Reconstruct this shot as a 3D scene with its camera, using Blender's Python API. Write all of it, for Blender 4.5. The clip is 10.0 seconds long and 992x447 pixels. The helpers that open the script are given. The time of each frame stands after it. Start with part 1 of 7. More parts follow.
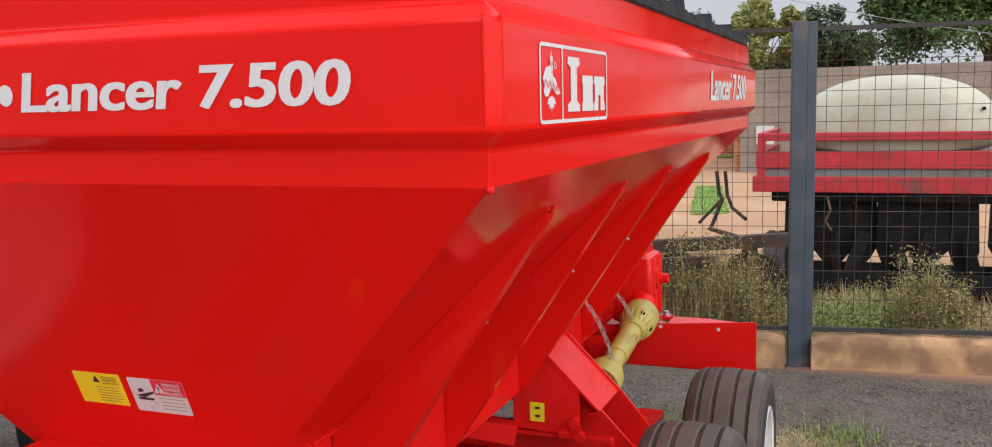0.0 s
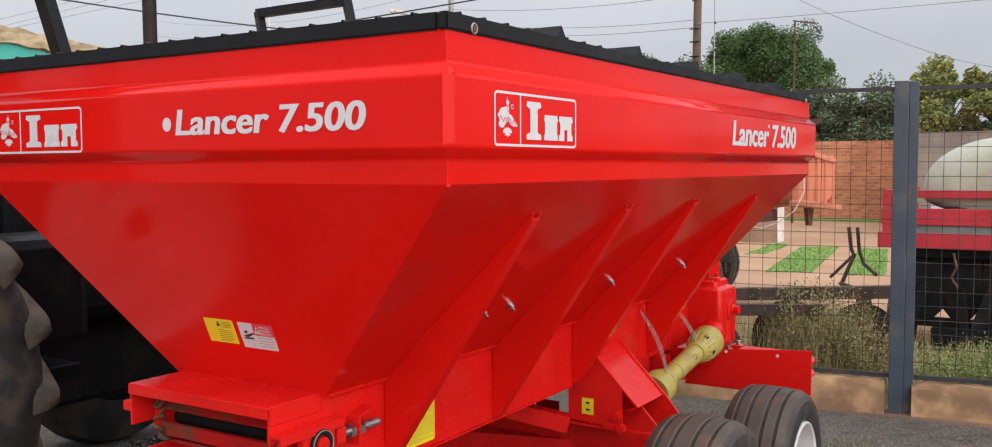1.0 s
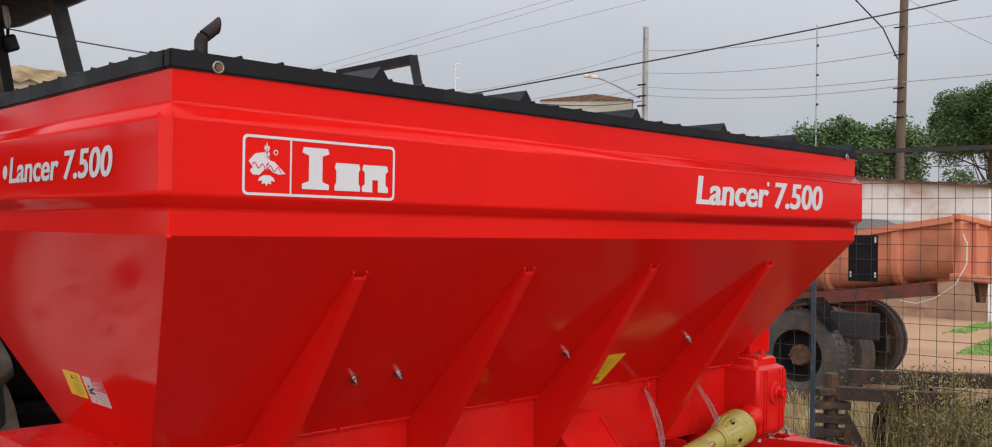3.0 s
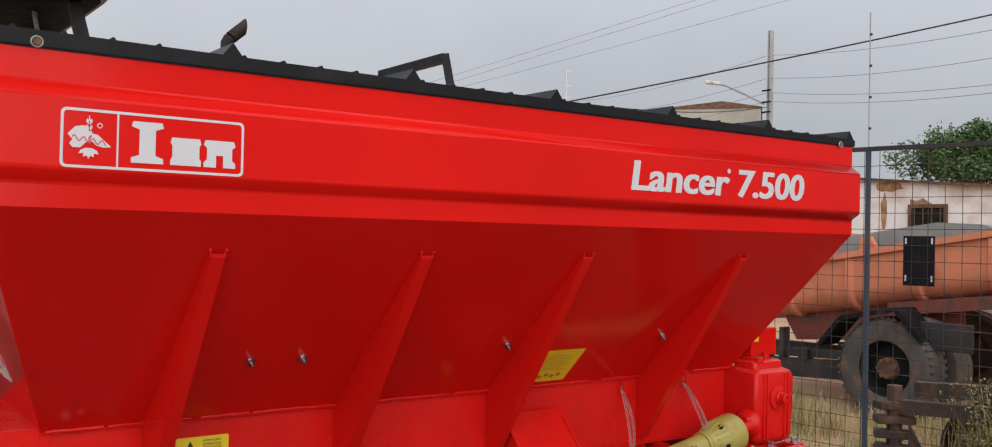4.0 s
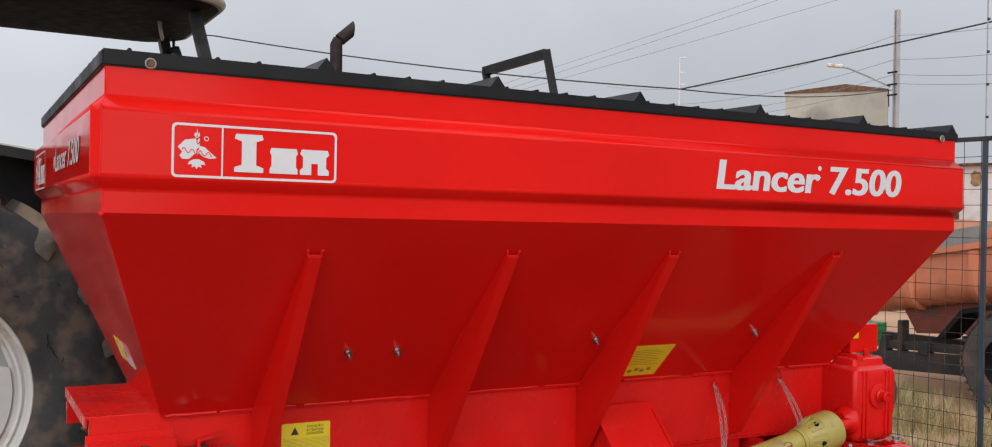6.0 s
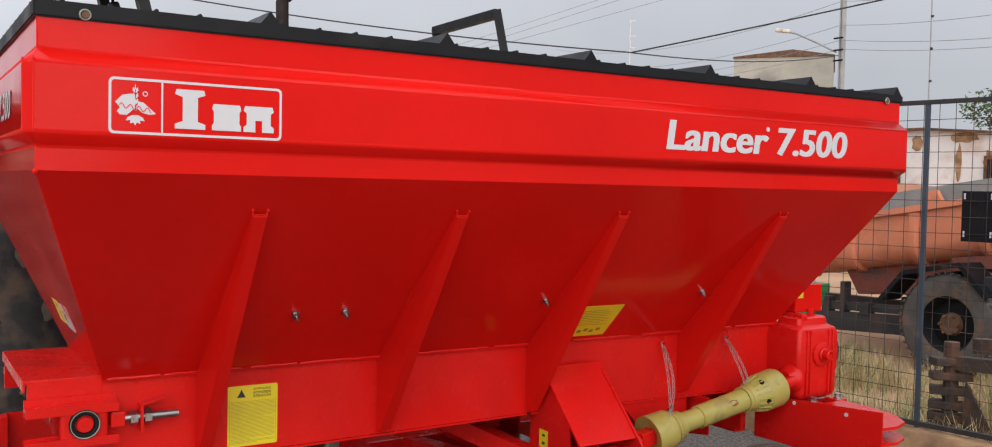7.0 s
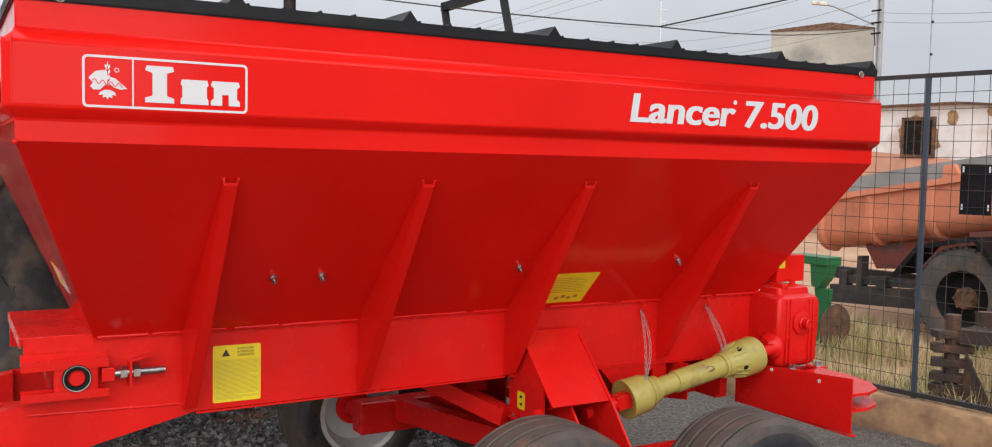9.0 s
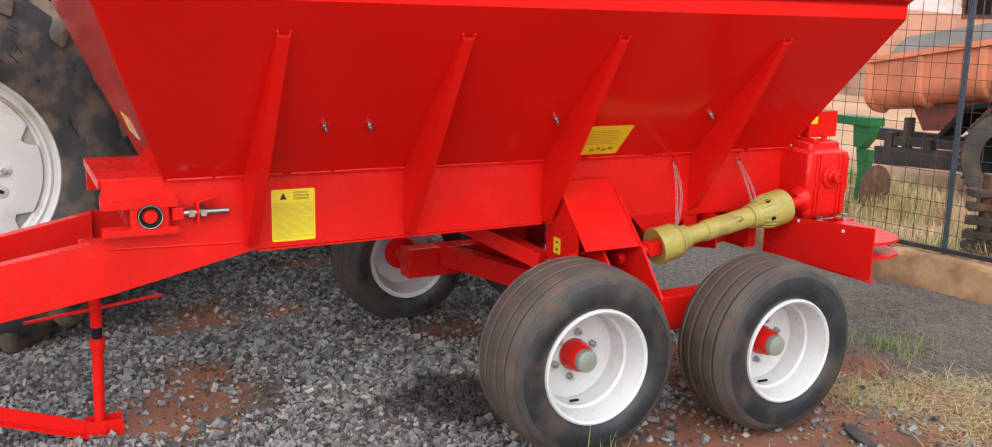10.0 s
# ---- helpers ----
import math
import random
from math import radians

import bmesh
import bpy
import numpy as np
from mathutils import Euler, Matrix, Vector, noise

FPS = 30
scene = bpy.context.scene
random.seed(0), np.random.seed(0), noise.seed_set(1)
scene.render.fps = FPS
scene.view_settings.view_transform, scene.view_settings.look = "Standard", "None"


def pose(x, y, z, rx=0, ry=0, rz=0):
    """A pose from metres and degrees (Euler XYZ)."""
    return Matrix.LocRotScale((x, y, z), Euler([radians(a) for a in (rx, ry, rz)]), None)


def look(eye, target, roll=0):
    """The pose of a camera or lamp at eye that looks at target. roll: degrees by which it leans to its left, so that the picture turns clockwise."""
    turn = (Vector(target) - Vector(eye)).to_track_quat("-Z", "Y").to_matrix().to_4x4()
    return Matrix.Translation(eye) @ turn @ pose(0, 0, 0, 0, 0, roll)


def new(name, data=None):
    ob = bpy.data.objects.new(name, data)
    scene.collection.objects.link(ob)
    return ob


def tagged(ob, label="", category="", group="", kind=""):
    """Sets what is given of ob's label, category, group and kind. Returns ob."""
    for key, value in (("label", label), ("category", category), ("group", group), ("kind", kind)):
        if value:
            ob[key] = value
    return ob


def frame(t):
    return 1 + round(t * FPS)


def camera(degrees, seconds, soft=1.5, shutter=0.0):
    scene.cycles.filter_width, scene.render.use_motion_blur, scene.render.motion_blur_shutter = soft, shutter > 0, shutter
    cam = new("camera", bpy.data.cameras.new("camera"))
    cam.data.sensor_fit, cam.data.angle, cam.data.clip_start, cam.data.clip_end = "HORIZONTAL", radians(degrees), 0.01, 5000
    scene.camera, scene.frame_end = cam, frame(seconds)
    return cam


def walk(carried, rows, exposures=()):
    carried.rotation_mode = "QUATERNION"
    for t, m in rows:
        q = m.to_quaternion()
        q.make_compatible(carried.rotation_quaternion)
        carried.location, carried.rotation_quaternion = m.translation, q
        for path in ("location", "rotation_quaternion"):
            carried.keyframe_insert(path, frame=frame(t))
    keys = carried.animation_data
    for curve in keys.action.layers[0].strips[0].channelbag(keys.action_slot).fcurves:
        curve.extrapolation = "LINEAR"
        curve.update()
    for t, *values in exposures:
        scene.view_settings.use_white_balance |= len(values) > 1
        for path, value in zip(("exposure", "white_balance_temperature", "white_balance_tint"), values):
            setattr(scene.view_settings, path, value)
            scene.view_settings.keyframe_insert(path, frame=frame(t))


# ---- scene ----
cam = camera(55.0, 10.0, soft=1.1)
PATH = [
    (0, (0.493, -1.249, 1.776), (-0.237, 0.597, 1.53), -1.3),
    (0.5, (0.784, -1.547, 1.753), (-0.092, 0.237, 1.529), -1.7),
    (0.8, (1.007, -1.644, 1.723), (0.109, 0.136, 1.555), -1.4),
    (1, (1.202, -1.699, 1.694), (0.136, -0.011, 1.576), -0.2),
    (1.5, (1.392, -1.659, 1.7), (0.247, -0.021, 1.621), -0.5),
    (2, (1.338, -1.357, 1.676), (0.157, 0.254, 1.58), 0.6),
    (2.2, (1.374, -1.256, 1.672), (0.190, 0.355, 1.598), 0.3),
    (2.5, (1.597, -1.107, 1.669), (0.212, 0.334, 1.74), -0.5),
    (2.7, (1.715, -1.014, 1.677), (0.31, 0.41, 1.711), 0.6),
    (3.8, (2.113, -0.359, 1.628), (0.583, 0.93, 1.662), 0.8),
    (4, (2.227, -0.265, 1.606), (0.617, 0.922, 1.639), 1.2),
    (4.5, (2.411, -0.143, 1.636), (0.613, 0.731, 1.692), -0.1),
    (5, (2.414, -0.162, 1.644), (0.603, 0.685, 1.702), -0.9),
    (5.5, (2.37, -0.218, 1.644), (0.58, 0.674, 1.651), 0.5),
    (6, (2.365, -0.246, 1.645), (0.624, 0.738, 1.647), 1.1),
    (7.3, (2.341, -0.227, 1.631), (0.662, 0.856, 1.542), 1.2),
    (7.5, (2.344, -0.23, 1.635), (0.667, 0.855, 1.541), 1.2),
    (8, (2.351, -0.264, 1.637), (0.671, 0.817, 1.554), 1.0),
    (8.5, (2.395, -0.242, 1.631), (0.716, 0.838, 1.509), 0.2),
    (9, (2.591, -0.108, 1.623), (0.866, 0.895, 1.498), 1.2),
    (9.5, (2.678, -0.074, 1.6), (0.908, 0.805, 1.297), 1.1),
    (10, (2.792, -0.18, 1.597), (1.055, 0.724, 1.189), 1.2),
]
EXPOSURES = [(0.0, 0.50), (1.0, 0.42), (1.5, 0.38), (2.0, 0.33), (2.5, 0.22), (4.0, 0.06), (4.6, -0.02), (5.5, 0.08), (6.0, 0.12), (7.5, 0.28), (8.5, 0.41), (9.0, 0.41), (9.6, 0.62), (10.0, 0.76)]
walk(cam, [(t, look(eye, target, roll)) for t, eye, target, roll in PATH], EXPOSURES)

# ---- world and sun: a bright overcast sky ----
world = bpy.data.worlds.new("overcast_sky")
scene.world = world
world.use_nodes = True
wn, wl = world.node_tree.nodes, world.node_tree.links
wn.clear()
w_out, w_bg, w_sky, w_hsv, w_mix, w_noise, w_ramp = (wn.new(k) for k in (
    "ShaderNodeOutputWorld", "ShaderNodeBackground", "ShaderNodeTexSky", "ShaderNodeHueSaturation", "ShaderNodeMix", "ShaderNodeTexNoise", "ShaderNodeValToRGB"))
SKY = 0.090
SUN_UP, SUN_ROT = radians(20), radians(118.5)
w_sky.sky_type, w_sky.sun_disc, w_sky.sun_elevation, w_sky.sun_rotation = "NISHITA", False, SUN_UP, SUN_ROT
w_hsv.inputs["Saturation"].default_value, w_hsv.inputs["Value"].default_value = 0.25, 0.6
w_noise.inputs["Scale"].default_value, w_noise.inputs["Detail"].default_value = 2.2, 5.0
w_ramp.color_ramp.elements[0].position, w_ramp.color_ramp.elements[1].position = 0.3, 0.75
w_ramp.color_ramp.elements[0].color, w_ramp.color_ramp.elements[1].color = (4.5, 4.75, 5.3, 1), (5.9, 6.1, 6.6, 1)
w_mix.data_type, w_mix.inputs[0].default_value = "RGBA", 0.88
wl.new(w_sky.outputs[0], w_hsv.inputs["Color"])
wl.new(w_noise.outputs["Fac"], w_ramp.inputs["Fac"])
wl.new(w_hsv.outputs[0], w_mix.inputs[6])
wl.new(w_ramp.outputs[0], w_mix.inputs[7])
wl.new(w_mix.outputs[2], w_bg.inputs["Color"])
# an overcast vault is about three times as bright overhead as near the horizon
w_co, w_sep, w_up, w_mul = (wn.new(k) for k in ("ShaderNodeTexCoord", "ShaderNodeSeparateXYZ", "ShaderNodeMapRange", "ShaderNodeMath"))
w_up.inputs[1].default_value, w_up.inputs[2].default_value, w_up.inputs[3].default_value, w_up.inputs[4].default_value = 0.12, 0.9, 1.0, 2.8
w_mul.operation, w_mul.inputs[1].default_value = "MULTIPLY", SKY
wl.new(w_co.outputs["Generated"], w_sep.inputs[0])
wl.new(w_sep.outputs["Z"], w_up.inputs[0])
wl.new(w_up.outputs[0], w_mul.inputs[0])
# thinner cloud low in the west
w_dir, w_thin, w_both = wn.new("ShaderNodeVectorMath"), wn.new("ShaderNodeMapRange"), wn.new("ShaderNodeMath")
w_dir.operation, w_dir.inputs[1].default_value = "DOT_PRODUCT", (-0.975, -0.20, 0.10)
w_thin.inputs[1].default_value, w_thin.inputs[2].default_value, w_thin.inputs[3].default_value, w_thin.inputs[4].default_value = 0.90, 1.0, 1.0, 1.35
w_both.operation = "MULTIPLY"
wl.new(w_co.outputs["Generated"], w_dir.inputs[0])
wl.new(w_dir.outputs["Value"], w_thin.inputs[0])
wl.new(w_mul.outputs[0], w_both.inputs[0])
wl.new(w_thin.outputs[0], w_both.inputs[1])
wl.new(w_both.outputs[0], w_bg.inputs["Strength"])
wl.new(w_bg.outputs[0], w_out.inputs["Surface"])
sun = new("sun", bpy.data.lights.new("sun", "SUN"))
sun.data.energy, sun.data.angle, sun.data.color = 2.5, radians(85), (1.0, 0.98, 0.95)
sun.matrix_world = look((8.80, -4.78, 3.64), (0, 0, 0))


# ---- materials ----
def tint(c, k):
    return tuple(min(1.0, v * k) for v in c[:3]) + (1,)


def mat(name, col, rough=0.5, metal=0.0, var=0.2, scale=3.0, fine=40.0, bump=0.15, bscale=120.0, dirt=None, amount=0.5, dscale=4.0, coat=0.0, stretch=(1, 1, 1), rvar=0.1, gloss=0.5):
    """A surface with broad and fine colour variation, uneven gloss, relief and optional stains."""
    m = bpy.data.materials.new(name)
    m.use_nodes = True
    n, l = m.node_tree.nodes, m.node_tree.links
    b = n["Principled BSDF"]
    co, mp = n.new("ShaderNodeTexCoord"), n.new("ShaderNodeMapping")
    mp.inputs["Scale"].default_value = stretch
    l.new(co.outputs["Object"], mp.inputs["Vector"])

    def field(sc, detail=4.0):
        t = n.new("ShaderNodeTexNoise")
        t.inputs["Scale"].default_value, t.inputs["Detail"].default_value = sc, detail
        l.new(mp.outputs[0], t.inputs["Vector"])
        return t.outputs["Fac"]

    def ranged(src, a, c, lo, hi):
        r = n.new("ShaderNodeMapRange")
        r.inputs[1].default_value, r.inputs[2].default_value, r.inputs[3].default_value, r.inputs[4].default_value = a, c, lo, hi
        l.new(src, r.inputs[0])
        return r.outputs[0]

    def mixed(fac, a, c):
        x = n.new("ShaderNodeMix")
        x.data_type = "RGBA"
        l.new(fac, x.inputs[0])
        for src, k in ((a, 6), (c, 7)):
            if isinstance(src, tuple):
                x.inputs[k].default_value = src
            else:
                l.new(src, x.inputs[k])
        return x.outputs[2]

    big, small = field(scale), field(fine)
    c1 = mixed(ranged(big, 0.3, 0.7, 0, 1), tint(col, 1 - var), tint(col, 1 + var))
    c2 = mixed(ranged(small, 0.35, 0.7, 0, var), c1, tint(col, 0.55))
    if dirt:
        c2 = mixed(ranged(field(dscale, 8.0), 0.62 - 0.3 * amount, 0.78 - 0.3 * amount, 0, 0.9), c2, tuple(dirt) + (1,))
    l.new(c2, b.inputs["Base Color"])
    b.inputs["Metallic"].default_value = metal
    b.inputs["Specular IOR Level"].default_value = gloss
    l.new(ranged(field(scale * 2.3), 0.3, 0.7, max(0.02, rough - rvar), min(1, rough + rvar)), b.inputs["Roughness"])
    if coat:
        b.inputs["Coat Weight"].default_value, b.inputs["Coat Roughness"].default_value = coat, 0.08
    if bump:
        k = n.new("ShaderNodeBump")
        k.inputs["Strength"].default_value, k.inputs["Distance"].default_value = bump, 0.004
        l.new(field(bscale, 6.0), k.inputs["Height"])
        l.new(k.outputs[0], b.inputs["Normal"])
    return m


RED = mat("red_paint", (0.62, 0.009, 0.006), 0.12, 0, 0.06, 1.6, 30, 0.03, 7, gloss=0.13, rvar=0.05)
RED_LOW = mat("red_chassis_paint", (0.60, 0.010, 0.008), 0.24, 0, 0.08, 4, 60, 0.08, 30, gloss=0.22)
WHITE_VINYL = mat("white_vinyl", (0.55, 0.55, 0.57), 0.35, 0, 0.03, 6, 80, 0.0)
RED_VINYL = mat("red_print", (0.62, 0.03, 0.05), 0.4, 0, 0.03, 6, 80, 0.0)
YELLOW_VINYL = mat("yellow_vinyl", (0.72, 0.57, 0.018), 0.4, 0, 0.05, 8, 80, 0.02)
BLACK_PRINT = mat("black_print", (0.02, 0.02, 0.02), 0.5, 0, 0.05, 8, 80, 0.0)
GREY_PRINT = mat("grey_print", (0.22, 0.19, 0.04), 0.5, 0, 0.05, 8, 80, 0.0)
BLACK_TARP = mat("black_enamel", (0.0065, 0.007, 0.0085), 0.48, 0, 0.25, 5, 60, 0.12, 50, dirt=(0.025, 0.025, 0.025), amount=0.12, gloss=0.22)
BLACK_PAINT = mat("black_paint", (0.006, 0.0065, 0.008), 0.5, 0, 0.2, 5, 60, 0.1, 60, dirt=(0.018, 0.016, 0.014), amount=0.15, gloss=0.25)
RAIL_DARK = mat("dark_rail_paint", (0.022, 0.020, 0.021), 0.6, 0, 0.3, 6, 60, 0.3, 60, dirt=(0.06, 0.035, 0.025), amount=0.3)
RUBBER = mat("black_sidewall_rubber", (0.020, 0.022, 0.026), 0.40, 0, 0.45, 5, 60, 0.35, 70, dirt=(0.058, 0.046, 0.038), amount=0.42, dscale=6, stretch=(1, 1, 1), rvar=0.16)
TREAD = mat("dusty_tread_rubber", (0.070, 0.055, 0.045), 0.8, 0, 0.28, 7, 90, 0.45, 110, dirt=(0.115, 0.060, 0.040), amount=0.24, dscale=9)
CHAIN = mat("dull_chain", (0.30, 0.28, 0.26), 0.5, 0.3, 0.2, 20, 120, 0.1, 200)
SHOULDER = mat("mud_stained_rubber", (0.045, 0.038, 0.034), 0.7, 0, 0.35, 7, 60, 0.45, 90, dirt=(0.115, 0.058, 0.036), amount=0.20, dscale=8)
TRACE = mat("dried_red_mud", (0.22, 0.085, 0.04), 0.9, 0, 0.3, 8, 60, 0.4, 90)
RUBBER_OLD = mat("dusty_rubber", (0.024, 0.023, 0.023), 0.75, 0, 0.3, 5, 40, 0.35, 60, dirt=(0.075, 0.055, 0.040), amount=0.5, dscale=4)
TRACTOR_TYRE = mat("cracked_tyre_rubber", (0.026, 0.025, 0.026), 0.7, 0, 0.5, 4, 30, 0.8, 35, dirt=(0.085, 0.058, 0.040), amount=0.48, dscale=8, rvar=0.15)
TRUCK_TYRE = mat("clay_dusted_rubber", (0.075, 0.066, 0.060), 0.85, 0, 0.3, 4, 40, 0.5, 50, dirt=(0.16, 0.085, 0.050), amount=0.30, dscale=6)
PLOUGH_RUST = mat("dark_rust", (0.050, 0.031, 0.023), 0.75, 0.1, 0.4, 6, 60, 0.5, 60, dirt=(0.12, 0.052, 0.028), amount=0.34, dscale=7)
SUBFRAME = mat("dull_red_oxide", (0.20, 0.045, 0.028), 0.7, 0, 0.25, 4, 40, 0.3, 50, dirt=(0.08, 0.04, 0.03), amount=0.4, dscale=4)
SALMON = mat("salmon_limewash", (0.56, 0.28, 0.19), 0.9, 0, 0.12, 1.2, 14, 0.3, 20, dirt=(0.40, 0.21, 0.13), amount=0.3, dscale=1.0)
LUG = mat("worn_lug_rubber", (0.060, 0.050, 0.041), 0.8, 0, 0.3, 5, 40, 0.35, 60, dirt=(0.18, 0.125, 0.082), amount=0.68, dscale=6)
WHITE_RIM = mat("white_rim_paint", (0.52, 0.52, 0.52), 0.32, 0, 0.04, 5, 40, 0.05, 40, dirt=(0.5, 0.4, 0.3), amount=0.02, dscale=9)
GREY_RIM = mat("worn_grey_rim_paint", (0.50, 0.49, 0.475), 0.45, 0, 0.10, 5, 40, 0.1, 40, dirt=(0.36, 0.30, 0.24), amount=0.2, dscale=6)
STEEL = mat("zinc_steel", (0.45, 0.45, 0.46), 0.35, 1.0, 0.15, 20, 120, 0.1, 200)
SLAT = mat("dirty_red_slat", (0.40, 0.012, 0.012), 0.45, 0, 0.15, 6, 60, 0.2, 50, dirt=(0.09, 0.06, 0.035), amount=0.55, dscale=7, gloss=0.3)
RUSTY = mat("rusty_iron", (0.10, 0.055, 0.035), 0.75, 0.2, 0.4, 6, 60, 0.5, 60, dirt=(0.20, 0.085, 0.04), amount=0.5, dscale=9)
PTO_YELLOW = mat("yellowed_plastic", (0.36, 0.305, 0.075), 0.42, 0, 0.08, 9, 80, 0.08, 80, dirt=(0.22, 0.16, 0.06), amount=0.18, dscale=12)
CREAM = mat("cream_paint", (0.62, 0.58, 0.50), 0.5, 0, 0.1, 4, 40, 0.1, 40, dirt=(0.35, 0.28, 0.2), amount=0.25)
CANOPY_EDGE = mat("cream_canopy_plastic", (0.38, 0.375, 0.33), 0.5, 0, 0.1, 4, 40, 0.08, 40, dirt=(0.3, 0.25, 0.18), amount=0.2)
EXHAUST = mat("rusty_exhaust", (0.018, 0.009, 0.008), 0.75, 0.2, 0.3, 8, 60, 0.3, 60, dirt=(0.045, 0.018, 0.012), amount=0.4)
POST_BLUE = mat("blue_grey_paint", (0.040, 0.055, 0.075), 0.45, 0, 0.15, 5, 60, 0.15, 60, dirt=(0.10, 0.09, 0.08), amount=0.12)
WIRE = mat("dark_fence_wire", (0.035, 0.035, 0.036), 0.6, 0.4, 0.3, 20, 90, 0.1, 90, dirt=(0.14, 0.08, 0.05), amount=0.35)
LOW_WALL = mat("stained_plaster", (0.38, 0.225, 0.115), 0.95, 0, 0.3, 4, 30, 1.0, 22, dirt=(0.20, 0.11, 0.06), amount=0.6, dscale=5)
SAND_WALL = mat("soil_splashed_render", (0.34, 0.21, 0.14), 0.95, 0, 0.25, 1.5, 12, 0.3, 20, dirt=(0.22, 0.12, 0.07), amount=0.4, dscale=2)
def courses(name, a, b, joint, w, h):
    """A far wall of small courses."""
    m = mat(name, a, 0.95, 0, 0.2, 1.0, 12, 0.2, 20)
    n, l = m.node_tree.nodes, m.node_tree.links
    p = n["Principled BSDF"]
    src = p.inputs["Base Color"].links[0].from_socket
    co, mp, t, x = n.new("ShaderNodeTexCoord"), n.new("ShaderNodeMapping"), n.new("ShaderNodeTexBrick"), n.new("ShaderNodeMix")
    mp.inputs["Rotation"].default_value = (radians(90), 0, 0)
    t.inputs["Scale"].default_value, t.inputs["Brick Width"].default_value, t.inputs["Row Height"].default_value, t.inputs["Mortar Size"].default_value = 1.0, w, h, 0.012
    t.inputs["Color1"].default_value, t.inputs["Color2"].default_value, t.inputs["Mortar"].default_value = (1, 1, 1, 1), tint(b, 1.0), joint + (1,)
    x.data_type, x.blend_type, x.inputs[0].default_value = "RGBA", "MULTIPLY", 1.0
    l.new(co.outputs["Object"], mp.inputs[0])
    l.new(mp.outputs[0], t.inputs["Vector"])
    l.new(src, x.inputs[6])
    l.new(t.outputs["Color"], x.inputs[7])
    l.new(x.outputs[2], p.inputs["Base Color"])
    return m


BRICK_WALL = courses("orange_brick_courses", (0.66, 0.27, 0.140), (0.62, 0.52, 0.50), (0.85, 1.0, 1.1), 0.22, 0.10)
BLOCK_WALL = courses("grey_block_courses", (0.29, 0.24, 0.20), (0.9, 0.88, 0.86), (0.8, 0.8, 0.8), 0.40, 0.20)
WHITEWASH = mat("stained_whitewash", (0.68, 0.64, 0.62), 0.9, 0, 0.1, 1, 12, 0.3, 20, dirt=(0.40, 0.24, 0.16), amount=0.4, dscale=0.9)
CREAM_WALL = mat("cream_wall", (0.62, 0.57, 0.47), 0.9, 0, 0.1, 1, 12, 0.3, 20, dirt=(0.40, 0.30, 0.2), amount=0.3, dscale=0.9)
CONCRETE_FAR = mat("weathered_concrete", (0.36, 0.34, 0.29), 0.9, 0, 0.15, 0.4, 6, 0.2, 20, dirt=(0.2, 0.19, 0.17), amount=0.35, dscale=0.5)
STRAW = mat("frayed_straw", (0.45, 0.36, 0.22), 0.95, 0, 0.35, 5, 40, 0.8, 30, dirt=(0.25, 0.17, 0.09), amount=0.5, stretch=(1, 1, 3))
TURQUOISE = mat("turquoise_paint", (0.05, 0.36, 0.30), 0.6, 0, 0.1, 2, 20, 0.1, 20)
ORANGE_OLD = mat("faded_orange_paint", (0.60, 0.20, 0.105), 0.6, 0, 0.14, 1.5, 20, 0.2, 30, dirt=(0.33, 0.12, 0.065), amount=0.22, dscale=2.0)
TARP_GREY = mat("grey_load", (0.23, 0.23, 0.22), 0.95, 0, 0.2, 3, 40, 0.6, 30)
RED_OLD = mat("faded_red_paint", (0.44, 0.022, 0.030), 0.55, 0, 0.15, 3, 40, 0.15, 40, dirt=(0.14, 0.05, 0.04), amount=0.18, dscale=4)
TANK = mat("ivory_plastic_tank", (0.42, 0.41, 0.32), 0.5, 0, 0.10, 3, 30, 0.05, 30, dirt=(0.38, 0.33, 0.22), amount=0.2, dscale=7)
GREEN_PAINT = mat("green_paint", (0.012, 0.125, 0.038), 0.4, 0, 0.1, 4, 40, 0.1, 40)
WOOD_POLE = mat("weathered_timber", (0.135, 0.098, 0.068), 0.9, 0, 0.3, 2, 30, 0.5, 30, stretch=(1, 1, 0.1))
CONC_POLE = mat("concrete_pole", (0.33, 0.33, 0.33), 0.9, 0, 0.15, 2, 30, 0.3, 30)
CABLE = mat("black_cable", (0.02, 0.02, 0.022), 0.6, 0, 0.1, 2, 30, 0.0)
CABLE_FAR = mat("aluminium_cable", (0.28, 0.29, 0.31), 0.6, 0.3, 0.1, 2, 30, 0.0)
HUB_GREY = mat("dull_grey_cap", (0.27, 0.29, 0.26), 0.42, 0.3, 0.1, 9, 80, 0.1, 90)
GRIT = mat("brown_grit", (0.135, 0.111, 0.092), 0.9, 0, 0.35, 9, 60, 0.4, 60)
CRUMB = mat("soil_crumbs", (0.14, 0.062, 0.036), 0.95, 0, 0.4, 9, 60, 0.5, 60)
# Black for greasy parts; also holds the shade of holes and undersides.
DARK = mat("black_grease_and_shade", (0.005, 0.005, 0.005), 0.8, 0, 0.3, 6, 60, 0.2, 60, dirt=(0.022, 0.015, 0.011), amount=0.3, gloss=0.25)
BARK = mat("bark", (0.13, 0.09, 0.06), 0.95, 0, 0.3, 4, 40, 0.8, 30)
BARE = ((-0.98, 0.38, 0.30), (-1.40, 0.56, 0.16), (-2.40, 0.70, 0.26), (-2.25, 1.15, 0.14), (-1.44, 1.86, 0.26), (-3.10, 1.53, 0.22), (0.10, 3.05, 0.62), (0.42, 2.45, 0.70), (0.30, 1.95, 0.45), (-0.35, 3.30, 0.40), (-0.55, 2.85, 0.45))
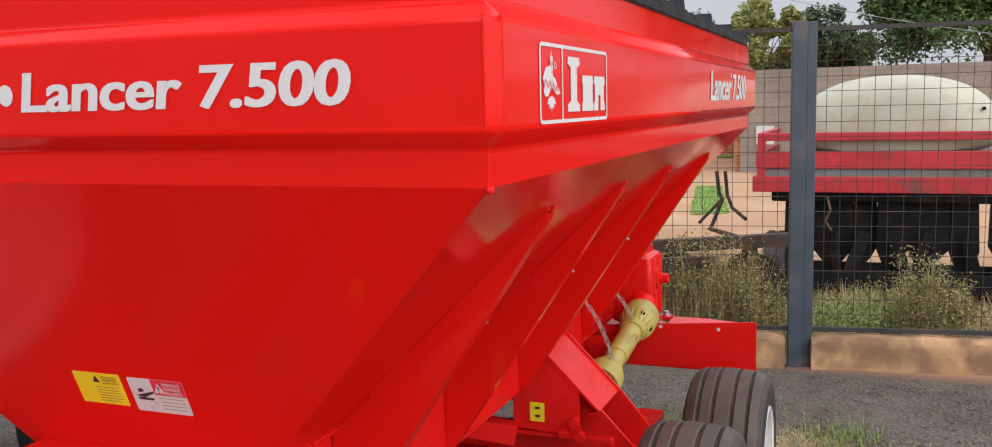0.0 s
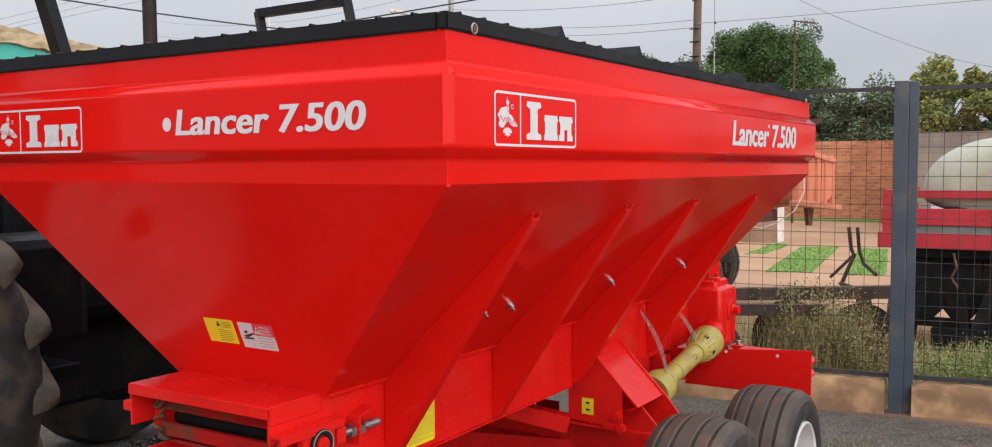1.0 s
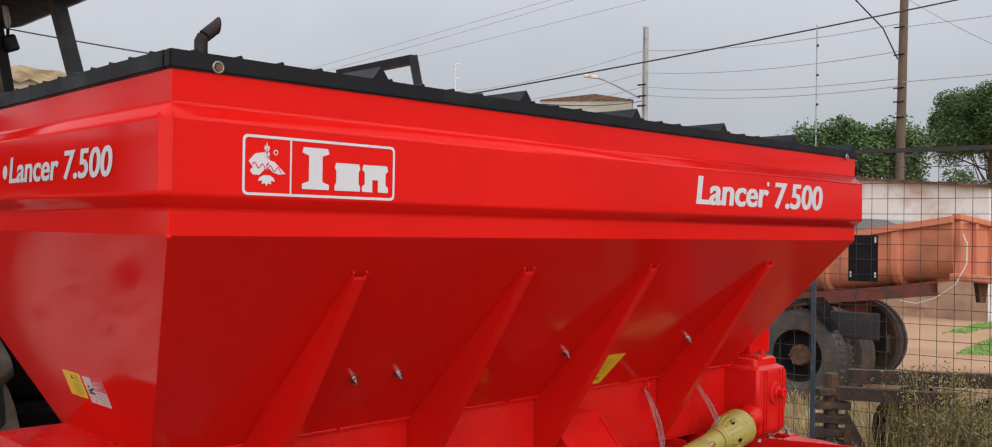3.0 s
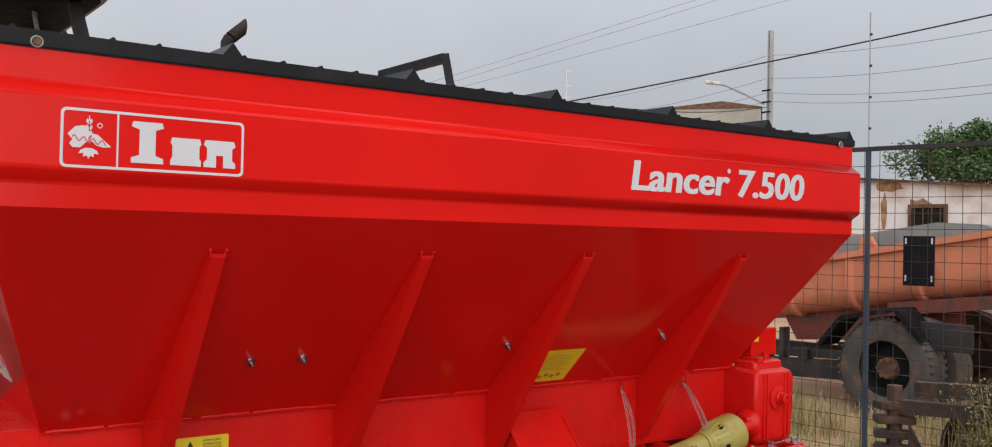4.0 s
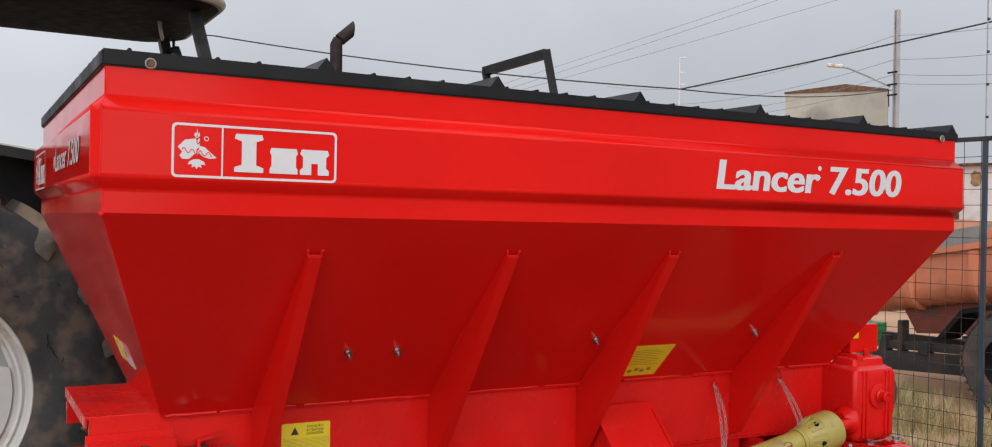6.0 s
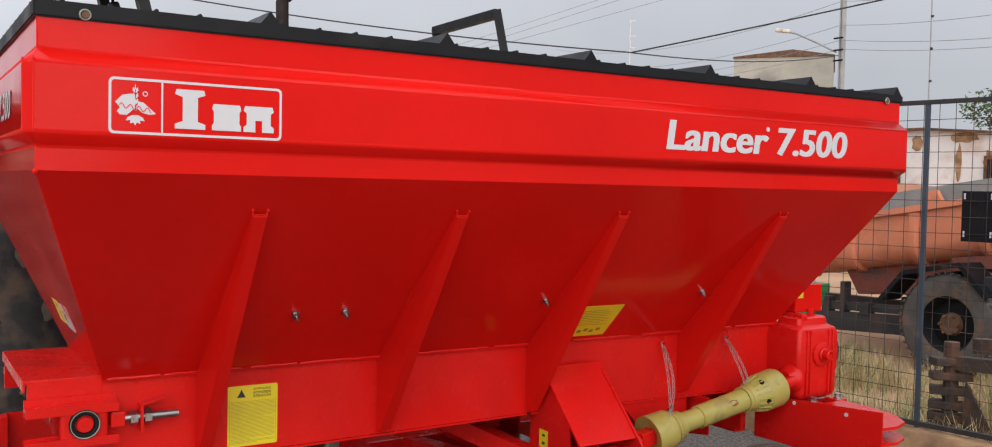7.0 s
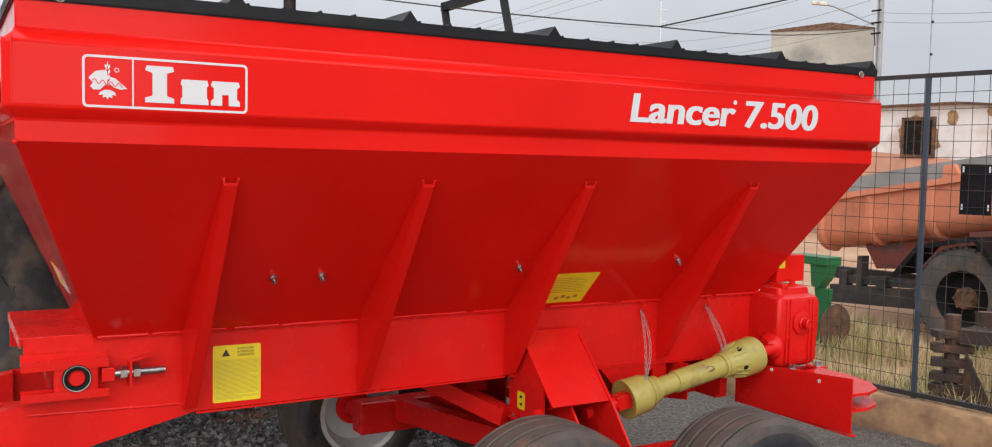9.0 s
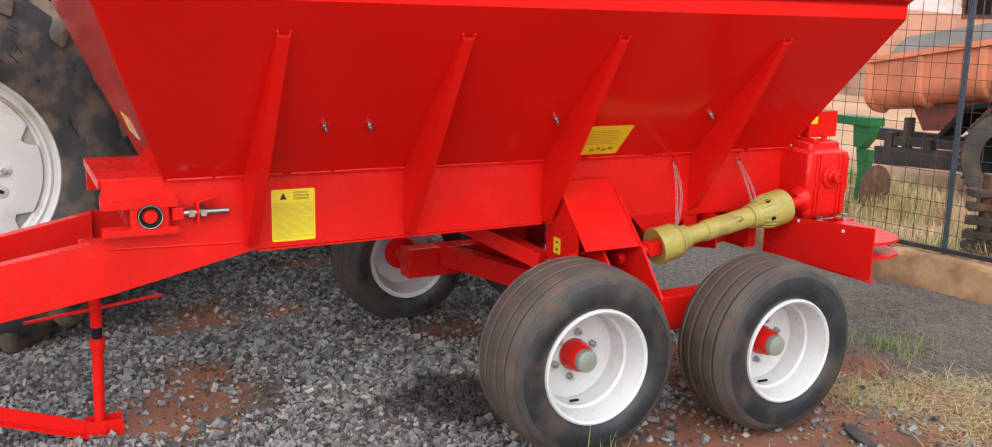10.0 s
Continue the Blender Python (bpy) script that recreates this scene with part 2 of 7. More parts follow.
OIL = (-0.60, 1.42, 0.30)


def near_spots(n, l, spots, warp=0.16):
    """How far inside any of some round spots with ragged edges a point lies, 0 to 1."""
    co, t = n.new("ShaderNodeTexCoord"), n.new("ShaderNodeTexNoise")
    t.inputs["Scale"].default_value, t.inputs["Detail"].default_value = 5.0, 6.0
    l.new(co.outputs["Object"], t.inputs["Vector"])
    last = None
    for x, y, r in spots:
        d, k, a = n.new("ShaderNodeVectorMath"), n.new("ShaderNodeMapRange"), n.new("ShaderNodeMath")
        d.operation, d.inputs[1].default_value = "DISTANCE", (x, y, 0.02)
        l.new(co.outputs["Object"], d.inputs[0])
        a.operation, a.inputs[1].default_value, a.inputs[2].default_value = "MULTIPLY_ADD", warp * 4, -warp * 2
        l.new(t.outputs["Fac"], a.inputs[0])
        s = n.new("ShaderNodeMath")
        s.operation = "ADD"
        l.new(d.outputs["Value"], s.inputs[0])
        l.new(a.outputs[0], s.inputs[1])
        k.inputs[1].default_value, k.inputs[2].default_value, k.inputs[3].default_value, k.inputs[4].default_value = r + 0.06, r - 0.08, 0, 1
        l.new(s.outputs[0], k.inputs[0])
        if last is None:
            last = k.outputs[0]
        else:
            m = n.new("ShaderNodeMath")
            m.operation = "MAXIMUM"
            l.new(last, m.inputs[0])
            l.new(k.outputs[0], m.inputs[1])
            last = m.outputs[0]
    return last


def oiled(m):
    """Darkens and wets a material where oil was spilt."""
    n, l = m.node_tree.nodes, m.node_tree.links
    b = n["Principled BSDF"]
    src = b.inputs["Base Color"].links[0].from_socket
    x = n.new("ShaderNodeMix")
    x.data_type, x.blend_type = "RGBA", "MULTIPLY"
    x.inputs[7].default_value = (0.22, 0.20, 0.19, 1)
    l.new(near_spots(n, l, (OIL,)), x.inputs[0])
    l.new(src, x.inputs[6])
    l.new(x.outputs[2], b.inputs["Base Color"])


def stone_material():
    """Broken stone that differs from piece to piece."""
    m = mat("crushed_basalt", (0.255, 0.248, 0.246), 0.78, 0, 0.3, 12, 90, 0.4, 90)
    n, l = m.node_tree.nodes, m.node_tree.links
    b = n["Principled BSDF"]
    src = b.inputs["Base Color"].links[0].from_socket
    g, x, r = n.new("ShaderNodeNewGeometry"), n.new("ShaderNodeMix"), n.new("ShaderNodeValToRGB")
    x.data_type, x.blend_type, x.inputs[0].default_value = "RGBA", "MULTIPLY", 1.0
    for k, (p, c) in enumerate(((0.0, (0.15, 0.145, 0.145, 1)), (0.5, (0.62, 0.61, 0.60, 1)), (0.90, (0.98, 0.97, 0.96, 1)), (0.985, (1.35, 1.15, 0.98, 1)))):
        e = r.color_ramp.elements[k] if k < 2 else r.color_ramp.elements.new(p)
        e.position, e.color = p, c
    l.new(g.outputs["Random Per Island"], r.inputs["Fac"])
    l.new(src, x.inputs[6])
    l.new(r.outputs[0], x.inputs[7])
    l.new(x.outputs[2], b.inputs["Base Color"])
    oiled(m)
    return m


STONE = stone_material()


def leafy(name, a, b):
    """Leaves that differ from one to the next, a little see-through."""
    m = bpy.data.materials.new(name)
    m.use_nodes = True
    n, l = m.node_tree.nodes, m.node_tree.links
    p = n["Principled BSDF"]
    g, x = n.new("ShaderNodeNewGeometry"), n.new("ShaderNodeMix")
    x.data_type = "RGBA"
    x.inputs[6].default_value, x.inputs[7].default_value = a + (1,), b + (1,)
    l.new(g.outputs["Random Per Island"], x.inputs[0])
    l.new(x.outputs[2], p.inputs["Base Color"])
    p.inputs["Roughness"].default_value = 0.6
    return m


LEAF = leafy("tree_leaves", (0.035, 0.075, 0.02), (0.09, 0.16, 0.04))
LEAF_PALE = leafy("yellowing_leaves", (0.13, 0.19, 0.05), (0.36, 0.33, 0.09))
GRASS = leafy("green_grass", (0.085, 0.14, 0.028), (0.27, 0.31, 0.085))
LAWN_LEAF = leafy("lawn_leaves", (0.15, 0.27, 0.05), (0.30, 0.42, 0.11))
# Paler leaves for far trees: distance haze is put into the colour.
LEAF_HAZE = leafy("haze_tinted_leaves", (0.075, 0.11, 0.05), (0.15, 0.19, 0.09))
GRASS_DRY = leafy("dry_grass", (0.24, 0.175, 0.07), (0.54, 0.42, 0.21))
WEED = leafy("weed_leaves", (0.10, 0.10, 0.03), (0.36, 0.30, 0.11))
LAWN = mat("lawn_grass", (0.16, 0.27, 0.055), 0.9, 0, 0.3, 2, 30, 0.6, 40)


def soil_material():
    """Ground: red soil, dusted with dark grit near the machine, sandy far off and in an unseen stretch added for bounce
    light.
    """
    m = bpy.data.materials.new("red_soil_and_grit")
    m.use_nodes = True
    n, l = m.node_tree.nodes, m.node_tree.links
    b = n["Principled BSDF"]
    co = n.new("ShaderNodeTexCoord")

    def field(sc, detail=6.0):
        t = n.new("ShaderNodeTexNoise")
        t.inputs["Scale"].default_value, t.inputs["Detail"].default_value = sc, detail
        l.new(co.outputs["Object"], t.inputs["Vector"])
        return t.outputs["Fac"]

    def ranged(src, a, c, lo=0.0, hi=1.0):
        r = n.new("ShaderNodeMapRange")
        r.inputs[1].default_value, r.inputs[2].default_value, r.inputs[3].default_value, r.inputs[4].default_value = a, c, lo, hi
        l.new(src, r.inputs[0])
        return r.outputs[0]

    def mixed(fac, a, c):
        x = n.new("ShaderNodeMix")
        x.data_type = "RGBA"
        l.new(fac, x.inputs[0])
        for src, k in ((a, 6), (c, 7)):
            if isinstance(src, tuple):
                x.inputs[k].default_value = src
            else:
                l.new(src, x.inputs[k])
        return x.outputs[2]

    sep = n.new("ShaderNodeSeparateXYZ")
    l.new(co.outputs["Object"], sep.inputs[0])
    soil = mixed(ranged(field(1.3), 0.3, 0.7), (0.105, 0.042, 0.024, 1), (0.25, 0.098, 0.052, 1))
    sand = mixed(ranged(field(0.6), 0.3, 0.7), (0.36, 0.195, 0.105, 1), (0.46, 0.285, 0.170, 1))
    grit = mixed(ranged(field(45), 0.35, 0.65), (0.036, 0.030, 0.026, 1), (0.150, 0.122, 0.100, 1))
    far = mixed(ranged(sep.outputs["Y"], 5.3, 5.6), soil, sand)
    near = ranged(sep.outputs["Y"], 5.5, 5.2)
    yard = mixed(near_spots(n, l, BARE), grit, soil)
    # Pale sand added out of view beside and ahead, bouncing light onto the slopes.
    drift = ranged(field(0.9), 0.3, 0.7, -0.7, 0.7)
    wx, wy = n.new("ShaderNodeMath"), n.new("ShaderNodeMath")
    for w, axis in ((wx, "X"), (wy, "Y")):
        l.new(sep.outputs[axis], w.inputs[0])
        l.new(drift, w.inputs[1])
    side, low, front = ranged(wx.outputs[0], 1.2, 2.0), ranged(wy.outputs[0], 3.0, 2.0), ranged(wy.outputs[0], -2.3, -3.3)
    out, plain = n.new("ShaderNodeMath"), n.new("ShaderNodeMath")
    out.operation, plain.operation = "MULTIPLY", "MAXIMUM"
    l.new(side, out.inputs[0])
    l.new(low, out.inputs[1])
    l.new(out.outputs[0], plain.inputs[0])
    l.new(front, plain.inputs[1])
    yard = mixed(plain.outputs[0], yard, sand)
    l.new(mixed(near, far, yard), b.inputs["Base Color"])
    oiled(m)
    b.inputs["Roughness"].default_value = 0.95
    k = n.new("ShaderNodeBump")
    k.inputs["Strength"].default_value, k.inputs["Distance"].default_value = 0.7, 0.012
    l.new(field(55), k.inputs["Height"])
    l.new(k.outputs[0], b.inputs["Normal"])
    return m


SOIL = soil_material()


# ---- mesh helpers ----
def thing(name, at, label, category, group="", kind=""):
    ob = new(name)
    ob.location, ob.empty_display_size = at, 0.1
    return tagged(ob, label, category, group, kind)


def part(name, bm, material, parent=None, label="", smooth=False):
    """Links a bmesh, drawn in the world's coordinates, as one mesh object under a thing or a part."""
    bmesh.ops.recalc_face_normals(bm, faces=bm.faces)
    if smooth:
        for f in bm.faces:
            f.smooth = True
        for e in bm.edges:
            if len(e.link_faces) == 2 and e.calc_face_angle(0) > 0.6:
                e.smooth = False
    me = bpy.data.meshes.new(name)
    bm.to_mesh(me)
    bm.free()
    me.materials.append(material)
    ob = new(name, me)
    if parent is not None:
        ob.parent = parent
        if parent.parent is None:
            ob.matrix_parent_inverse = Matrix.Translation(-parent.location)
    return tagged(ob, label)


def box(bm, x0, x1, y0, y1, z0, z1, bevel=0.0, m=None):
    """A box, with rounded edges if bevel is given, moved by m."""
    made = bmesh.ops.create_cube(bm, size=1, matrix=Matrix.Translation(((x0 + x1) / 2, (y0 + y1) / 2, (z0 + z1) / 2)) @ Matrix.Diagonal((x1 - x0, y1 - y0, z1 - z0, 1)))
    vs = made["verts"]
    if bevel:
        es = list({e for v in vs for e in v.link_edges})
        r = bmesh.ops.bevel(bm, geom=es, offset=bevel, segments=2, affect="EDGES", profile=0.5)
        vs = list({v for f in r["faces"] for v in f.verts} | {v for v in vs if v.is_valid})
    if m:
        bmesh.ops.transform(bm, matrix=m, verts=vs)
    return bm


def prism(bm, pts, axis, a, b):
    """The outline pts, in the two other axes in order, drawn out along an axis from a to b."""
    def at(p, v):
        return {"x": (v, p[0], p[1]), "y": (p[0], v, p[1]), "z": (p[0], p[1], v)}[axis]
    lo, hi = [bm.verts.new(at(p, a)) for p in pts], [bm.verts.new(at(p, b)) for p in pts]
    bm.faces.new(lo[::-1])
    bm.faces.new(hi)
    for i in range(len(pts)):
        j = (i + 1) % len(pts)
        bm.faces.new((lo[i], lo[j], hi[j], hi[i]))
    return bm


def rod(bm, p, q, r, r2=None, seg=12):
    """A round bar from p to q, tapering from r to r2."""
    p, q = Vector(p), Vector(q)
    d = q - p
    m = Matrix.Translation((p + q) / 2) @ d.to_track_quat("Z", "Y").to_matrix().to_4x4()
    bmesh.ops.create_cone(bm, cap_ends=True, segments=seg, radius1=r, radius2=r if r2 is None else r2, depth=d.length, matrix=m)
    return bm


def bar(bm, p, q, w, h, up=(0, 0, 1)):
    """A square bar of width w and height h from p to q."""
    p, q = Vector(p), Vector(q)
    d = (q - p).normalized()
    s = d.cross(Vector(up)).normalized()
    u = s.cross(d)
    vs = [[bm.verts.new(c + s * (a * w / 2) + u * (b * h / 2)) for a, b in ((-1, -1), (1, -1), (1, 1), (-1, 1))] for c in (p, q)]
    bm.faces.new(vs[0][::-1])
    bm.faces.new(vs[1])
    for i in range(4):
        j = (i + 1) % 4
        bm.faces.new((vs[0][i], vs[0][j], vs[1][j], vs[1][i]))
    return bm


def lathe(bm, outline, at, axis="x", seg=40, closed=True):
    """Turns an outline of (along, radius) round an axis through at."""
    at = Vector(at)
    rings = []
    for i in range(seg):
        a = 2 * math.pi * i / seg
        c, s = math.cos(a), math.sin(a)
        rings.append([bm.verts.new(at + Vector({"x": (u, r * c, r * s), "y": (r * s, u, r * c), "z": (r * c, r * s, u)}[axis])) for u, r in outline])
    n = len(outline)
    for i in range(seg):
        j = (i + 1) % seg
        for k in range(n if closed else n - 1):
            m = (k + 1) % n
            bm.faces.new((rings[i][k], rings[i][m], rings[j][m], rings[j][k]))
    return bm


def tube(bm, pts, r, seg=8):
    """A round tube along points."""
    pts = [Vector(p) for p in pts]
    rings, s = [], None
    for i, p in enumerate(pts):
        d = (pts[min(i + 1, len(pts) - 1)] - pts[max(i - 1, 0)]).normalized()
        if s is None:
            s = d.cross(Vector((0, 0, 1)) if abs(d.z) < 0.9 else Vector((1, 0, 0)))
        s = (s - d * s.dot(d)).normalized()
        u = s.cross(d)
        rings.append([bm.verts.new(p + (s * math.cos(a) + u * math.sin(a)) * r) for a in (2 * math.pi * k / seg for k in range(seg))])
    for a, b in zip(rings, rings[1:]):
        for k in range(seg):
            bm.faces.new((a[k], a[(k + 1) % seg], b[(k + 1) % seg], b[k]))
    bm.faces.new(rings[0])
    bm.faces.new(rings[-1][::-1])
    return bm


def loft(bm, rings):
    """Closed outlines of the same count joined one to the next, capped at both ends."""
    vs = [[bm.verts.new(p) for p in r] for r in rings]
    n = len(vs[0])
    for a, b in zip(vs, vs[1:]):
        for k in range(n):
            bm.faces.new((a[k], a[(k + 1) % n], b[(k + 1) % n], b[k]))
    bm.faces.new(vs[0][::-1])
    bm.faces.new(vs[-1])
    return bm


def B():
    return bmesh.new()


def words(name, text, material, parent, origin, right, up, width, height, bold=0.0, slant=0.0, label=""):
    """Text in the built-in font, as a thin mesh; origin is its lower left corner."""
    cu = bpy.data.curves.new(name, "FONT")
    cu.body, cu.offset, cu.shear, cu.extrude, cu.resolution_u = text, min(bold, 0.016), slant, 0.0, 4
    tmp = new(name, cu)
    me = bpy.data.meshes.new_from_object(tmp.evaluated_get(bpy.context.evaluated_depsgraph_get()))
    bpy.data.objects.remove(tmp)
    xs, ys = [v.co.x for v in me.vertices], [v.co.y for v in me.vertices]
    right, up = Vector(right).normalized(), Vector(up).normalized()
    nor = right.cross(up)
    x0, x1, y0, y1 = min(xs), max(xs), min(ys), max(ys)
    grow = bold * 0.55 if bold > 0.03 else 0.0
    x0, x1 = x0 - grow, x1 + grow
    if grow:
        bm = B()
        for k in (-1, 0, 1):
            n0 = len(bm.verts)
            bm.from_mesh(me)
            bm.verts.ensure_lookup_table()
            for v in bm.verts[n0:]:
                v.co.x += grow * k
                v.co.z = 0.0002 * (k + 1)
        bm.to_mesh(me)
        bm.free()
    for v in me.vertices:
        v.co = Vector((0, 0, 0)) + nor * v.co.z + Vector(origin) + right * ((v.co.x - x0) / (x1 - x0) * width) + up * ((v.co.y - y0) / (y1 - y0) * height) + nor * 0.0015
    me.materials.clear()
    me.materials.append(material)
    ob = new(name, me)
    ob.parent = parent
    if parent.parent is None:
        ob.matrix_parent_inverse = Matrix.Translation(-parent.location)
    return tagged(ob, label)


def decal(bm, origin, right, up, outline, lift=0.001, thick=0.0008):
    """A thin flat shape with the outline (along right, along up) on a surface."""
    o, r, u = Vector(origin), Vector(right).normalized(), Vector(up).normalized()
    n = r.cross(u)
    a = [bm.verts.new(o + r * x + u * y + n * lift) for x, y in outline]
    b = [bm.verts.new(o + r * x + u * y + n * (lift + thick)) for x, y in outline]
    bm.faces.new(a[::-1])
    bm.faces.new(b)
    for i in range(len(a)):
        j = (i + 1) % len(a)
        bm.faces.new((a[i], a[j], b[j], b[i]))
    return bm


def rounded(x0, y0, x1, y1, r, seg=4):
    out = []
    for cx, cy, a0 in ((x1 - r, y0 + r, -90), (x1 - r, y1 - r, 0), (x0 + r, y1 - r, 90), (x0 + r, y0 + r, 180)):
        out += [(cx + r * math.cos(radians(a0 + 90 * i / seg)), cy + r * math.sin(radians(a0 + 90 * i / seg))) for i in range(seg + 1)]
    return out


def ring_decal(bm, origin, right, up, outer, inner, lift=0.001):
    o, r, u = Vector(origin), Vector(right).normalized(), Vector(up).normalized()
    n = r.cross(u)
    a = [bm.verts.new(o + r * x + u * y + n * lift) for x, y in outer]
    b = [bm.verts.new(o + r * x + u * y + n * lift) for x, y in inner]
    for i in range(len(a)):
        j = (i + 1) % len(a)
        bm.faces.new((a[i], a[j], b[j], b[i]))
    return bm


# ---- ground ----
FDIR = Vector((0.9865, 0.1637, 0.0))          # the fence's line
FNOR = Vector((-0.1637, 0.9865, 0.0))
FPOS = Vector((0.06, 5.44, 0.0))


def ground_z(x, y):
    """The yard: a gentle rise towards the drawbar, and small unevenness."""
    k = max(0.0, min(1.0, (2.5 - y) / 1.1))
    base = 0.055 * k * k * (3 - 2 * k) - 0.05 * max(0.0, min(1.0, (y - 2.6) / 2.2))
    k = max(0.0, min(1.0, (-1.5 - x) / 0.7))
    base -= 0.07 * k * k * (3 - 2 * k) * max(0.0, min(1.0, (1.6 - y) / 0.8))
    return base + (0.012 * noise.noise(Vector((x * 1.3, y * 1.3, 3.0))) if abs(x) < 12 and abs(y) < 14 else 0.0)


def build_ground():
    bm = B()
    xs = [-900, -300, -100, -40, -20, -12] + [-8 + 0.4 * i for i in range(36)] + [8, 12, 20, 40, 100, 300, 900]
    ys = [-900, -300, -100, -40, -20, -10] + [-6 + 0.4 * i for i in range(41)] + [12, 16, 24, 40, 100, 300, 900]
    g = [[bm.verts.new((x, y, ground_z(x, y))) for x in xs] for y in ys]
    for j in range(len(ys) - 1):
        for i in range(len(xs) - 1):
            bm.faces.new((g[j][i], g[j][i + 1], g[j + 1][i + 1], g[j + 1][i]))
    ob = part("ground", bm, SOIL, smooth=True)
    tagged(ob, "red soil yard strewn with dark grit, sandy beyond the fence, bounce sand added out of view", "ground", kind="structure")


build_ground()


def patch(name, label, pts, z, material, category):
    bm = B()
    prism(bm, pts, "z", z - 0.1, z)
    tagged(part(name, bm, material), label, category, kind="structure")


# ---- the spreader ----
CX = -0.945
SP = thing("spreader_trailer", (CX, 1.6, 0.0), "glossy red tandem-axle fertiliser spreader trailer with a black cover", "trailer")
X0, X1, Y0, Y1 = -1.89, 0.0, 0.018, 3.222
PROFILE = ((2.02, -0.03), (1.934, -0.03), (1.929, -0.03), (1.925, -0.028), (1.903, -0.002), (1.899, 0.0), (1.894, 0.0), (1.747, 0.0), (1.742, 0.0), (1.736, -0.002), (1.716, -0.025), (1.71, -0.028), (1.705, -0.028), (1.655, -0.028))


def ring_at(z, o):
    c = 0.6 * o + 0.020
    a, b, d, e = X0 - o, X1 + o, Y0 - o, Y1 + o
    return [(b, d + c, z), (b, e - c, z), (b - c, e, z), (a + c, e, z), (a, e - c, z), (a, d + c, z), (a + c, d, z), (b - c, d, z)]


def hopper():
    rings = [ring_at(z, o) for z, o in PROFILE]
    foot = [(-0.642, 0.302, 1.04), (-0.642, 3.192, 1.04), (-0.644, 3.192, 1.04), (-1.246, 3.192, 1.04), (-1.248, 3.192, 1.04), (-1.248, 0.302, 1.04), (-1.246, 0.302, 1.04), (-0.644, 0.302, 1.04)]
    rings.append(foot)
    for name, sides, lab in (("side_panel", (0,), ""), ("rear_panel", (1, 2, 3), ""), ("side_panel", (4,), ""), ("front_panel", (5, 6, 7), "")):
        bm = B()
        for k in sides:
            j = (k + 1) % 8
            for r, s in zip(rings, rings[1:]):
                vs = [bm.verts.new(p) for p in (r[k], r[j], s[j], s[k])]
                bm.faces.new(vs)
        bmesh.ops.remove_doubles(bm, verts=bm.verts, dist=0.0004)
        bmesh.ops.recalc_face_normals(bm, faces=bm.faces)
        mid = Vector((CX, 1.6, 1.6))
        inward = sum((f.calc_center_median() - mid).dot(f.normal) * f.calc_area() for f in bm.faces) < 0
        ob = part(name, bm, RED, SP, lab)
        for f in ob.data.polygons:
            zs = [ob.data.vertices[i].co.z for i in f.vertices]
            f.use_smooth = max(zs) - min(zs) < 0.03
        if inward:
            ob.data.flip_normals()
        so = ob.modifiers.new("thickness", "SOLIDIFY")
        so.thickness, so.offset = 0.004, -1.0
    # weld seams at the near front corner
    rnd = random.Random(4)
    for (p, q) in (((-0.030, 0.05, 1.97), (-0.030, 0.05, 1.935)), ((-0.001, 0.039, 1.905), (-0.001, 0.039, 1.742)), ((-0.021, 0.019, 1.905), (-0.021, 0.019, 1.742)), ((-0.03, 0.048, 1.71), (-0.03, 0.048, 1.655))):
        bm = B()
        pts = [Vector(p).lerp(Vector(q), i / 14) + Vector((rnd.uniform(-1, 1), rnd.uniform(-1, 1), 0)) * 0.0004 for i in range(15)]
        tube(bm, pts, 0.0022, 8)
        part("weld_bead", bm, RED, SP, smooth=True)
    bm = B()
    bmesh.ops.create_icosphere(bm, subdivisions=2, radius=0.007, matrix=Matrix.Translation((-0.028, 0.047, 1.652)))
    part("weld_spot", bm, RED, SP, smooth=True)


hopper()


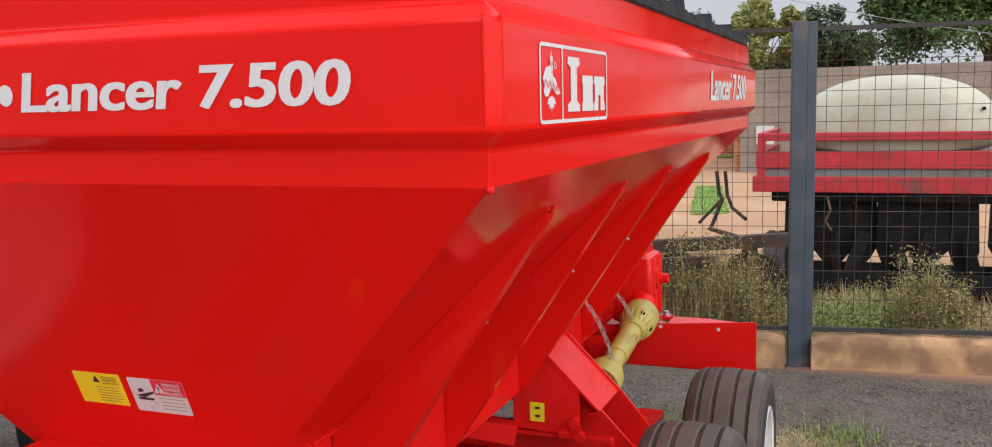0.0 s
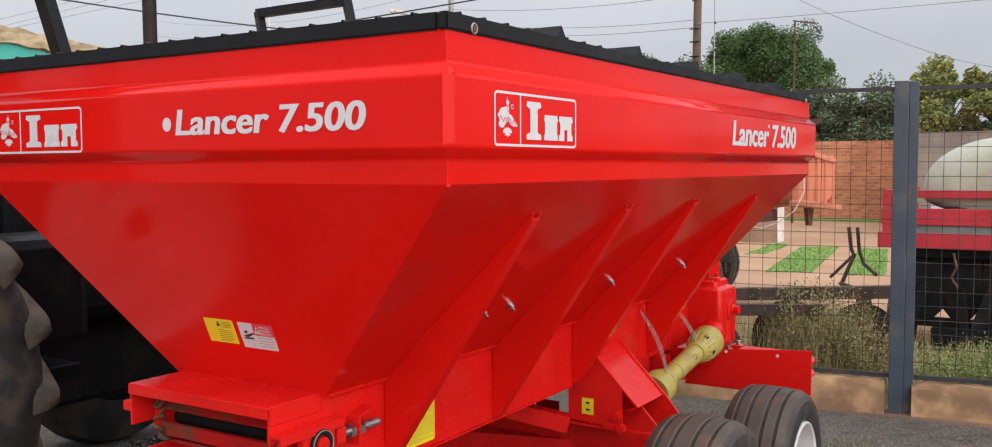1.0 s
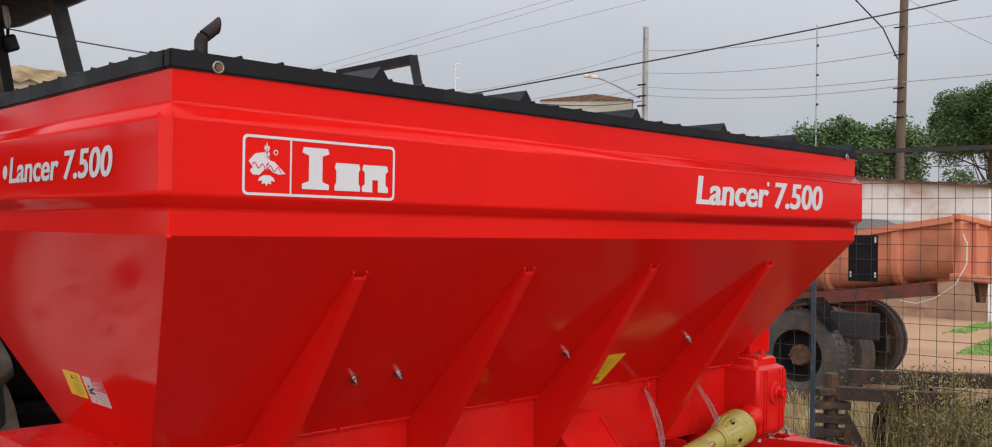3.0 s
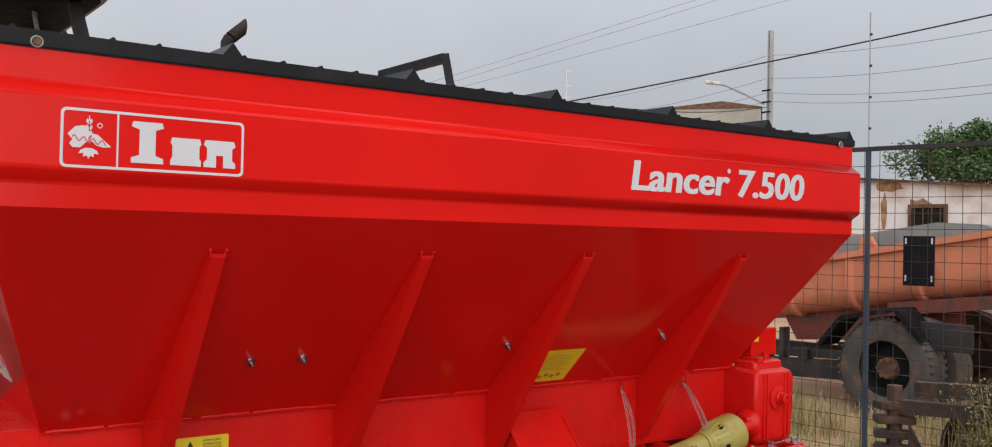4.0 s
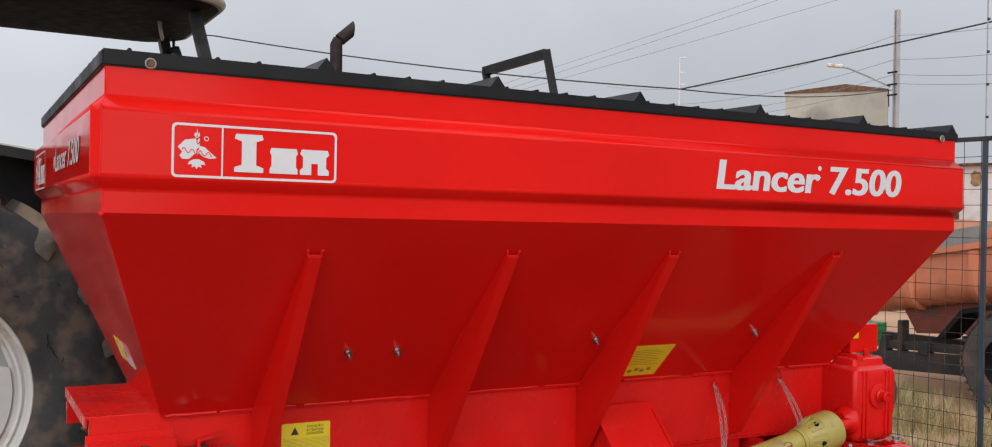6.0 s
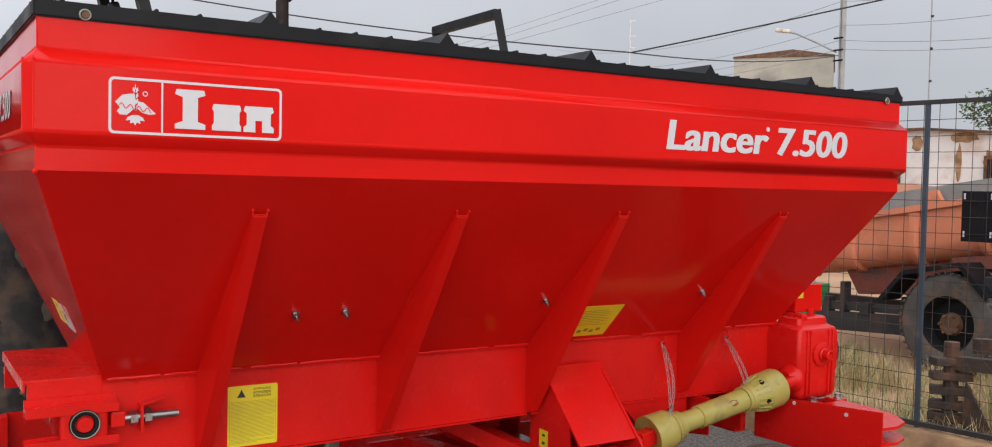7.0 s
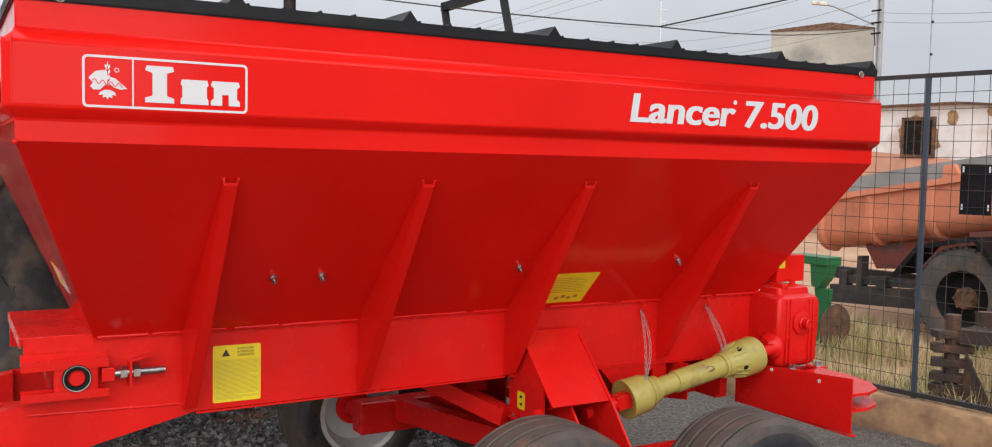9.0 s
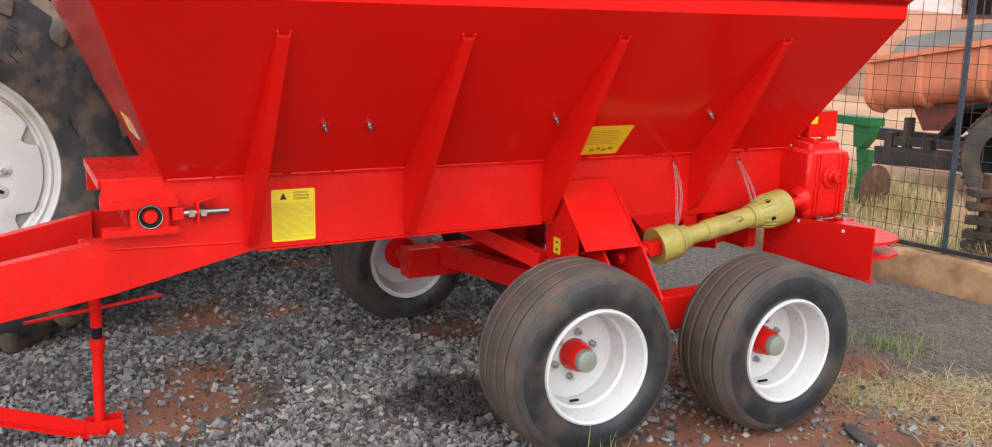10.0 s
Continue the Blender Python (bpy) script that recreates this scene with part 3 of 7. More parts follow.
def cover():
    ob = thing("hopper_screen", (CX, 1.6, 1.98), "black steel screen grid with angle-iron ridges over the hopper", "grid")
    z1, o = 2.040, 0.008
    a, b, d, e = X0 + 0.03 - o, X1 - 0.03 + o, Y0 + 0.03 - o, Y1 - 0.03 + o

    def strip(p, q, wide, lo_p, lo_q):
        bm = B()
        p, q, w = Vector(p), Vector(q), Vector(wide)
        vs = [[bm.verts.new(c + k + Vector((0, 0, z))) for k, z in ((Vector(), lo), (w, lo), (w, z1), (Vector(), z1))] for c, lo in ((p, lo_p), (q, lo_q))]
        bm.faces.new(vs[0])
        bm.faces.new(vs[1][::-1])
        for i in range(4):
            bm.faces.new((vs[0][i], vs[0][(i + 1) % 4], vs[1][(i + 1) % 4], vs[1][i]))
        bmesh.ops.bevel(bm, geom=list(bm.edges), offset=0.004, segments=2, affect="EDGES")
        part("rim", bm, BLACK_TARP, ob)

    strip((b, d, 0), (b, e, 0), (-0.028, 0, 0), 2.000, 2.010)
    strip((a, d, 0), (a, e, 0), (0.028, 0, 0), 1.998, 2.004)
    strip((a + 0.028, d, 0), (b - 0.028, d, 0), (0, 0.028, 0), 1.998, 2.000)
    strip((a + 0.028, e, 0), (b - 0.028, e, 0), (0, -0.028, 0), 2.004, 2.010)
    for i in range(30):
        y = 0.05 + (i + 0.5) * 0.1034
        if i % 5 == 4:
            y += 0.075
            bm = B()
            prism(bm, [(y - 0.033, 2.032), (y, 2.074), (y + 0.033, 2.032)], "x", a + 0.012, b - 0.010)
            part("ridge", bm, BLACK_TARP, ob)
        else:
            bm = B()
            rod(bm, (a + 0.006, y, 2.041), (b - 0.006, y, 2.041), 0.0055, seg=8)
            part("grid_rod", bm, BLACK_TARP, ob)
    for i in range(17):
        x = a + 0.09 + i * 0.1035
        bm = B()
        rod(bm, (x, d + 0.004, 2.0405), (x, e - 0.006, 2.0405), 0.005, seg=8)
        part("grid_rod", bm, BLACK_TARP, ob)
    for y in (0.149, 3.099):
        bm = B()
        lathe(bm, [(0, 0.0095), (0.0015, 0.010), (0.0025, 0.0115), (0.0015, 0.013), (0, 0.0138)], (b, y, 2.013), "x", 16)
        eye = part("eyelet", bm, HUB_GREY, ob, "dull ring eyelet", True)
        bm = B()
        rod(bm, (b - 0.004, y, 2.013), (b + 0.003, y, 2.013), 0.0088, seg=6)
        part("bolt_head", bm, RUSTY, eye, "rusty hexagon bolt head")


cover()


def ribs():
    """Folded channels that stand against the slopes, open at their upper end."""
    w, t = 0.021, 0.0045
    d = Vector((-0.116 + 0.618, 0, 1.546 - 0.79)).normalized()
    n = Vector((d.z, 0, -d.x)) * t
    for s in (1, -1):
        def at(x, z):
            return (x if s > 0 else 2 * CX - x, z)
        top, low = (-0.116, 1.546), (-0.618, 0.79)
        web = [at(*top), at(*low), at(low[0] - n.x, low[1] - n.z), at(top[0] - 0.0004, top[1] + 0.008)]
        flank = [at(*top), at(*low), at(-0.647, 0.785), at(-0.644, 1.04), at(-0.119, 1.5655)]
        for y in (0.597, 1.218, 1.844, 2.627):
            bm = B()
            for k in (-1, 1):
                prism(bm, flank, "y", y + k * w - (t if k > 0 else 0), y + k * w + (t if k < 0 else 0))
            prism(bm, web, "y", y - w + 0.0005, y + w - 0.0005)
            bmesh.ops.bevel(bm, geom=[e for e in bm.edges if abs((e.verts[0].co - e.verts[1].co).y) < 0.001 and (e.verts[0].co - e.verts[1].co).length > 0.5], offset=0.003, segments=2, affect="EDGES")
            rb = part("rib", bm, RED, SP)
            if s < 0:
                continue
            # short weld runs where the flanks meet the slope
            rnd = random.Random(int(y * 1000))
            for k in (-1, 1):
                bm = B()
                rod(bm, (-0.122, y + k * w, 1.564), (-0.113, y + k * w, 1.565), 0.0042, seg=8)
                part("weld_spot", bm, RED, rb, smooth=True)
                bm = B()
                z0 = rnd.uniform(1.22, 1.38)
                pts = [(-0.030 - (1.655 - z1) * 0.9984 + 0.003, y + k * (w + 0.002) + rnd.uniform(-0.0006, 0.0006), z1) for z1 in (z0 - 0.012 * i for i in range(9))]
                tube(bm, pts, 0.0030, 6)
                part("weld_bead", bm, RED, rb, smooth=True)


ribs()


def lower_box():
    out = [(0.30, 1.044), (3.19, 1.044), (3.19, 0.755), (2.45, 0.768), (1.83, 0.778), (0.62, 0.770), (0.10, 0.648), (0.10, 0.842), (0.30, 0.842)]
    for x0, x1 in ((-0.655, -0.648), (2 * CX + 0.648, 2 * CX + 0.655)):
        bm = B()
        prism(bm, out, "x", x0, x1)
        part("chassis_side", bm, RED_LOW, SP)
    bm = B()
    box(bm, -1.24, -0.652, 0.32, 3.19, 0.80, 0.812)
    part("floor_plate", bm, RED_LOW, SP)
    rnd = random.Random(8)
    bm = B()
    prism(bm, [(-0.656, 1.038), (-0.634, 1.038), (-0.632, 1.043), (-0.656, 1.046)], "y", 0.302, 3.19)
    part("seam_lip", bm, RED_LOW, SP)
    y = 0.31
    while y < 3.1:
        bm = B()
        run = rnd.uniform(0.10, 0.34)
        pts = [(-0.634 + rnd.uniform(-0.0008, 0.0008), y + run * i / 14, 1.046 + rnd.uniform(-0.0012, 0.0012)) for i in range(15)]
        tube(bm, pts, rnd.uniform(0.0042, 0.0062), 8)
        part("weld_bead", bm, RED_LOW, SP, smooth=True)
        y += run + rnd.choice((0.012, 0.03, 0.07))
    for x0, y0, z0, y1, z1 in ((-0.647, 0.11, 0.812, 0.60, 0.800),):
        bm = B()
        tube(bm, [(x0, y0 + (y1 - y0) * i / 9, z0 + (z1 - z0) * i / 9 + rnd.uniform(-0.001, 0.001)) for i in range(10)], 0.004, 6)
        part("weld_bead", bm, RED_LOW, SP, smooth=True)
    # lip under the box
    bm = B()
    prism(bm, [(0.62, 0.768), (1.83, 0.777), (1.83, 0.770), (0.62, 0.761)], "x", -0.70, -0.644)
    prism(bm, [(1.85, 0.777), (2.45, 0.767), (3.18, 0.754), (3.18, 0.747), (1.85, 0.769)], "x", -0.70, -0.644)
    part("bottom_lip", bm, RED_LOW, SP)
    # drawbar arms, running together at the front
    for s in (1, -1):
        bm = B()
        pts = []
        xo = lambda y: CX + s * (0.2655 + (y - 0.10) * 0.09)
        sec = [(0.10, 0.842, 0.648), (-0.3, 0.765, 0.572), (-1.3, 0.58, 0.42)]
        rows = []
        for y, zt, zb in sec:
            x = xo(y)
            rows.append([bm.verts.new(p) for p in ((x + 0.03, y, zb), (x + 0.03, y, zt), (x - 0.03, y, zt), (x - 0.03, y, zb))])
        for a, b in zip(rows, rows[1:]):
            for i in range(4):
                bm.faces.new((a[i], a[(i + 1) % 4], b[(i + 1) % 4], b[i]))
        bm.faces.new(rows[0])
        bm.faces.new(rows[-1])
        part("drawbar_arm", bm, RED_LOW, SP)
    bm = B()
    box(bm, CX - 0.20, CX + 0.20, -1.55, -1.25, 0.44, 0.56, 0.01)
    rod(bm, (CX, -1.55, 0.50), (CX, -1.85, 0.50), 0.04)
    part("tow_hitch", bm, RED_LOW, SP)
    # upright plate on the drawbar
    bm = B()
    prism(bm, [(-0.245, 0.775), (-0.245, 0.93), (-0.30, 0.97), (-0.55, 0.97), (-0.62, 0.72)], "x", CX + 0.20, CX + 0.21)
    up_plate = part("drawbar_plate", bm, RED_LOW, SP)
    bm = B()
    decal(bm, (CX + 0.21, -0.31, 0.79), (0, 1, 0), (0, 0, 1), rounded(0, 0, 0.045, 0.07, 0.004))
    part("warning_sticker", bm, YELLOW_VINYL, up_plate, "small yellow warning sticker")


lower_box()


def front_roller():
    bm = B()
    box(bm, -1.225, -0.652, 0.088, 0.30, 1.046, 1.056, 0.002)
    box(bm, -1.225, -0.652, 0.088, 0.094, 1.024, 1.05)
    box(bm, -1.225, -1.217, 0.094, 0.30, 0.93, 1.048)
    box(bm, -0.662, -0.652, 0.10, 0.30, 0.955, 1.048)
    part("roller_cover", bm, RED_LOW, SP)
    for z in (0.862, 0.975):
        lip = (z - 0.018, z + 0.008) if z > 0.9 else (z, z + 0.026)
        bm = B()
        prism(bm, [(-0.65, z - 0.02), (-0.644, z - 0.02), (-0.644, z), (-0.606, z), (-0.606, lip[0] if z > 0.9 else z), (-0.600, lip[0] if z > 0.9 else z), (-0.600, lip[1]), (-0.606, lip[1]), (-0.606, z + 0.008), (-0.644, z + 0.008), (-0.644, z + 0.028), (-0.65, z + 0.028)], "y", 0.09, 0.34)
        part("slide_rail", bm, RED_LOW, SP)
    bm = B()
    box(bm, -0.64, -0.606, 0.182, 0.312, 0.872, 0.985, 0.010)
    box(bm, -0.635, -0.610, 0.32, 0.36, 0.905, 0.95, 0.003)
    blk = part("bearing_block", bm, RED_LOW, SP)
    bm = B()
    lathe(bm, [(-0.01, 0.025), (0.006, 0.027), (0.009, 0.034), (0.006, 0.042), (-0.01, 0.044)], (-0.602, 0.246, 0.927), "x", 28)
    part("bearing_ring", bm, DARK, blk, "black greasy bearing ring", True)
    bm = B()
    lathe(bm, [(-0.002, 0.0375), (0.0095, 0.0380), (0.0100, 0.0405), (-0.002, 0.0410)], (-0.602, 0.246, 0.927), "x", 28)
    part("bearing_race", bm, HUB_GREY, blk, "dull steel bearing race", True)
    bm = B()
    rod(bm, (-0.63, 0.246, 0.927), (-0.592, 0.246, 0.927), 0.022, seg=20)
    rod(bm, (-0.592, 0.246, 0.927), (-0.590, 0.246, 0.927), 0.006, seg=8)
    part("shaft_end", bm, RED_LOW, blk)
    bm = B()
    rod(bm, (-0.622, 0.33, 0.928), (-0.622, 0.515, 0.928), 0.0115)
    for i in range(26):
        y = 0.435 + i * 0.003
        lathe(bm, [(0, 0.0112), (0.0008, 0.0126), (0.0016, 0.0112)], (-0.622, y, 0.928), "y", 10)
    part("threaded_rod", bm, STEEL, SP, "zinc-plated threaded adjusting rod", True)
    for y in (0.385, 0.425):
        bm = B()
        rod(bm, (-0.622, y - 0.010, 0.928), (-0.622, y + 0.010, 0.928), 0.023, seg=6)
        part("nut", bm, STEEL, SP)
    bm = B()
    box(bm, -0.648, -0.598, 0.402, 0.410, 0.885, 0.965)
    prism(bm, [(0.402, 0.962), (0.41, 0.97), (0.475, 0.985), (0.475, 0.978)], "x", -0.648, -0.604)
    part("rod_bracket", bm, RED_LOW, SP)
    # slatted roller behind the bearing
    bm = B()
    rod(bm, (-1.21, 0.246, 0.927), (-0.66, 0.246, 0.927), 0.022, seg=16)
    roller = part("roller", bm, DARK, SP, "dark greasy conveyor roller", True)
    for i in range(6):
        a = 2 * math.pi * i / 6 + 0.25
        bm = B()
        c, s_ = math.cos(a), math.sin(a)
        bar(bm, (-1.20, 0.246 + 0.075 * c, 0.927 + 0.075 * s_), (-0.67, 0.246 + 0.075 * c, 0.927 + 0.075 * s_), 0.042, 0.010, (0, c, s_))
        part("roller_slat", bm, SLAT, roller, "red slat caked with dirt")
    for x in (-1.20, -0.68):
        bm = B()
        lathe(bm, [(-0.008, 0.02), (-0.008, 0.085), (0.008, 0.085), (0.008, 0.02)], (x, 0.246, 0.927), "x", 16)
        part("roller_disc", bm, RED_LOW, roller)
    rk = random.Random(9)
    for k in range(5):
        bm = B()
        c0 = Vector((-1.185 + rk.uniform(-0.01, 0.01), 0.165 + rk.uniform(-0.012, 0.03), 0.985 - 0.026 * k))
        tube(bm, [c0 + Vector((0.012 * math.cos(t * 0.785), 0.016 * math.sin(t * 0.785), 0.012 * math.sin(t * 0.785 + k))) for t in range(9)], 0.006, 6)
        part("chain_link", bm, RUSTY, roller, "rusty conveyor chain link", True)
    bm = B()
    box(bm, -1.262, -1.225, 0.095, 0.135, 0.968, 0.998, 0.003)
    part("roller_bracket", bm, RED_LOW, SP)


front_roller()

SIDE_R, SIDE_U = (0, 1, 0), (0, 0, 1)
SLOPE_U = (0.7071, 0, 0.7071)


def emblem(origin, right, up, width, height, name_label):
    """The maker's badge: an outlined panel with plain shapes for the mark."""
    o, r, u = Vector(origin), Vector(right), Vector(up)
    bm = B()
    t = 0.006
    ring_decal(bm, o, r, u, rounded(0, 0, width, height, 0.012), rounded(t, t, width - t, height - t, 0.008))
    w1 = width * 0.285
    decal(bm, o, r, u, [(w1, t), (w1 + 0.004, t), (w1 + 0.004, height - t), (w1, height - t)], 0.0006)
    badge = part("badge_panel", bm, WHITE_VINYL, SP, "white outlined badge panel")
    # left field: two broad leaves over an ear and a toothed foot, as plain shapes
    bm = B()
    cx, cy, k = w1 * 0.50, height * 0.5, height

    def lay(pts, lift=0.0008):
        decal(bm, o, r, u, [(cx + a * k, cy + b * k) for a, b in pts], lift)

    lay([(-0.34, 0.06), (-0.22, 0.19), (-0.06, 0.22), (0.02, 0.10), (-0.02, -0.04), (-0.14, -0.16), (-0.26, -0.16), (-0.31, -0.10), (-0.26, -0.03)])
    lay([(0.05, 0.09), (0.14, 0.07), (0.22, 0.0), (0.36, -0.12), (0.24, -0.14), (0.12, -0.11), (0.03, -0.03)])
    for b in (0.28, 0.18, 0.08, -0.03):
        for q in (-1, 1):
            lay([(q * 0.008, b - 0.05), (q * 0.05, b), (q * 0.04, b + 0.06), (q * 0.010, b + 0.02)][::q], 0.0012)
    lay([(-0.016, 0.30), (0.016, 0.30), (0.0, 0.40)])
    lay([(-0.13, -0.20), (-0.16, -0.26), (-0.08, -0.25), (-0.09, -0.31), (-0.03, -0.29), (0.0, -0.34), (0.03, -0.29), (0.09, -0.31), (0.08, -0.25), (0.16, -0.26), (0.13, -0.20), (0.05, -0.16), (-0.05, -0.16)])
    ring = [(0.045 * k * math.cos(i * 0.5236) + cx + 0.17 * k, 0.045 * k * math.sin(i * 0.5236) + cy + 0.23 * k) for i in range(12)]
    core = [((x - cx - 0.17 * k) * 0.7 + cx + 0.17 * k, (y - cy - 0.23 * k) * 0.7 + cy + 0.23 * k) for x, y in ring]
    ring_decal(bm, o, r, u, ring, core)
    mark = part("badge_mark", bm, WHITE_VINYL, badge)
    # a thin red flourish across the leaves
    bm = B()
    line = [(-0.27 + 0.54 * i / 20, 0.045 * math.sin(i * 1.15) + 0.01 - 0.004 * i) for i in range(21)]
    for (a0, b0), (a1, b1) in zip(line, line[1:]):
        p, q = Vector((cx + a0 * k, cy + b0 * k)), Vector((cx + a1 * k, cy + b1 * k))
        e = Vector((-(q - p).y, (q - p).x)).normalized() * 0.0012
        decal(bm, o, r, u, [tuple(p - e), tuple(q - e), tuple(q + e), tuple(p + e)], 0.0022, 0.0002)
    part("badge_flourish", bm, RED_VINYL, badge)
    # right field: three stout plain shapes with flared feet
    bm = B()
    x = w1 + (width - w1) * 0.09
    span = (width - w1) * 0.84

    def stout(a, b, lo, hi, waist, notch):
        """A block with flared ends, pinched at the waist and notched from below."""
        m, h, lw = (a + b) / 2, (b - a) / 2, (b - a) / 2 * waist
        out = [(m - h, lo), (m - notch, lo), (m - notch, lo + (hi - lo) * 0.45), (m + notch, lo + (hi - lo) * 0.45), (m + notch, lo), (m + h, lo), (m + h, lo + 0.09), (m + lw, lo + 0.14), (m + lw, hi - 0.14), (m + h, hi - 0.09), (m + h * 0.9, hi), (m - h * 0.9, hi), (m - h, hi - 0.09), (m - lw, hi - 0.14), (m - lw, lo + 0.14), (m - h, lo + 0.09)]
        decal(bm, o, r, u, [(x + p * span, q * height) for p, q in out], 0.0008)

    stout(0.02, 0.31, 0.14, 0.86, 0.50, 0.0001)
    stout(0.375, 0.665, 0.14, 0.63, 0.88, 0.0001)
    stout(0.69, 1.0, 0.14, 0.63, 0.80, 0.035)
    part("badge_shape", bm, WHITE_VINYL, badge)


emblem((0.0005, 0.196, 1.744), SIDE_R, SIDE_U, 0.414, 0.131, "")
emblem((-1.745, 0.0175, 1.741), (1, 0, 0), SIDE_U, 0.436, 0.134, "")
words("model_lettering", "Lancer 7.500", WHITE_VINYL, SP, (0.0005, 1.916, 1.774), SIDE_R, SIDE_U, 0.915, 0.100, 0.036, 0.11, "white italic model lettering")
words("model_lettering", "Lancer 7.500", WHITE_VINYL, SP, (-0.900, 0.0175, 1.781), (1, 0, 0), SIDE_U, 0.664, 0.070, 0.036, 0.11, "white italic model lettering")


def small_decals():
    bm = B()
    decal(bm, (-0.934, 0.0175, 1.812), (1, 0, 0), SIDE_U, [(0.017 * math.cos(i * 0.3927), 0.019 * math.sin(i * 0.3927)) for i in range(16)])
    part("round_sticker", bm, WHITE_VINYL, SP, "small round silver sticker")
    for o, rt, rad in (((0.0005, 2.396, 1.864), SIDE_R, 0.0085),):
        bm = B()
        decal(bm, o, rt, SIDE_U, [(rad * math.cos(i * 0.5236), rad * math.sin(i * 0.5236)) for i in range(12)])
        part("lettering_dot", bm, WHITE_VINYL, SP)
    # side warning sheet
    o = (-0.648, 0.676, 0.790)
    bm = B()
    decal(bm, o, SIDE_R, SIDE_U, rounded(0, 0, 0.164, 0.196, 0.006))
    st = part("warning_sheet", bm, YELLOW_VINYL, SP, "yellow printed warning sheet")
    bm = B()
    rnd = random.Random(3)
    for i in range(32):
        z = 0.010 + i * 0.0043
        e = 0.154 - (rnd.random() < 0.25) * rnd.uniform(0.02, 0.09)
        decal(bm, o, SIDE_R, SIDE_U, [(0.010, z), (e, z), (e, z + 0.0011), (0.010, z + 0.0011)], 0.0019, 0.0002)
    for u in (0.006, 0.157):
        decal(bm, o, SIDE_R, SIDE_U, [(u, 0.006), (u + 0.0012, 0.006), (u + 0.0012, 0.150), (u, 0.150)], 0.0019, 0.0002)
    part("print_lines", bm, GREY_PRINT, st)
    bm = B()
    decal(bm, o, SIDE_R, SIDE_U, [(0.030, 0.158), (0.058, 0.158), (0.044, 0.184)], 0.0019, 0.0003)
    part("warning_triangle", bm, BLACK_PRINT, st)
    for i, wd in enumerate(("ATENÇÃO", "ATTENTION", "ATENCIÓN")):
        words("print", wd, BLACK_PRINT, st, (-0.6465, 0.676 + 0.082, 0.790 + 0.178 - 0.011 * i), SIDE_R, SIDE_U, 0.058, 0.008 if i == 1 else 0.010, 0.01)
    # slope sticker, partly behind a rib
    n = Vector((0.7071, 0, -0.7071))
    def on_slope(y, z):
        return Vector((-0.028 - (1.655 - z) * 0.9984, y, z)) + n * 0.001
    bm = B()
    o = on_slope(1.890, 1.066)
    decal(bm, o, SIDE_R, SLOPE_U, rounded(0, 0, 0.278, 0.190, 0.005))
    s2 = part("data_sticker", bm, YELLOW_VINYL, SP, "faded yellow instruction sticker")
    bm = B()
    for i in range(9):
        z = 0.07 + i * 0.011
        decal(bm, o, SIDE_R, SLOPE_U, [(0.02, z), (0.26 - rnd.uniform(0, 0.05), z), (0.26 - rnd.uniform(0, 0.05), z + 0.0025), (0.02, z + 0.0025)], 0.0019, 0.0002)
    for i in range(4):
        decal(bm, o, SIDE_R, SLOPE_U, rounded(0.13 + i * 0.030, 0.022 + 0.008 * (i % 2), 0.150 + i * 0.030, 0.040 + 0.008 * (i % 2), 0.004), 0.0019, 0.0002)
    part("print_lines", bm, GREY_PRINT, s2)
    # front slope stickers
    fu = Vector((0, -0.2484, 0.6147)).normalized()
    o = Vector((-1.038, 0.246, 1.178)) + Vector((0, -0.001, 0))
    bm = B()
    decal(bm, o, (1, 0, 0), fu, rounded(0, 0, 0.122, 0.080, 0.003))
    s3 = part("warning_sheet", bm, YELLOW_VINYL, SP, "yellow warning sticker")
    bm = B()
    for i in range(6):
        z = 0.008 + i * 0.007
        decal(bm, o, (1, 0, 0), fu, [(0.05, z), (0.115 - rnd.uniform(0, 0.02), z), (0.115 - rnd.uniform(0, 0.02), z + 0.002), (0.05, z + 0.002)], 0.0019, 0.0002)
    part("print_lines", bm, GREY_PRINT, s3)
    bm = B()
    decal(bm, o, (1, 0, 0), fu, [(0.048, 0.056), (0.066, 0.056), (0.057, 0.074)], 0.0019, 0.0002)
    part("warning_triangle", bm, BLACK_PRINT, s3)
    for i, wd in enumerate(("ATENÇÃO", "ATTENTION", "ATENCIÓN")):
        words("print", wd, BLACK_PRINT, s3, Vector((-0.965, 0.243, 1.178)) + fu * (0.068 - 0.0075 * i), (1, 0, 0), fu, 0.040, 0.0055, 0.01)
    o = Vector((-0.896, 0.248, 1.172)) + Vector((0, -0.001, 0))
    bm = B()
    decal(bm, o, (1, 0, 0), fu, rounded(0, 0, 0.137, 0.084, 0.003))
    s4 = part("danger_sticker", bm, WHITE_VINYL, SP, "white sticker with a red heading")
    bm = B()
    decal(bm, o, (1, 0, 0), fu, rounded(0.0585, 0.0455, 0.1375, 0.0845, 0.002), 0.0019, 0.0002)
    head = part("heading_panel", bm, RED_VINYL, s4, "red heading panel")
    bm = B()
    decal(bm, o, (1, 0, 0), fu, [(0.061, 0.051), (0.087, 0.051), (0.074, 0.076)], 0.0022, 0.0002)
    part("warning_triangle", bm, WHITE_VINYL, s4)
    bm = B()
    decal(bm, o, (1, 0, 0), fu, [(0.0725, 0.058), (0.0755, 0.058), (0.0762, 0.068), (0.0718, 0.068)], 0.0026, 0.0002)
    decal(bm, o, (1, 0, 0), fu, [(0.0725, 0.0535), (0.0755, 0.0535), (0.0755, 0.0560), (0.0725, 0.0560)], 0.0026, 0.0002)
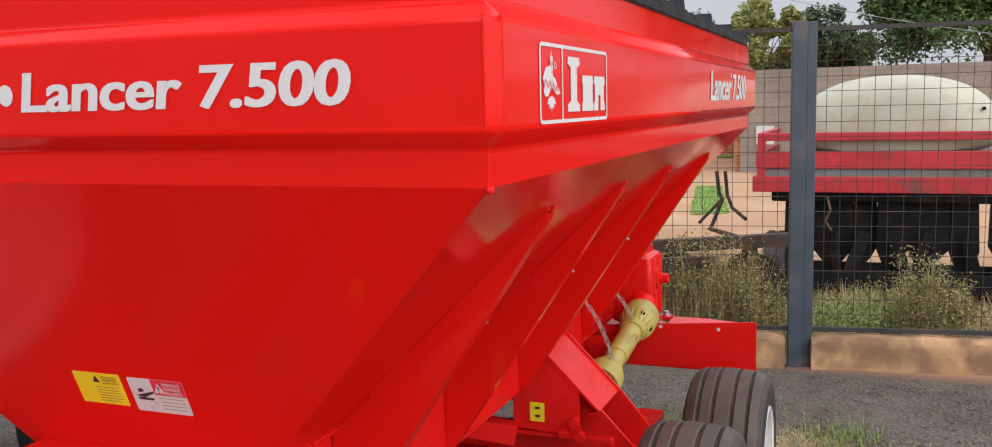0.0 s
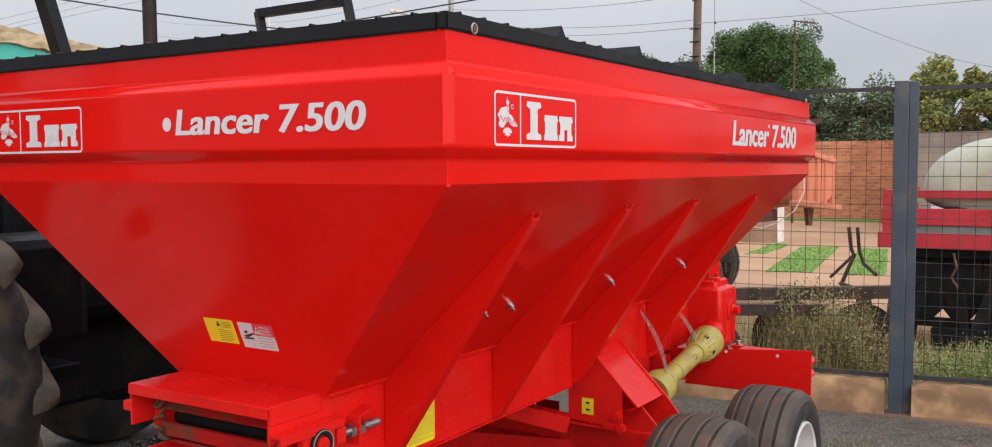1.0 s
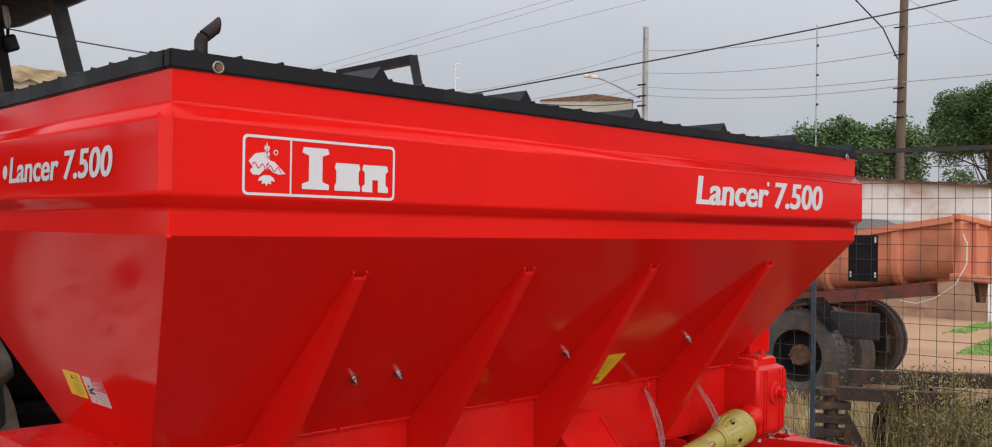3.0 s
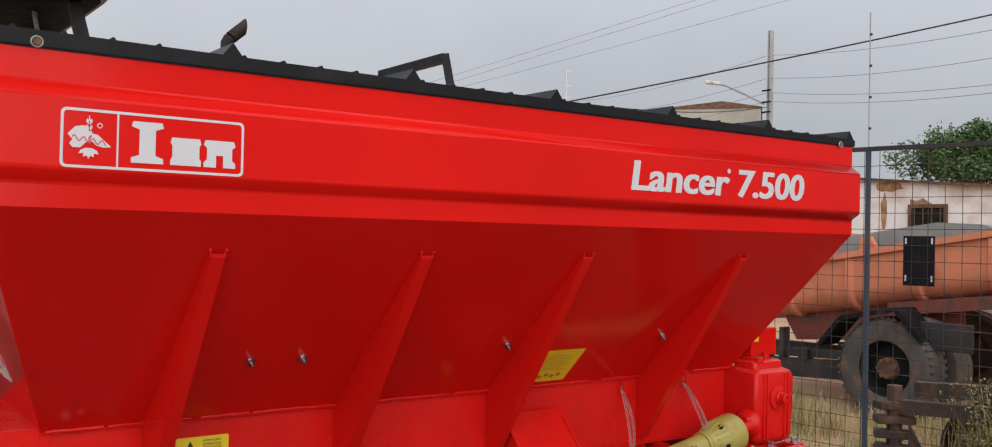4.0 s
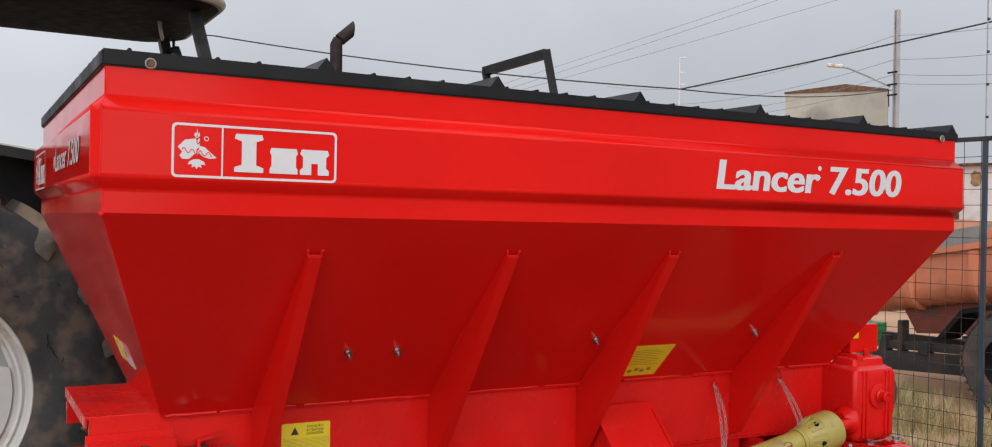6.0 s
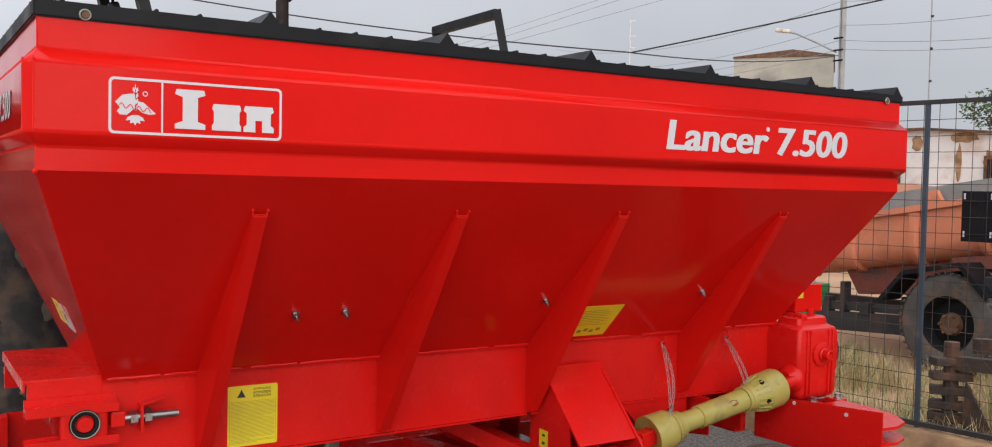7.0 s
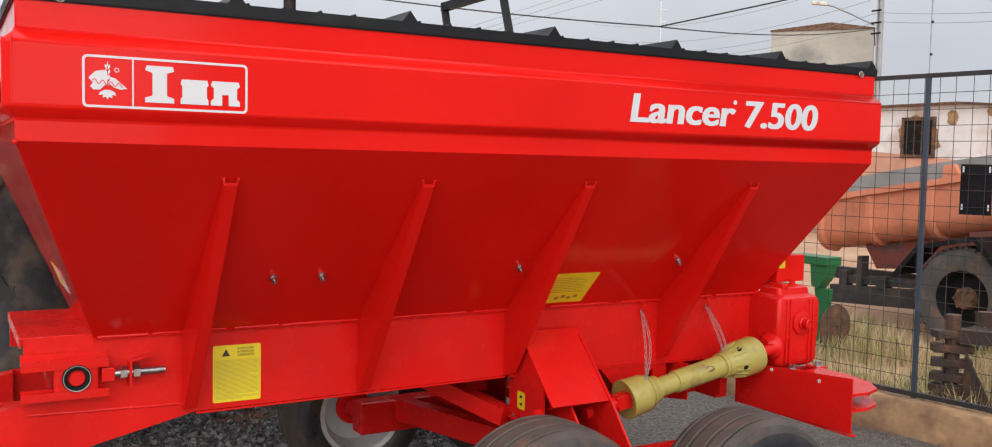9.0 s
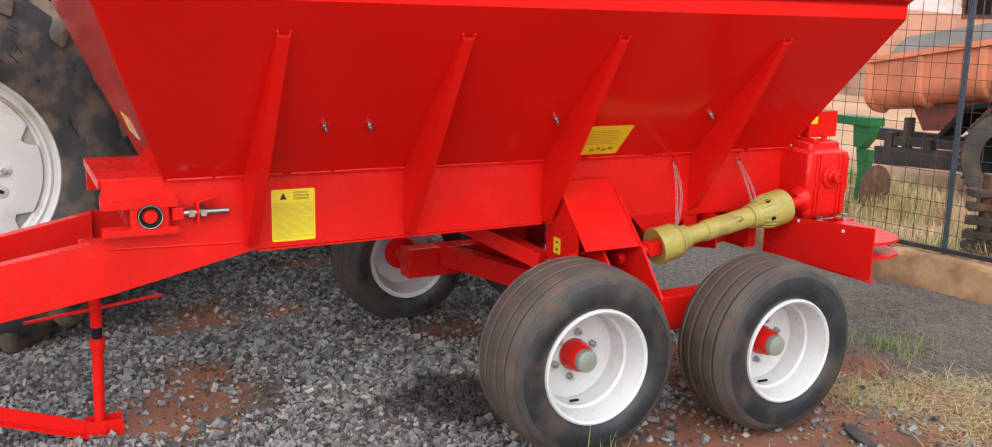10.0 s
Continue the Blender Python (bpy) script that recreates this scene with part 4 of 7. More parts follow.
    part("triangle_mark", bm, BLACK_PRINT, s4)
    bm = B()
    for pts in ([(0.010, 0.040), (0.030, 0.036), (0.056, 0.048), (0.058, 0.054), (0.03, 0.046)], [(0.014, 0.030), (0.050, 0.030), (0.054, 0.036), (0.012, 0.036)], [(0.02, 0.048), (0.034, 0.052), (0.030, 0.060), (0.018, 0.056)]):
        decal(bm, o, (1, 0, 0), fu, pts, 0.0019, 0.0002)
        part("picture_mark", bm, BLACK_PRINT, s4)
        bm = B()
    for i in range(4):
        decal(bm, o, (1, 0, 0), fu, [(0.066, 0.010 + 0.009 * i), (0.128, 0.010 + 0.009 * i), (0.128, 0.0115 + 0.009 * i), (0.066, 0.0115 + 0.009 * i)], 0.0019, 0.0002)
    part("print_lines", bm, GREY_PRINT, s4)
    for i, wd in enumerate(("PERIGO", "DANGER", "PELIGRO")):
        words("print", wd, WHITE_VINYL, s4, Vector((-0.808, 0.2442, 1.172)) + fu * (0.070 - 0.0105 * i), (1, 0, 0), fu, 0.043, 0.008, 0.02)
    # bolts through the slope
    for y in (0.82, 0.985, 1.76, 2.534):
        bm = B()
        p = Vector((-0.028 - (1.655 - 1.24) * 0.9984, y, 1.24))
        rod(bm, p, p + n * 0.006, 0.013, seg=16)
        rod(bm, p + n * 0.006, p + n * 0.018, 0.0105, seg=6)
        rod(bm, p + n * 0.018, p + n * 0.030, 0.005, seg=8)
        part("bolt", bm, STEEL, SP, "zinc bolt and nut")


small_decals()


# ---- running gear ----
WALL = [(-0.150, 0.304), (-0.1555, 0.285), (-0.157, 0.262), (-0.1525, 0.236), (-0.140, 0.213), (-0.10, 0.204), (0.10, 0.204), (0.140, 0.213), (0.1525, 0.236), (0.157, 0.262), (0.1555, 0.285), (0.150, 0.304), (0.10, 0.304), (-0.10, 0.304)]
TREAD_LINE = [(-0.134, 0.330), (-0.118, 0.341)]
for gx in (-0.092, -0.036, 0.036, 0.092):
    r0 = 0.354 - abs(gx) * 0.075
    TREAD_LINE += [(gx - 0.010, r0 + 0.001), (gx - 0.0065, r0 - 0.003), (gx - 0.005, r0 - 0.016), (gx + 0.005, r0 - 0.016), (gx + 0.0065, r0 - 0.003), (gx + 0.010, r0 + 0.001)]
TREAD_LINE += [(0.118, 0.341), (0.134, 0.330), (0.10, 0.31), (-0.10, 0.31)]




def trailer_wheel(x, y, z, s):
    """A ribbed implement wheel; s is the side its dish opens to."""
    c = (x, y, z)
    bm = B()
    rod(bm, (x - s * 0.20, y, z), (x + s * 0.02, y, z), 0.045, seg=16)
    w = part("wheel", bm, RED_LOW, SP)
    bm = B()
    lathe(bm, WALL, c, "x", 72)
    part("tyre", bm, RUBBER, w, "black tyre sidewall", True)
    bm = B()
    lathe(bm, TREAD_LINE, c, "x", 80)
    part("tread", bm, TREAD, w, "ribbed tread dusty with red soil", True)
    for k in (1, -1):
        bm = B()
        lathe(bm, [(k * 0.133, 0.3305), (k * 0.1365, 0.3300), (k * 0.1405, 0.3255), (k * 0.1415, 0.3240), (k * 0.1420, 0.3245), (k * 0.1470, 0.3145), (k * 0.1500, 0.3055), (k * 0.1506, 0.3040), (k * 0.145, 0.302), (k * 0.130, 0.326)], c, "x", 80)
        part("shoulder", bm, SHOULDER, w, "tyre shoulder stained with red mud", True)
    bm = B()
    f = lambda pts: [(s * a, r) for a, r in pts]
    lathe(bm, f([(0.150, 0.212), (0.153, 0.206), (0.146, 0.198), (0.125, 0.193), (0.105, 0.186), (0.060, 0.182), (0.055, 0.172), (-0.025, 0.168), (-0.030, 0.150), (-0.022, 0.05), (-0.028, 0.05),
                 (-0.040, 0.155), (-0.14, 0.19), (-0.150, 0.212), (-0.135, 0.214), (-0.10, 0.203), (0.10, 0.203), (0.135, 0.216)]), c, "x", 56)
    part("rim", bm, WHITE_RIM, w, "white painted steel rim", True)
    bm = B()
    lathe(bm, f([(-0.025, 0.001), (-0.025, 0.058), (-0.015, 0.060), (0.045, 0.050), (0.055, 0.046), (0.055, 0.001)]), c, "x", 28, False)
    hub = part("hub", bm, RED_LOW, w, "red wheel hub", True)
    bm = B()
    lathe(bm, f([(0.055, 0.001), (0.055, 0.042), (0.062, 0.044), (0.080, 0.040), (0.084, 0.030), (0.085, 0.001)]), c, "x", 24, False)
    part("hub_cap", bm, HUB_GREY, w, "grey steel hub cap", True)
    for i in range(6):
        a = 2 * math.pi * i / 6 + 0.35
        p = Vector((x - s * 0.03, y + 0.085 * math.cos(a), z + 0.085 * math.sin(a)))
        bm = B()
        rod(bm, p, p + Vector((s * 0.024, 0, 0)), 0.0135, seg=6)
        rod(bm, p + Vector((s * 0.02, 0, 0)), p + Vector((s * 0.034, 0, 0)), 0.007, seg=8)
        part("wheel_nut", bm, STEEL, w)
    bm = B()
    p = Vector((x + s * 0.02, y - 0.03, z - 0.165))
    rod(bm, p, p + Vector((s * 0.045, 0.004, 0.02)), 0.005, seg=8)
    part("valve", bm, DARK, w)


WZ1, WZ2 = 0.42, 0.352
trailer_wheel(-0.010, 1.62, WZ1, 1)
trailer_wheel(-0.010, 2.527, WZ2, 1)
trailer_wheel(2 * CX + 0.010, 1.665, WZ1 - 0.035, -1)
trailer_wheel(2 * CX + 0.010, 2.527, WZ2, -1)


def bogies():
    for s in (1, -1):
        x = CX + s * 0.60
        bm = B()
        box(bm, x - 0.055, x + 0.055, 1.56, 2.60, -0.075, 0.075, 0.008, Matrix.Translation((0, 0, 0.42)))
        part("walking_beam", bm, RED_LOW, SP)
        for y, z in ((1.62, WZ1), (2.527, WZ2)):
            bm = B()
            rod(bm, (x + s * 0.03, y, z), (x + s * 0.17, y, z), 0.05, seg=20)
            lathe(bm, [(-0.008, 0.03), (-0.008, 0.085), (0.008, 0.085), (0.008, 0.03)], (CX + s * 0.80, y, z), "x", 24)
            part("stub_axle", bm, RED_LOW, SP)
    bm = B()
    box(bm, CX - 0.60, CX + 0.60, 1.955, 2.075, 0.47, 0.58, 0.008)
    part("axle_beam", bm, RED_LOW, SP)
    for s in (1, -1):
        # plates that hold the axle, beside the sloping guard
        for y, pts in ((1.888, [(CX + s * 0.25, 0.80), (CX + s * 0.30, 0.93), (CX + s * 0.345, 0.93), (CX + s * 0.50, 0.775), (CX + s * 0.50, 0.605), (CX + s * 0.25, 0.615)]),
                       (1.99, [(CX + s * 0.25, 0.78), (CX + s * 0.45, 0.78), (CX + s * 0.70, 0.52), (CX + s * 0.70, 0.44), (CX + s * 0.25, 0.50)]),
                       (2.15, [(CX + s * 0.30, 0.93), (CX + s * 0.36, 0.93), (CX + s * 0.59, 0.70), (CX + s * 0.74, 0.52), (CX + s * 0.74, 0.44), (CX + s * 0.22, 0.52), (CX + s * 0.22, 0.78)])):
            bm = B()
            prism(bm, pts if s > 0 else pts[::-1], "y", y - 0.005, y + 0.005)
            part("axle_plate", bm, RED_LOW, SP)
        bm = B()
        a, c = (CX + s * 0.325, 0.955), (CX + s * 0.575, 0.705)
        prism(bm, [a, c, (c[0] - s * 0.006, c[1] - 0.006), (a[0] - s * 0.006, a[1] - 0.006)], "y", 1.88, 2.16)
        prism(bm, [c, (c[0] - s * 0.04, c[1] - 0.012), (c[0] - s * 0.04, c[1] - 0.018), (c[0] - s * 0.006, c[1] - 0.006)], "y", 1.88, 2.16)
        part("sloping_guard", bm, RED_LOW, SP)
    bm = B()
    decal(bm, (-0.63, 1.883, 0.645), (1, 0, 0), (0, 0, 1), rounded(0, 0, 0.055, 0.07, 0.004))
    st = part("small_sticker", bm, YELLOW_VINYL, SP, "small yellow pictogram sticker")
    for z in (0.016, 0.046):
        bm = B()
        decal(bm, (-0.63, 1.8815, 0.645), (1, 0, 0), (0, 0, 1), rounded(0.020, z, 0.038, z + 0.009, 0.003))
        part("picture_mark", bm, BLACK_PRINT, st)
    for p in ((-0.46, 1.885, 0.66), (-0.50, 1.885, 0.62), (-0.44, 1.885, 0.61)):
        bm = B()
        rod(bm, p, (p[0], p[1] - 0.035, p[2]), 0.018, seg=6)
        part("bolt", bm, RED_LOW, SP)
    bm = B()
    box(bm, -0.70, -0.44, 1.865, 1.90, 0.598, 0.606)
    part("plate_flange", bm, RED_LOW, SP)
    bm = B()
    bar(bm, (-1.48, 1.76, 0.455), (-0.62, 2.02, 0.45), 0.07, 0.10)
    part("brace_tube", bm, RED_LOW, SP)
    bm = B()
    box(bm, -1.02, -0.90, 2.17, 2.18, 0.36, 0.60)
    hb = part("hanger_plate", bm, RED_LOW, SP)
    bm = B()
    decal(bm, (-1.0, 2.169, 0.40), (1, 0, 0), (0, 0, 1), rounded(0, 0, 0.06, 0.075, 0.004))
    part("small_sticker", bm, YELLOW_VINYL, hb, "small yellow pictogram sticker")
    # cross tubes and the side brace under the box
    bm = B()
    bar(bm, (-1.20, 1.62, 0.73), (-0.68, 1.86, 0.60), 0.07, 0.07)
    part("cross_tube", bm, RED_LOW, SP)
    bm = B()
    prism(bm, [(1.98, 0.50), (2.06, 0.50), (2.06, 0.72), (1.98, 0.72)], "x", -1.20, -1.19)
    part("hanger_plate", bm, RED_LOW, SP)
    for y0, y1, z0 in ((2.60, 2.68, 0.60), (2.98, 3.05, 0.56)):
        bm = B()
        box(bm, -1.24, -0.66, y0, y1, z0, 0.76, 0.004)
        part("cross_member", bm, RED_LOW, SP)
    for x in (-0.80, 2 * CX + 0.80):
        bm = B()
        prism(bm, [(2.16, 0.77), (3.16, 0.75), (3.16, 0.58), (2.80, 0.55), (2.30, 0.57), (2.16, 0.62)], "x", x - 0.006, x + 0.006)
        part("inner_rail", bm, RED_LOW, SP)
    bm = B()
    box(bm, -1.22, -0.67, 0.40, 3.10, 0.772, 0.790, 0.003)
    part("return_slat_deck", bm, DARK, SP, "dark conveyor deck under the box")


bogies()


def drive_line():
    # gearbox: a rounded casting that narrows to its roof
    gx0, gx1, gy0, gy1 = -0.665, -0.470, 3.165, 3.430
    def gear_ring(o, z, r=0.022):
        return [(x, y, z) for x, y in rounded(gx0 + o, gy0 + o, gx1 - o, gy1 - o, r)]
    bm = B()
    loft(bm, [gear_ring(0.025, 0.715), gear_ring(0.008, 0.728), gear_ring(0.0, 0.75), gear_ring(0.0, 0.83), gear_ring(-0.004, 0.86), gear_ring(-0.004, 1.01), gear_ring(0.004, 1.035), gear_ring(0.03, 1.05), gear_ring(0.034, 1.078), gear_ring(0.044, 1.086)])
    gb = part("gearbox", bm, RED_LOW, SP, "red cast-iron gearbox", True)
    for y, w in ((3.215, 0.012), (3.238, 0.010), (3.362, 0.012), (3.385, 0.010)):
        bm = B()
        box(bm, gx1 - 0.012, gx1 + 0.011, y - w / 2, y + w / 2, 0.742, 1.03, 0.004)
        part("casting_rib", bm, RED_LOW, gb, smooth=True)
    bm = B()
    lathe(bm, [(0, 0.001), (0, 0.056), (0.012, 0.054), (0.016, 0.044), (0.018, 0.001)], (gx1 + 0.003, 3.305, 0.922), "x", 28, False)
    lathe(bm, [(0.016, 0.001), (0.016, 0.030), (0.024, 0.031), (0.028, 0.024), (0.055, 0.024), (0.058, 0.018), (0.050, 0.016), (0.050, 0.001)], (gx1 + 0.003, 3.305, 0.922), "x", 20, False)
    part("shaft_boss", bm, RED_LOW, gb, smooth=True)
    bm = B()
    box(bm, -0.62, -0.50, 3.215, 3.255, 1.070, 1.100, 0.006)
    part("roof_lug", bm, RED_LOW, gb, smooth=True)
    bm = B()
    rod(bm, (-0.54, 3.32, 1.08), (-0.54, 3.32, 1.092), 0.022, seg=12)
    rod(bm, (-0.54, 3.32, 1.09), (-0.54, 3.32, 1.115), 0.014, seg=6)
    part("filler_plug", bm, RED_LOW, gb)
    for y in (3.235, 3.405):
        bm = B()
        box(bm, -0.49, -0.415, y - 0.032, y + 0.032, 0.692, 0.716, 0.004)
        part("foot", bm, RED_LOW, gb)
        bm = B()
        rod(bm, (-0.442, y, 0.714), (-0.442, y, 0.722), 0.021, seg=16)
        rod(bm, (-0.442, y, 0.722), (-0.442, y, 0.738), 0.015, seg=6)
        part("foot_bolt", bm, STEEL, gb)
    bm = B()
    rod(bm, (-0.482, 2.98, 0.785), (-0.482, 3.17, 0.815), 0.026, seg=16)
    lathe(bm, [(0, 0.001), (0, 0.036), (0.012, 0.046), (0.03, 0.062), (0.05, 0.066)], (-0.515, 3.125, 0.815), "y", 24, False)
    part("input_shaft", bm, RED_LOW, gb, smooth=True)
    # drive shaft with its plastic guard
    a, b = Vector((-0.495, 2.315, 0.660)), Vector((-0.482, 3.035, 0.795))
    ax = (b - a).normalized()
    q = ax.to_track_quat("Z", "Y").to_matrix().to_4x4()
    L = (b - a).length
    bm = B()
    lathe(bm, [(0.02, 0.03), (0.0, 0.077), (0.0, 0.083), (0.100, 0.079), (0.112, 0.070), (0.150, 0.058), (0.165, 0.053), (0.172, 0.0415), (0.268, 0.0415), (0.270, 0.0470),
               (L - 0.19, 0.0475), (L - 0.185, 0.055), (L - 0.165, 0.058), (L - 0.155, 0.061), (L - 0.105, 0.073), (L - 0.095, 0.082), (L - 0.012, 0.084), (L, 0.080), (L, 0.074), (L - 0.03, 0.03)], (0, 0, 0), "z", 40, False)
    bmesh.ops.transform(bm, matrix=Matrix.Translation(a) @ q, verts=bm.verts)
    sh = part("drive_shaft", bm, PTO_YELLOW, SP, "yellowed plastic drive-shaft guard", True)
    for i in range(18):
        t = 2 * math.pi * i / 18
        bm = B()
        bar(bm, (0.060 * math.cos(t), 0.060 * math.sin(t), L - 0.158), (0.077 * math.cos(t), 0.077 * math.sin(t), L - 0.098), 0.005, 0.010, (math.cos(t), math.sin(t), 0))
        bmesh.ops.transform(bm, matrix=Matrix.Translation(a) @ q, verts=bm.verts)
        part("guard_fin", bm, PTO_YELLOW, sh)
    for z0, z1_, r0, r1 in ((L - 0.205, L - 0.188, 0.045, 0.055), (0.150, 0.168, 0.050, 0.0565), (0.118, 0.124, 0.066, 0.071)):
        bm = B()
        lathe(bm, [(z0, r0), (z0, r1), (z1_, r1), (z1_, r0)], (0, 0, 0), "z", 28)
        bmesh.ops.transform(bm, matrix=Matrix.Translation(a) @ q, verts=bm.verts)
        part("guard_collar", bm, PTO_YELLOW, sh, smooth=True)
    # Black plugs on the guard give its holes their inner shade.
    for p in (Vector((0.5, 0.0, 0.85)), Vector((0.95, 0.0, -0.25))):
        out = (p - ax * p.dot(ax)).normalized()
        c0 = a + ax * (L - 0.118)
        bm = B()
        rod(bm, c0 + out * 0.055, c0 + out * 0.0745, 0.011, seg=14)
        part("guard_hole_plug", bm, DARK, sh, "dark plug for a shaded round hole")
    bm = B()
    out = Vector((0.9, 0.0, 0.42))
    out = (out - ax * out.dot(ax)).normalized()
    side = ax.cross(out)
    scuff = [(-0.022, -0.012), (-0.004, -0.016), (0.018, -0.008), (0.022, 0.006), (0.002, 0.014), (-0.016, 0.009)]
    c0 = a + ax * 0.44
    vs = [bm.verts.new(c0 + ax * u + side * v + out * (math.sqrt(0.0482 ** 2 - v * v))) for u, v in scuff]
    bm.faces.new(vs)
    part("scuff", bm, TRACE, sh, "brown scuff on the guard")
    bm = B()
    rod(bm, a - ax * 0.20, a + ax * 0.03, 0.028, seg=14)
    box(bm, -0.03, 0.03, -0.03, 0.03, -0.05, 0.02, 0.004, Matrix.Translation(a) @ q)
    part("shaft_yoke", bm, RED_LOW, sh)
    # two chains
    for p, e in (((-0.655, 2.505, 1.005), Vector((-0.455, 2.395, 0.745))), ((-0.655, 2.875, 1.005), Vector((-0.450, 2.850, 0.745)))):
        p, e = Vector(p) + Vector((0.02, 0, 0)), Vector(e)
        for off in ((0.0, -0.006), (0.0, 0.020)):
            bm = B()
            n = 13
            for i in range(n):
                t0, t1 = i / n, (i + 1) / n
                sag = Vector((0.02 * math.sin(math.pi * (t0 + t1) / 2), off[1] * math.sin(math.pi * (t0 + t1) / 2), 0))
                c0, c1 = p.lerp(e, t0) + sag, p.lerp(e, t1) + sag
                d = (c1 - c0) * 1.25
                s1 = Vector((1, 0, 0)) if i % 2 else Vector((0, 1, 0))
                mid = (c0 + c1) / 2
                loop = [mid + d * (0.5 * math.cos(k * math.pi / 4)) + s1 * (0.0055 * math.sin(k * math.pi / 4)) for k in range(9)]
                tube(bm, loop, 0.0014, 5)
            part("chain", bm, CHAIN, SP, "thin zinc safety chain", True)
        bm = B()
        tube(bm, [(-0.645, p.y, 1.04), (-0.62, p.y, 1.03), (-0.612, p.y, 1.012), (-0.622, p.y, 1.0), (-0.636, p.y, 1.004)], 0.004, 6)
        part("hook", bm, RED_LOW, SP)
    # rear deflector and what hangs round it
    bm = B()
    prism(bm, [(-0.62, 0.735), (0.032, 0.785), (0.032, 0.560), (-0.62, 0.545)], "y", 3.062, 3.068)
    box(bm, -0.62, 0.030, 3.068, 3.10, 0.545, 0.551)
    bmesh.ops.recalc_face_normals(bm, faces=bm.faces)
    df = part("deflector_plate", bm, RED_LOW, SP, "red sheet-steel deflector")
    for x, z in ((-0.40, 0.738), (-0.135, 0.742)):
        bm = B()
        rod(bm, (x, 3.062, z), (x, 3.059, z), 0.008, seg=12)
        part("bolt_head", bm, WHITE_RIM, df)
    for z in (0.640, 0.705):
        bm = B()
        prism(bm, [(-0.40, 3.075), (0.015, 3.075), (0.022, 3.18), (-0.01, 3.27), (-0.10, 3.34), (-0.25, 3.38), (-0.40, 3.38)], "z", z, z + 0.012)
        part("disc_guard", bm, RED_LOW, SP, "red curved disc guard")
    bm = B()
    lathe(bm, [(0.60, 0.001), (0.60, 0.27), (0.606, 0.27), (0.606, 0.001)], (-0.50, 3.42, 0), "z", 36, False)
    disc = part("spinner_disc", bm, RUSTY, SP, "worn steel spreading disc")
    for i in range(4):
        t = i * math.pi / 2 + 0.4
        bm = B()
        bar(bm, (-0.50 + 0.06 * math.cos(t), 3.42 + 0.06 * math.sin(t), 0.625), (-0.50 + 0.26 * math.cos(t), 3.42 + 0.26 * math.sin(t), 0.625), 0.006, 0.04)
        part("vane", bm, RUSTY, disc)
    bm = B()
    box(bm, -1.20, -0.52, 3.20, 3.45, 0.66, 0.70, 0.004)
    part("gearbox_bed", bm, RED_LOW, SP)
    for y in (2.72, 2.92):
        bm = B()
        prism(bm, [(-0.70, 0.76), (-0.57, 0.76), (-0.57, 0.60), (-0.70, 0.58)], "y", y, y + 0.008)
        part("hanger_bracket", bm, RED_LOW, SP)
    bm = B()
    prism(bm, [(2.30, 0.765), (2.62, 0.76), (2.50, 0.66), (2.40, 0.66)], "x", -0.66, -0.652)
    part("gusset", bm, RED_LOW, SP)
    bm = B()
    box(bm, -0.95, -0.56, 3.24, 3.42, 1.10, 1.225, 0.004)
    rh = part("rear_housing", bm, RED, SP, "red box housing above the gearbox")
    bm = B()
    decal(bm, (-0.56, 3.25, 1.165), SIDE_R, SIDE_U, rounded(0, 0, 0.04, 0.035, 0.003))
    part("small_sticker", bm, YELLOW_VINYL, rh, "small yellow sticker")


drive_line()


def stand_jack():
    bm = B()
    x, y = -0.87, 0.07
    rod(bm, (x, y, 0.475), (x, y, 0.72), 0.021, seg=16)
    box(bm, x - 0.05, x + 0.05, y - 0.04, y + 0.04, 0.62, 0.80, 0.004)
    jk = part("jack_sleeve", bm, RED_LOW, SP)
    bm = B()
    rod(bm, (x, y, 0.38), (x, y, 0.50), 0.018, seg=16)
    part("jack_screw", bm, DARK, jk, "black greased screw")
    bm = B()
    rod(bm, (x, y - 0.01, 0.10), (x, y, 0.42), 0.019, 0.022, seg=16)
    lathe(bm, [(0.385, 0.015), (0.385, 0.027), (0.432, 0.027), (0.432, 0.015)], (x, y, 0), "z", 16)
    part("jack_leg", bm, RED_LOW, jk, smooth=True)
    bm = B()
    rod(bm, (x + 0.06, y - 0.24, 0.535), (x - 0.04, y + 0.24, 0.56), 0.007, seg=8)
    part("crank_bar", bm, RED_LOW, jk)
    bm = B()
    box(bm, x - 0.035, x + 0.035, y - 0.06, y + 0.07, 0.045, 0.055)
    box(bm, x - 0.035, x - 0.029, y - 0.06, y + 0.07, 0.045, 0.115)
    box(bm, x + 0.029, x + 0.035, y - 0.06, y + 0.07, 0.045, 0.115)
    rod(bm, (x - 0.045, y, 0.085), (x + 0.045, y, 0.085), 0.011, seg=10)
    part("jack_foot", bm, RED_LOW, jk)
    bm = B()
    for dz, dx in ((0.0, 0.0),):
        bar(bm, (x + 0.01, y - 0.05, 0.085), (x + 0.05, y - 0.75, 0.36), 0.006, 0.055)
        bar(bm, (x + 0.03, y - 0.05, 0.060), (x + 0.07, y - 0.75, 0.335), 0.05, 0.006)
    part("stand_strut", bm, RED_LOW, jk)


stand_jack()


# ---- the tractor behind the spreader ----
TX = -3.20


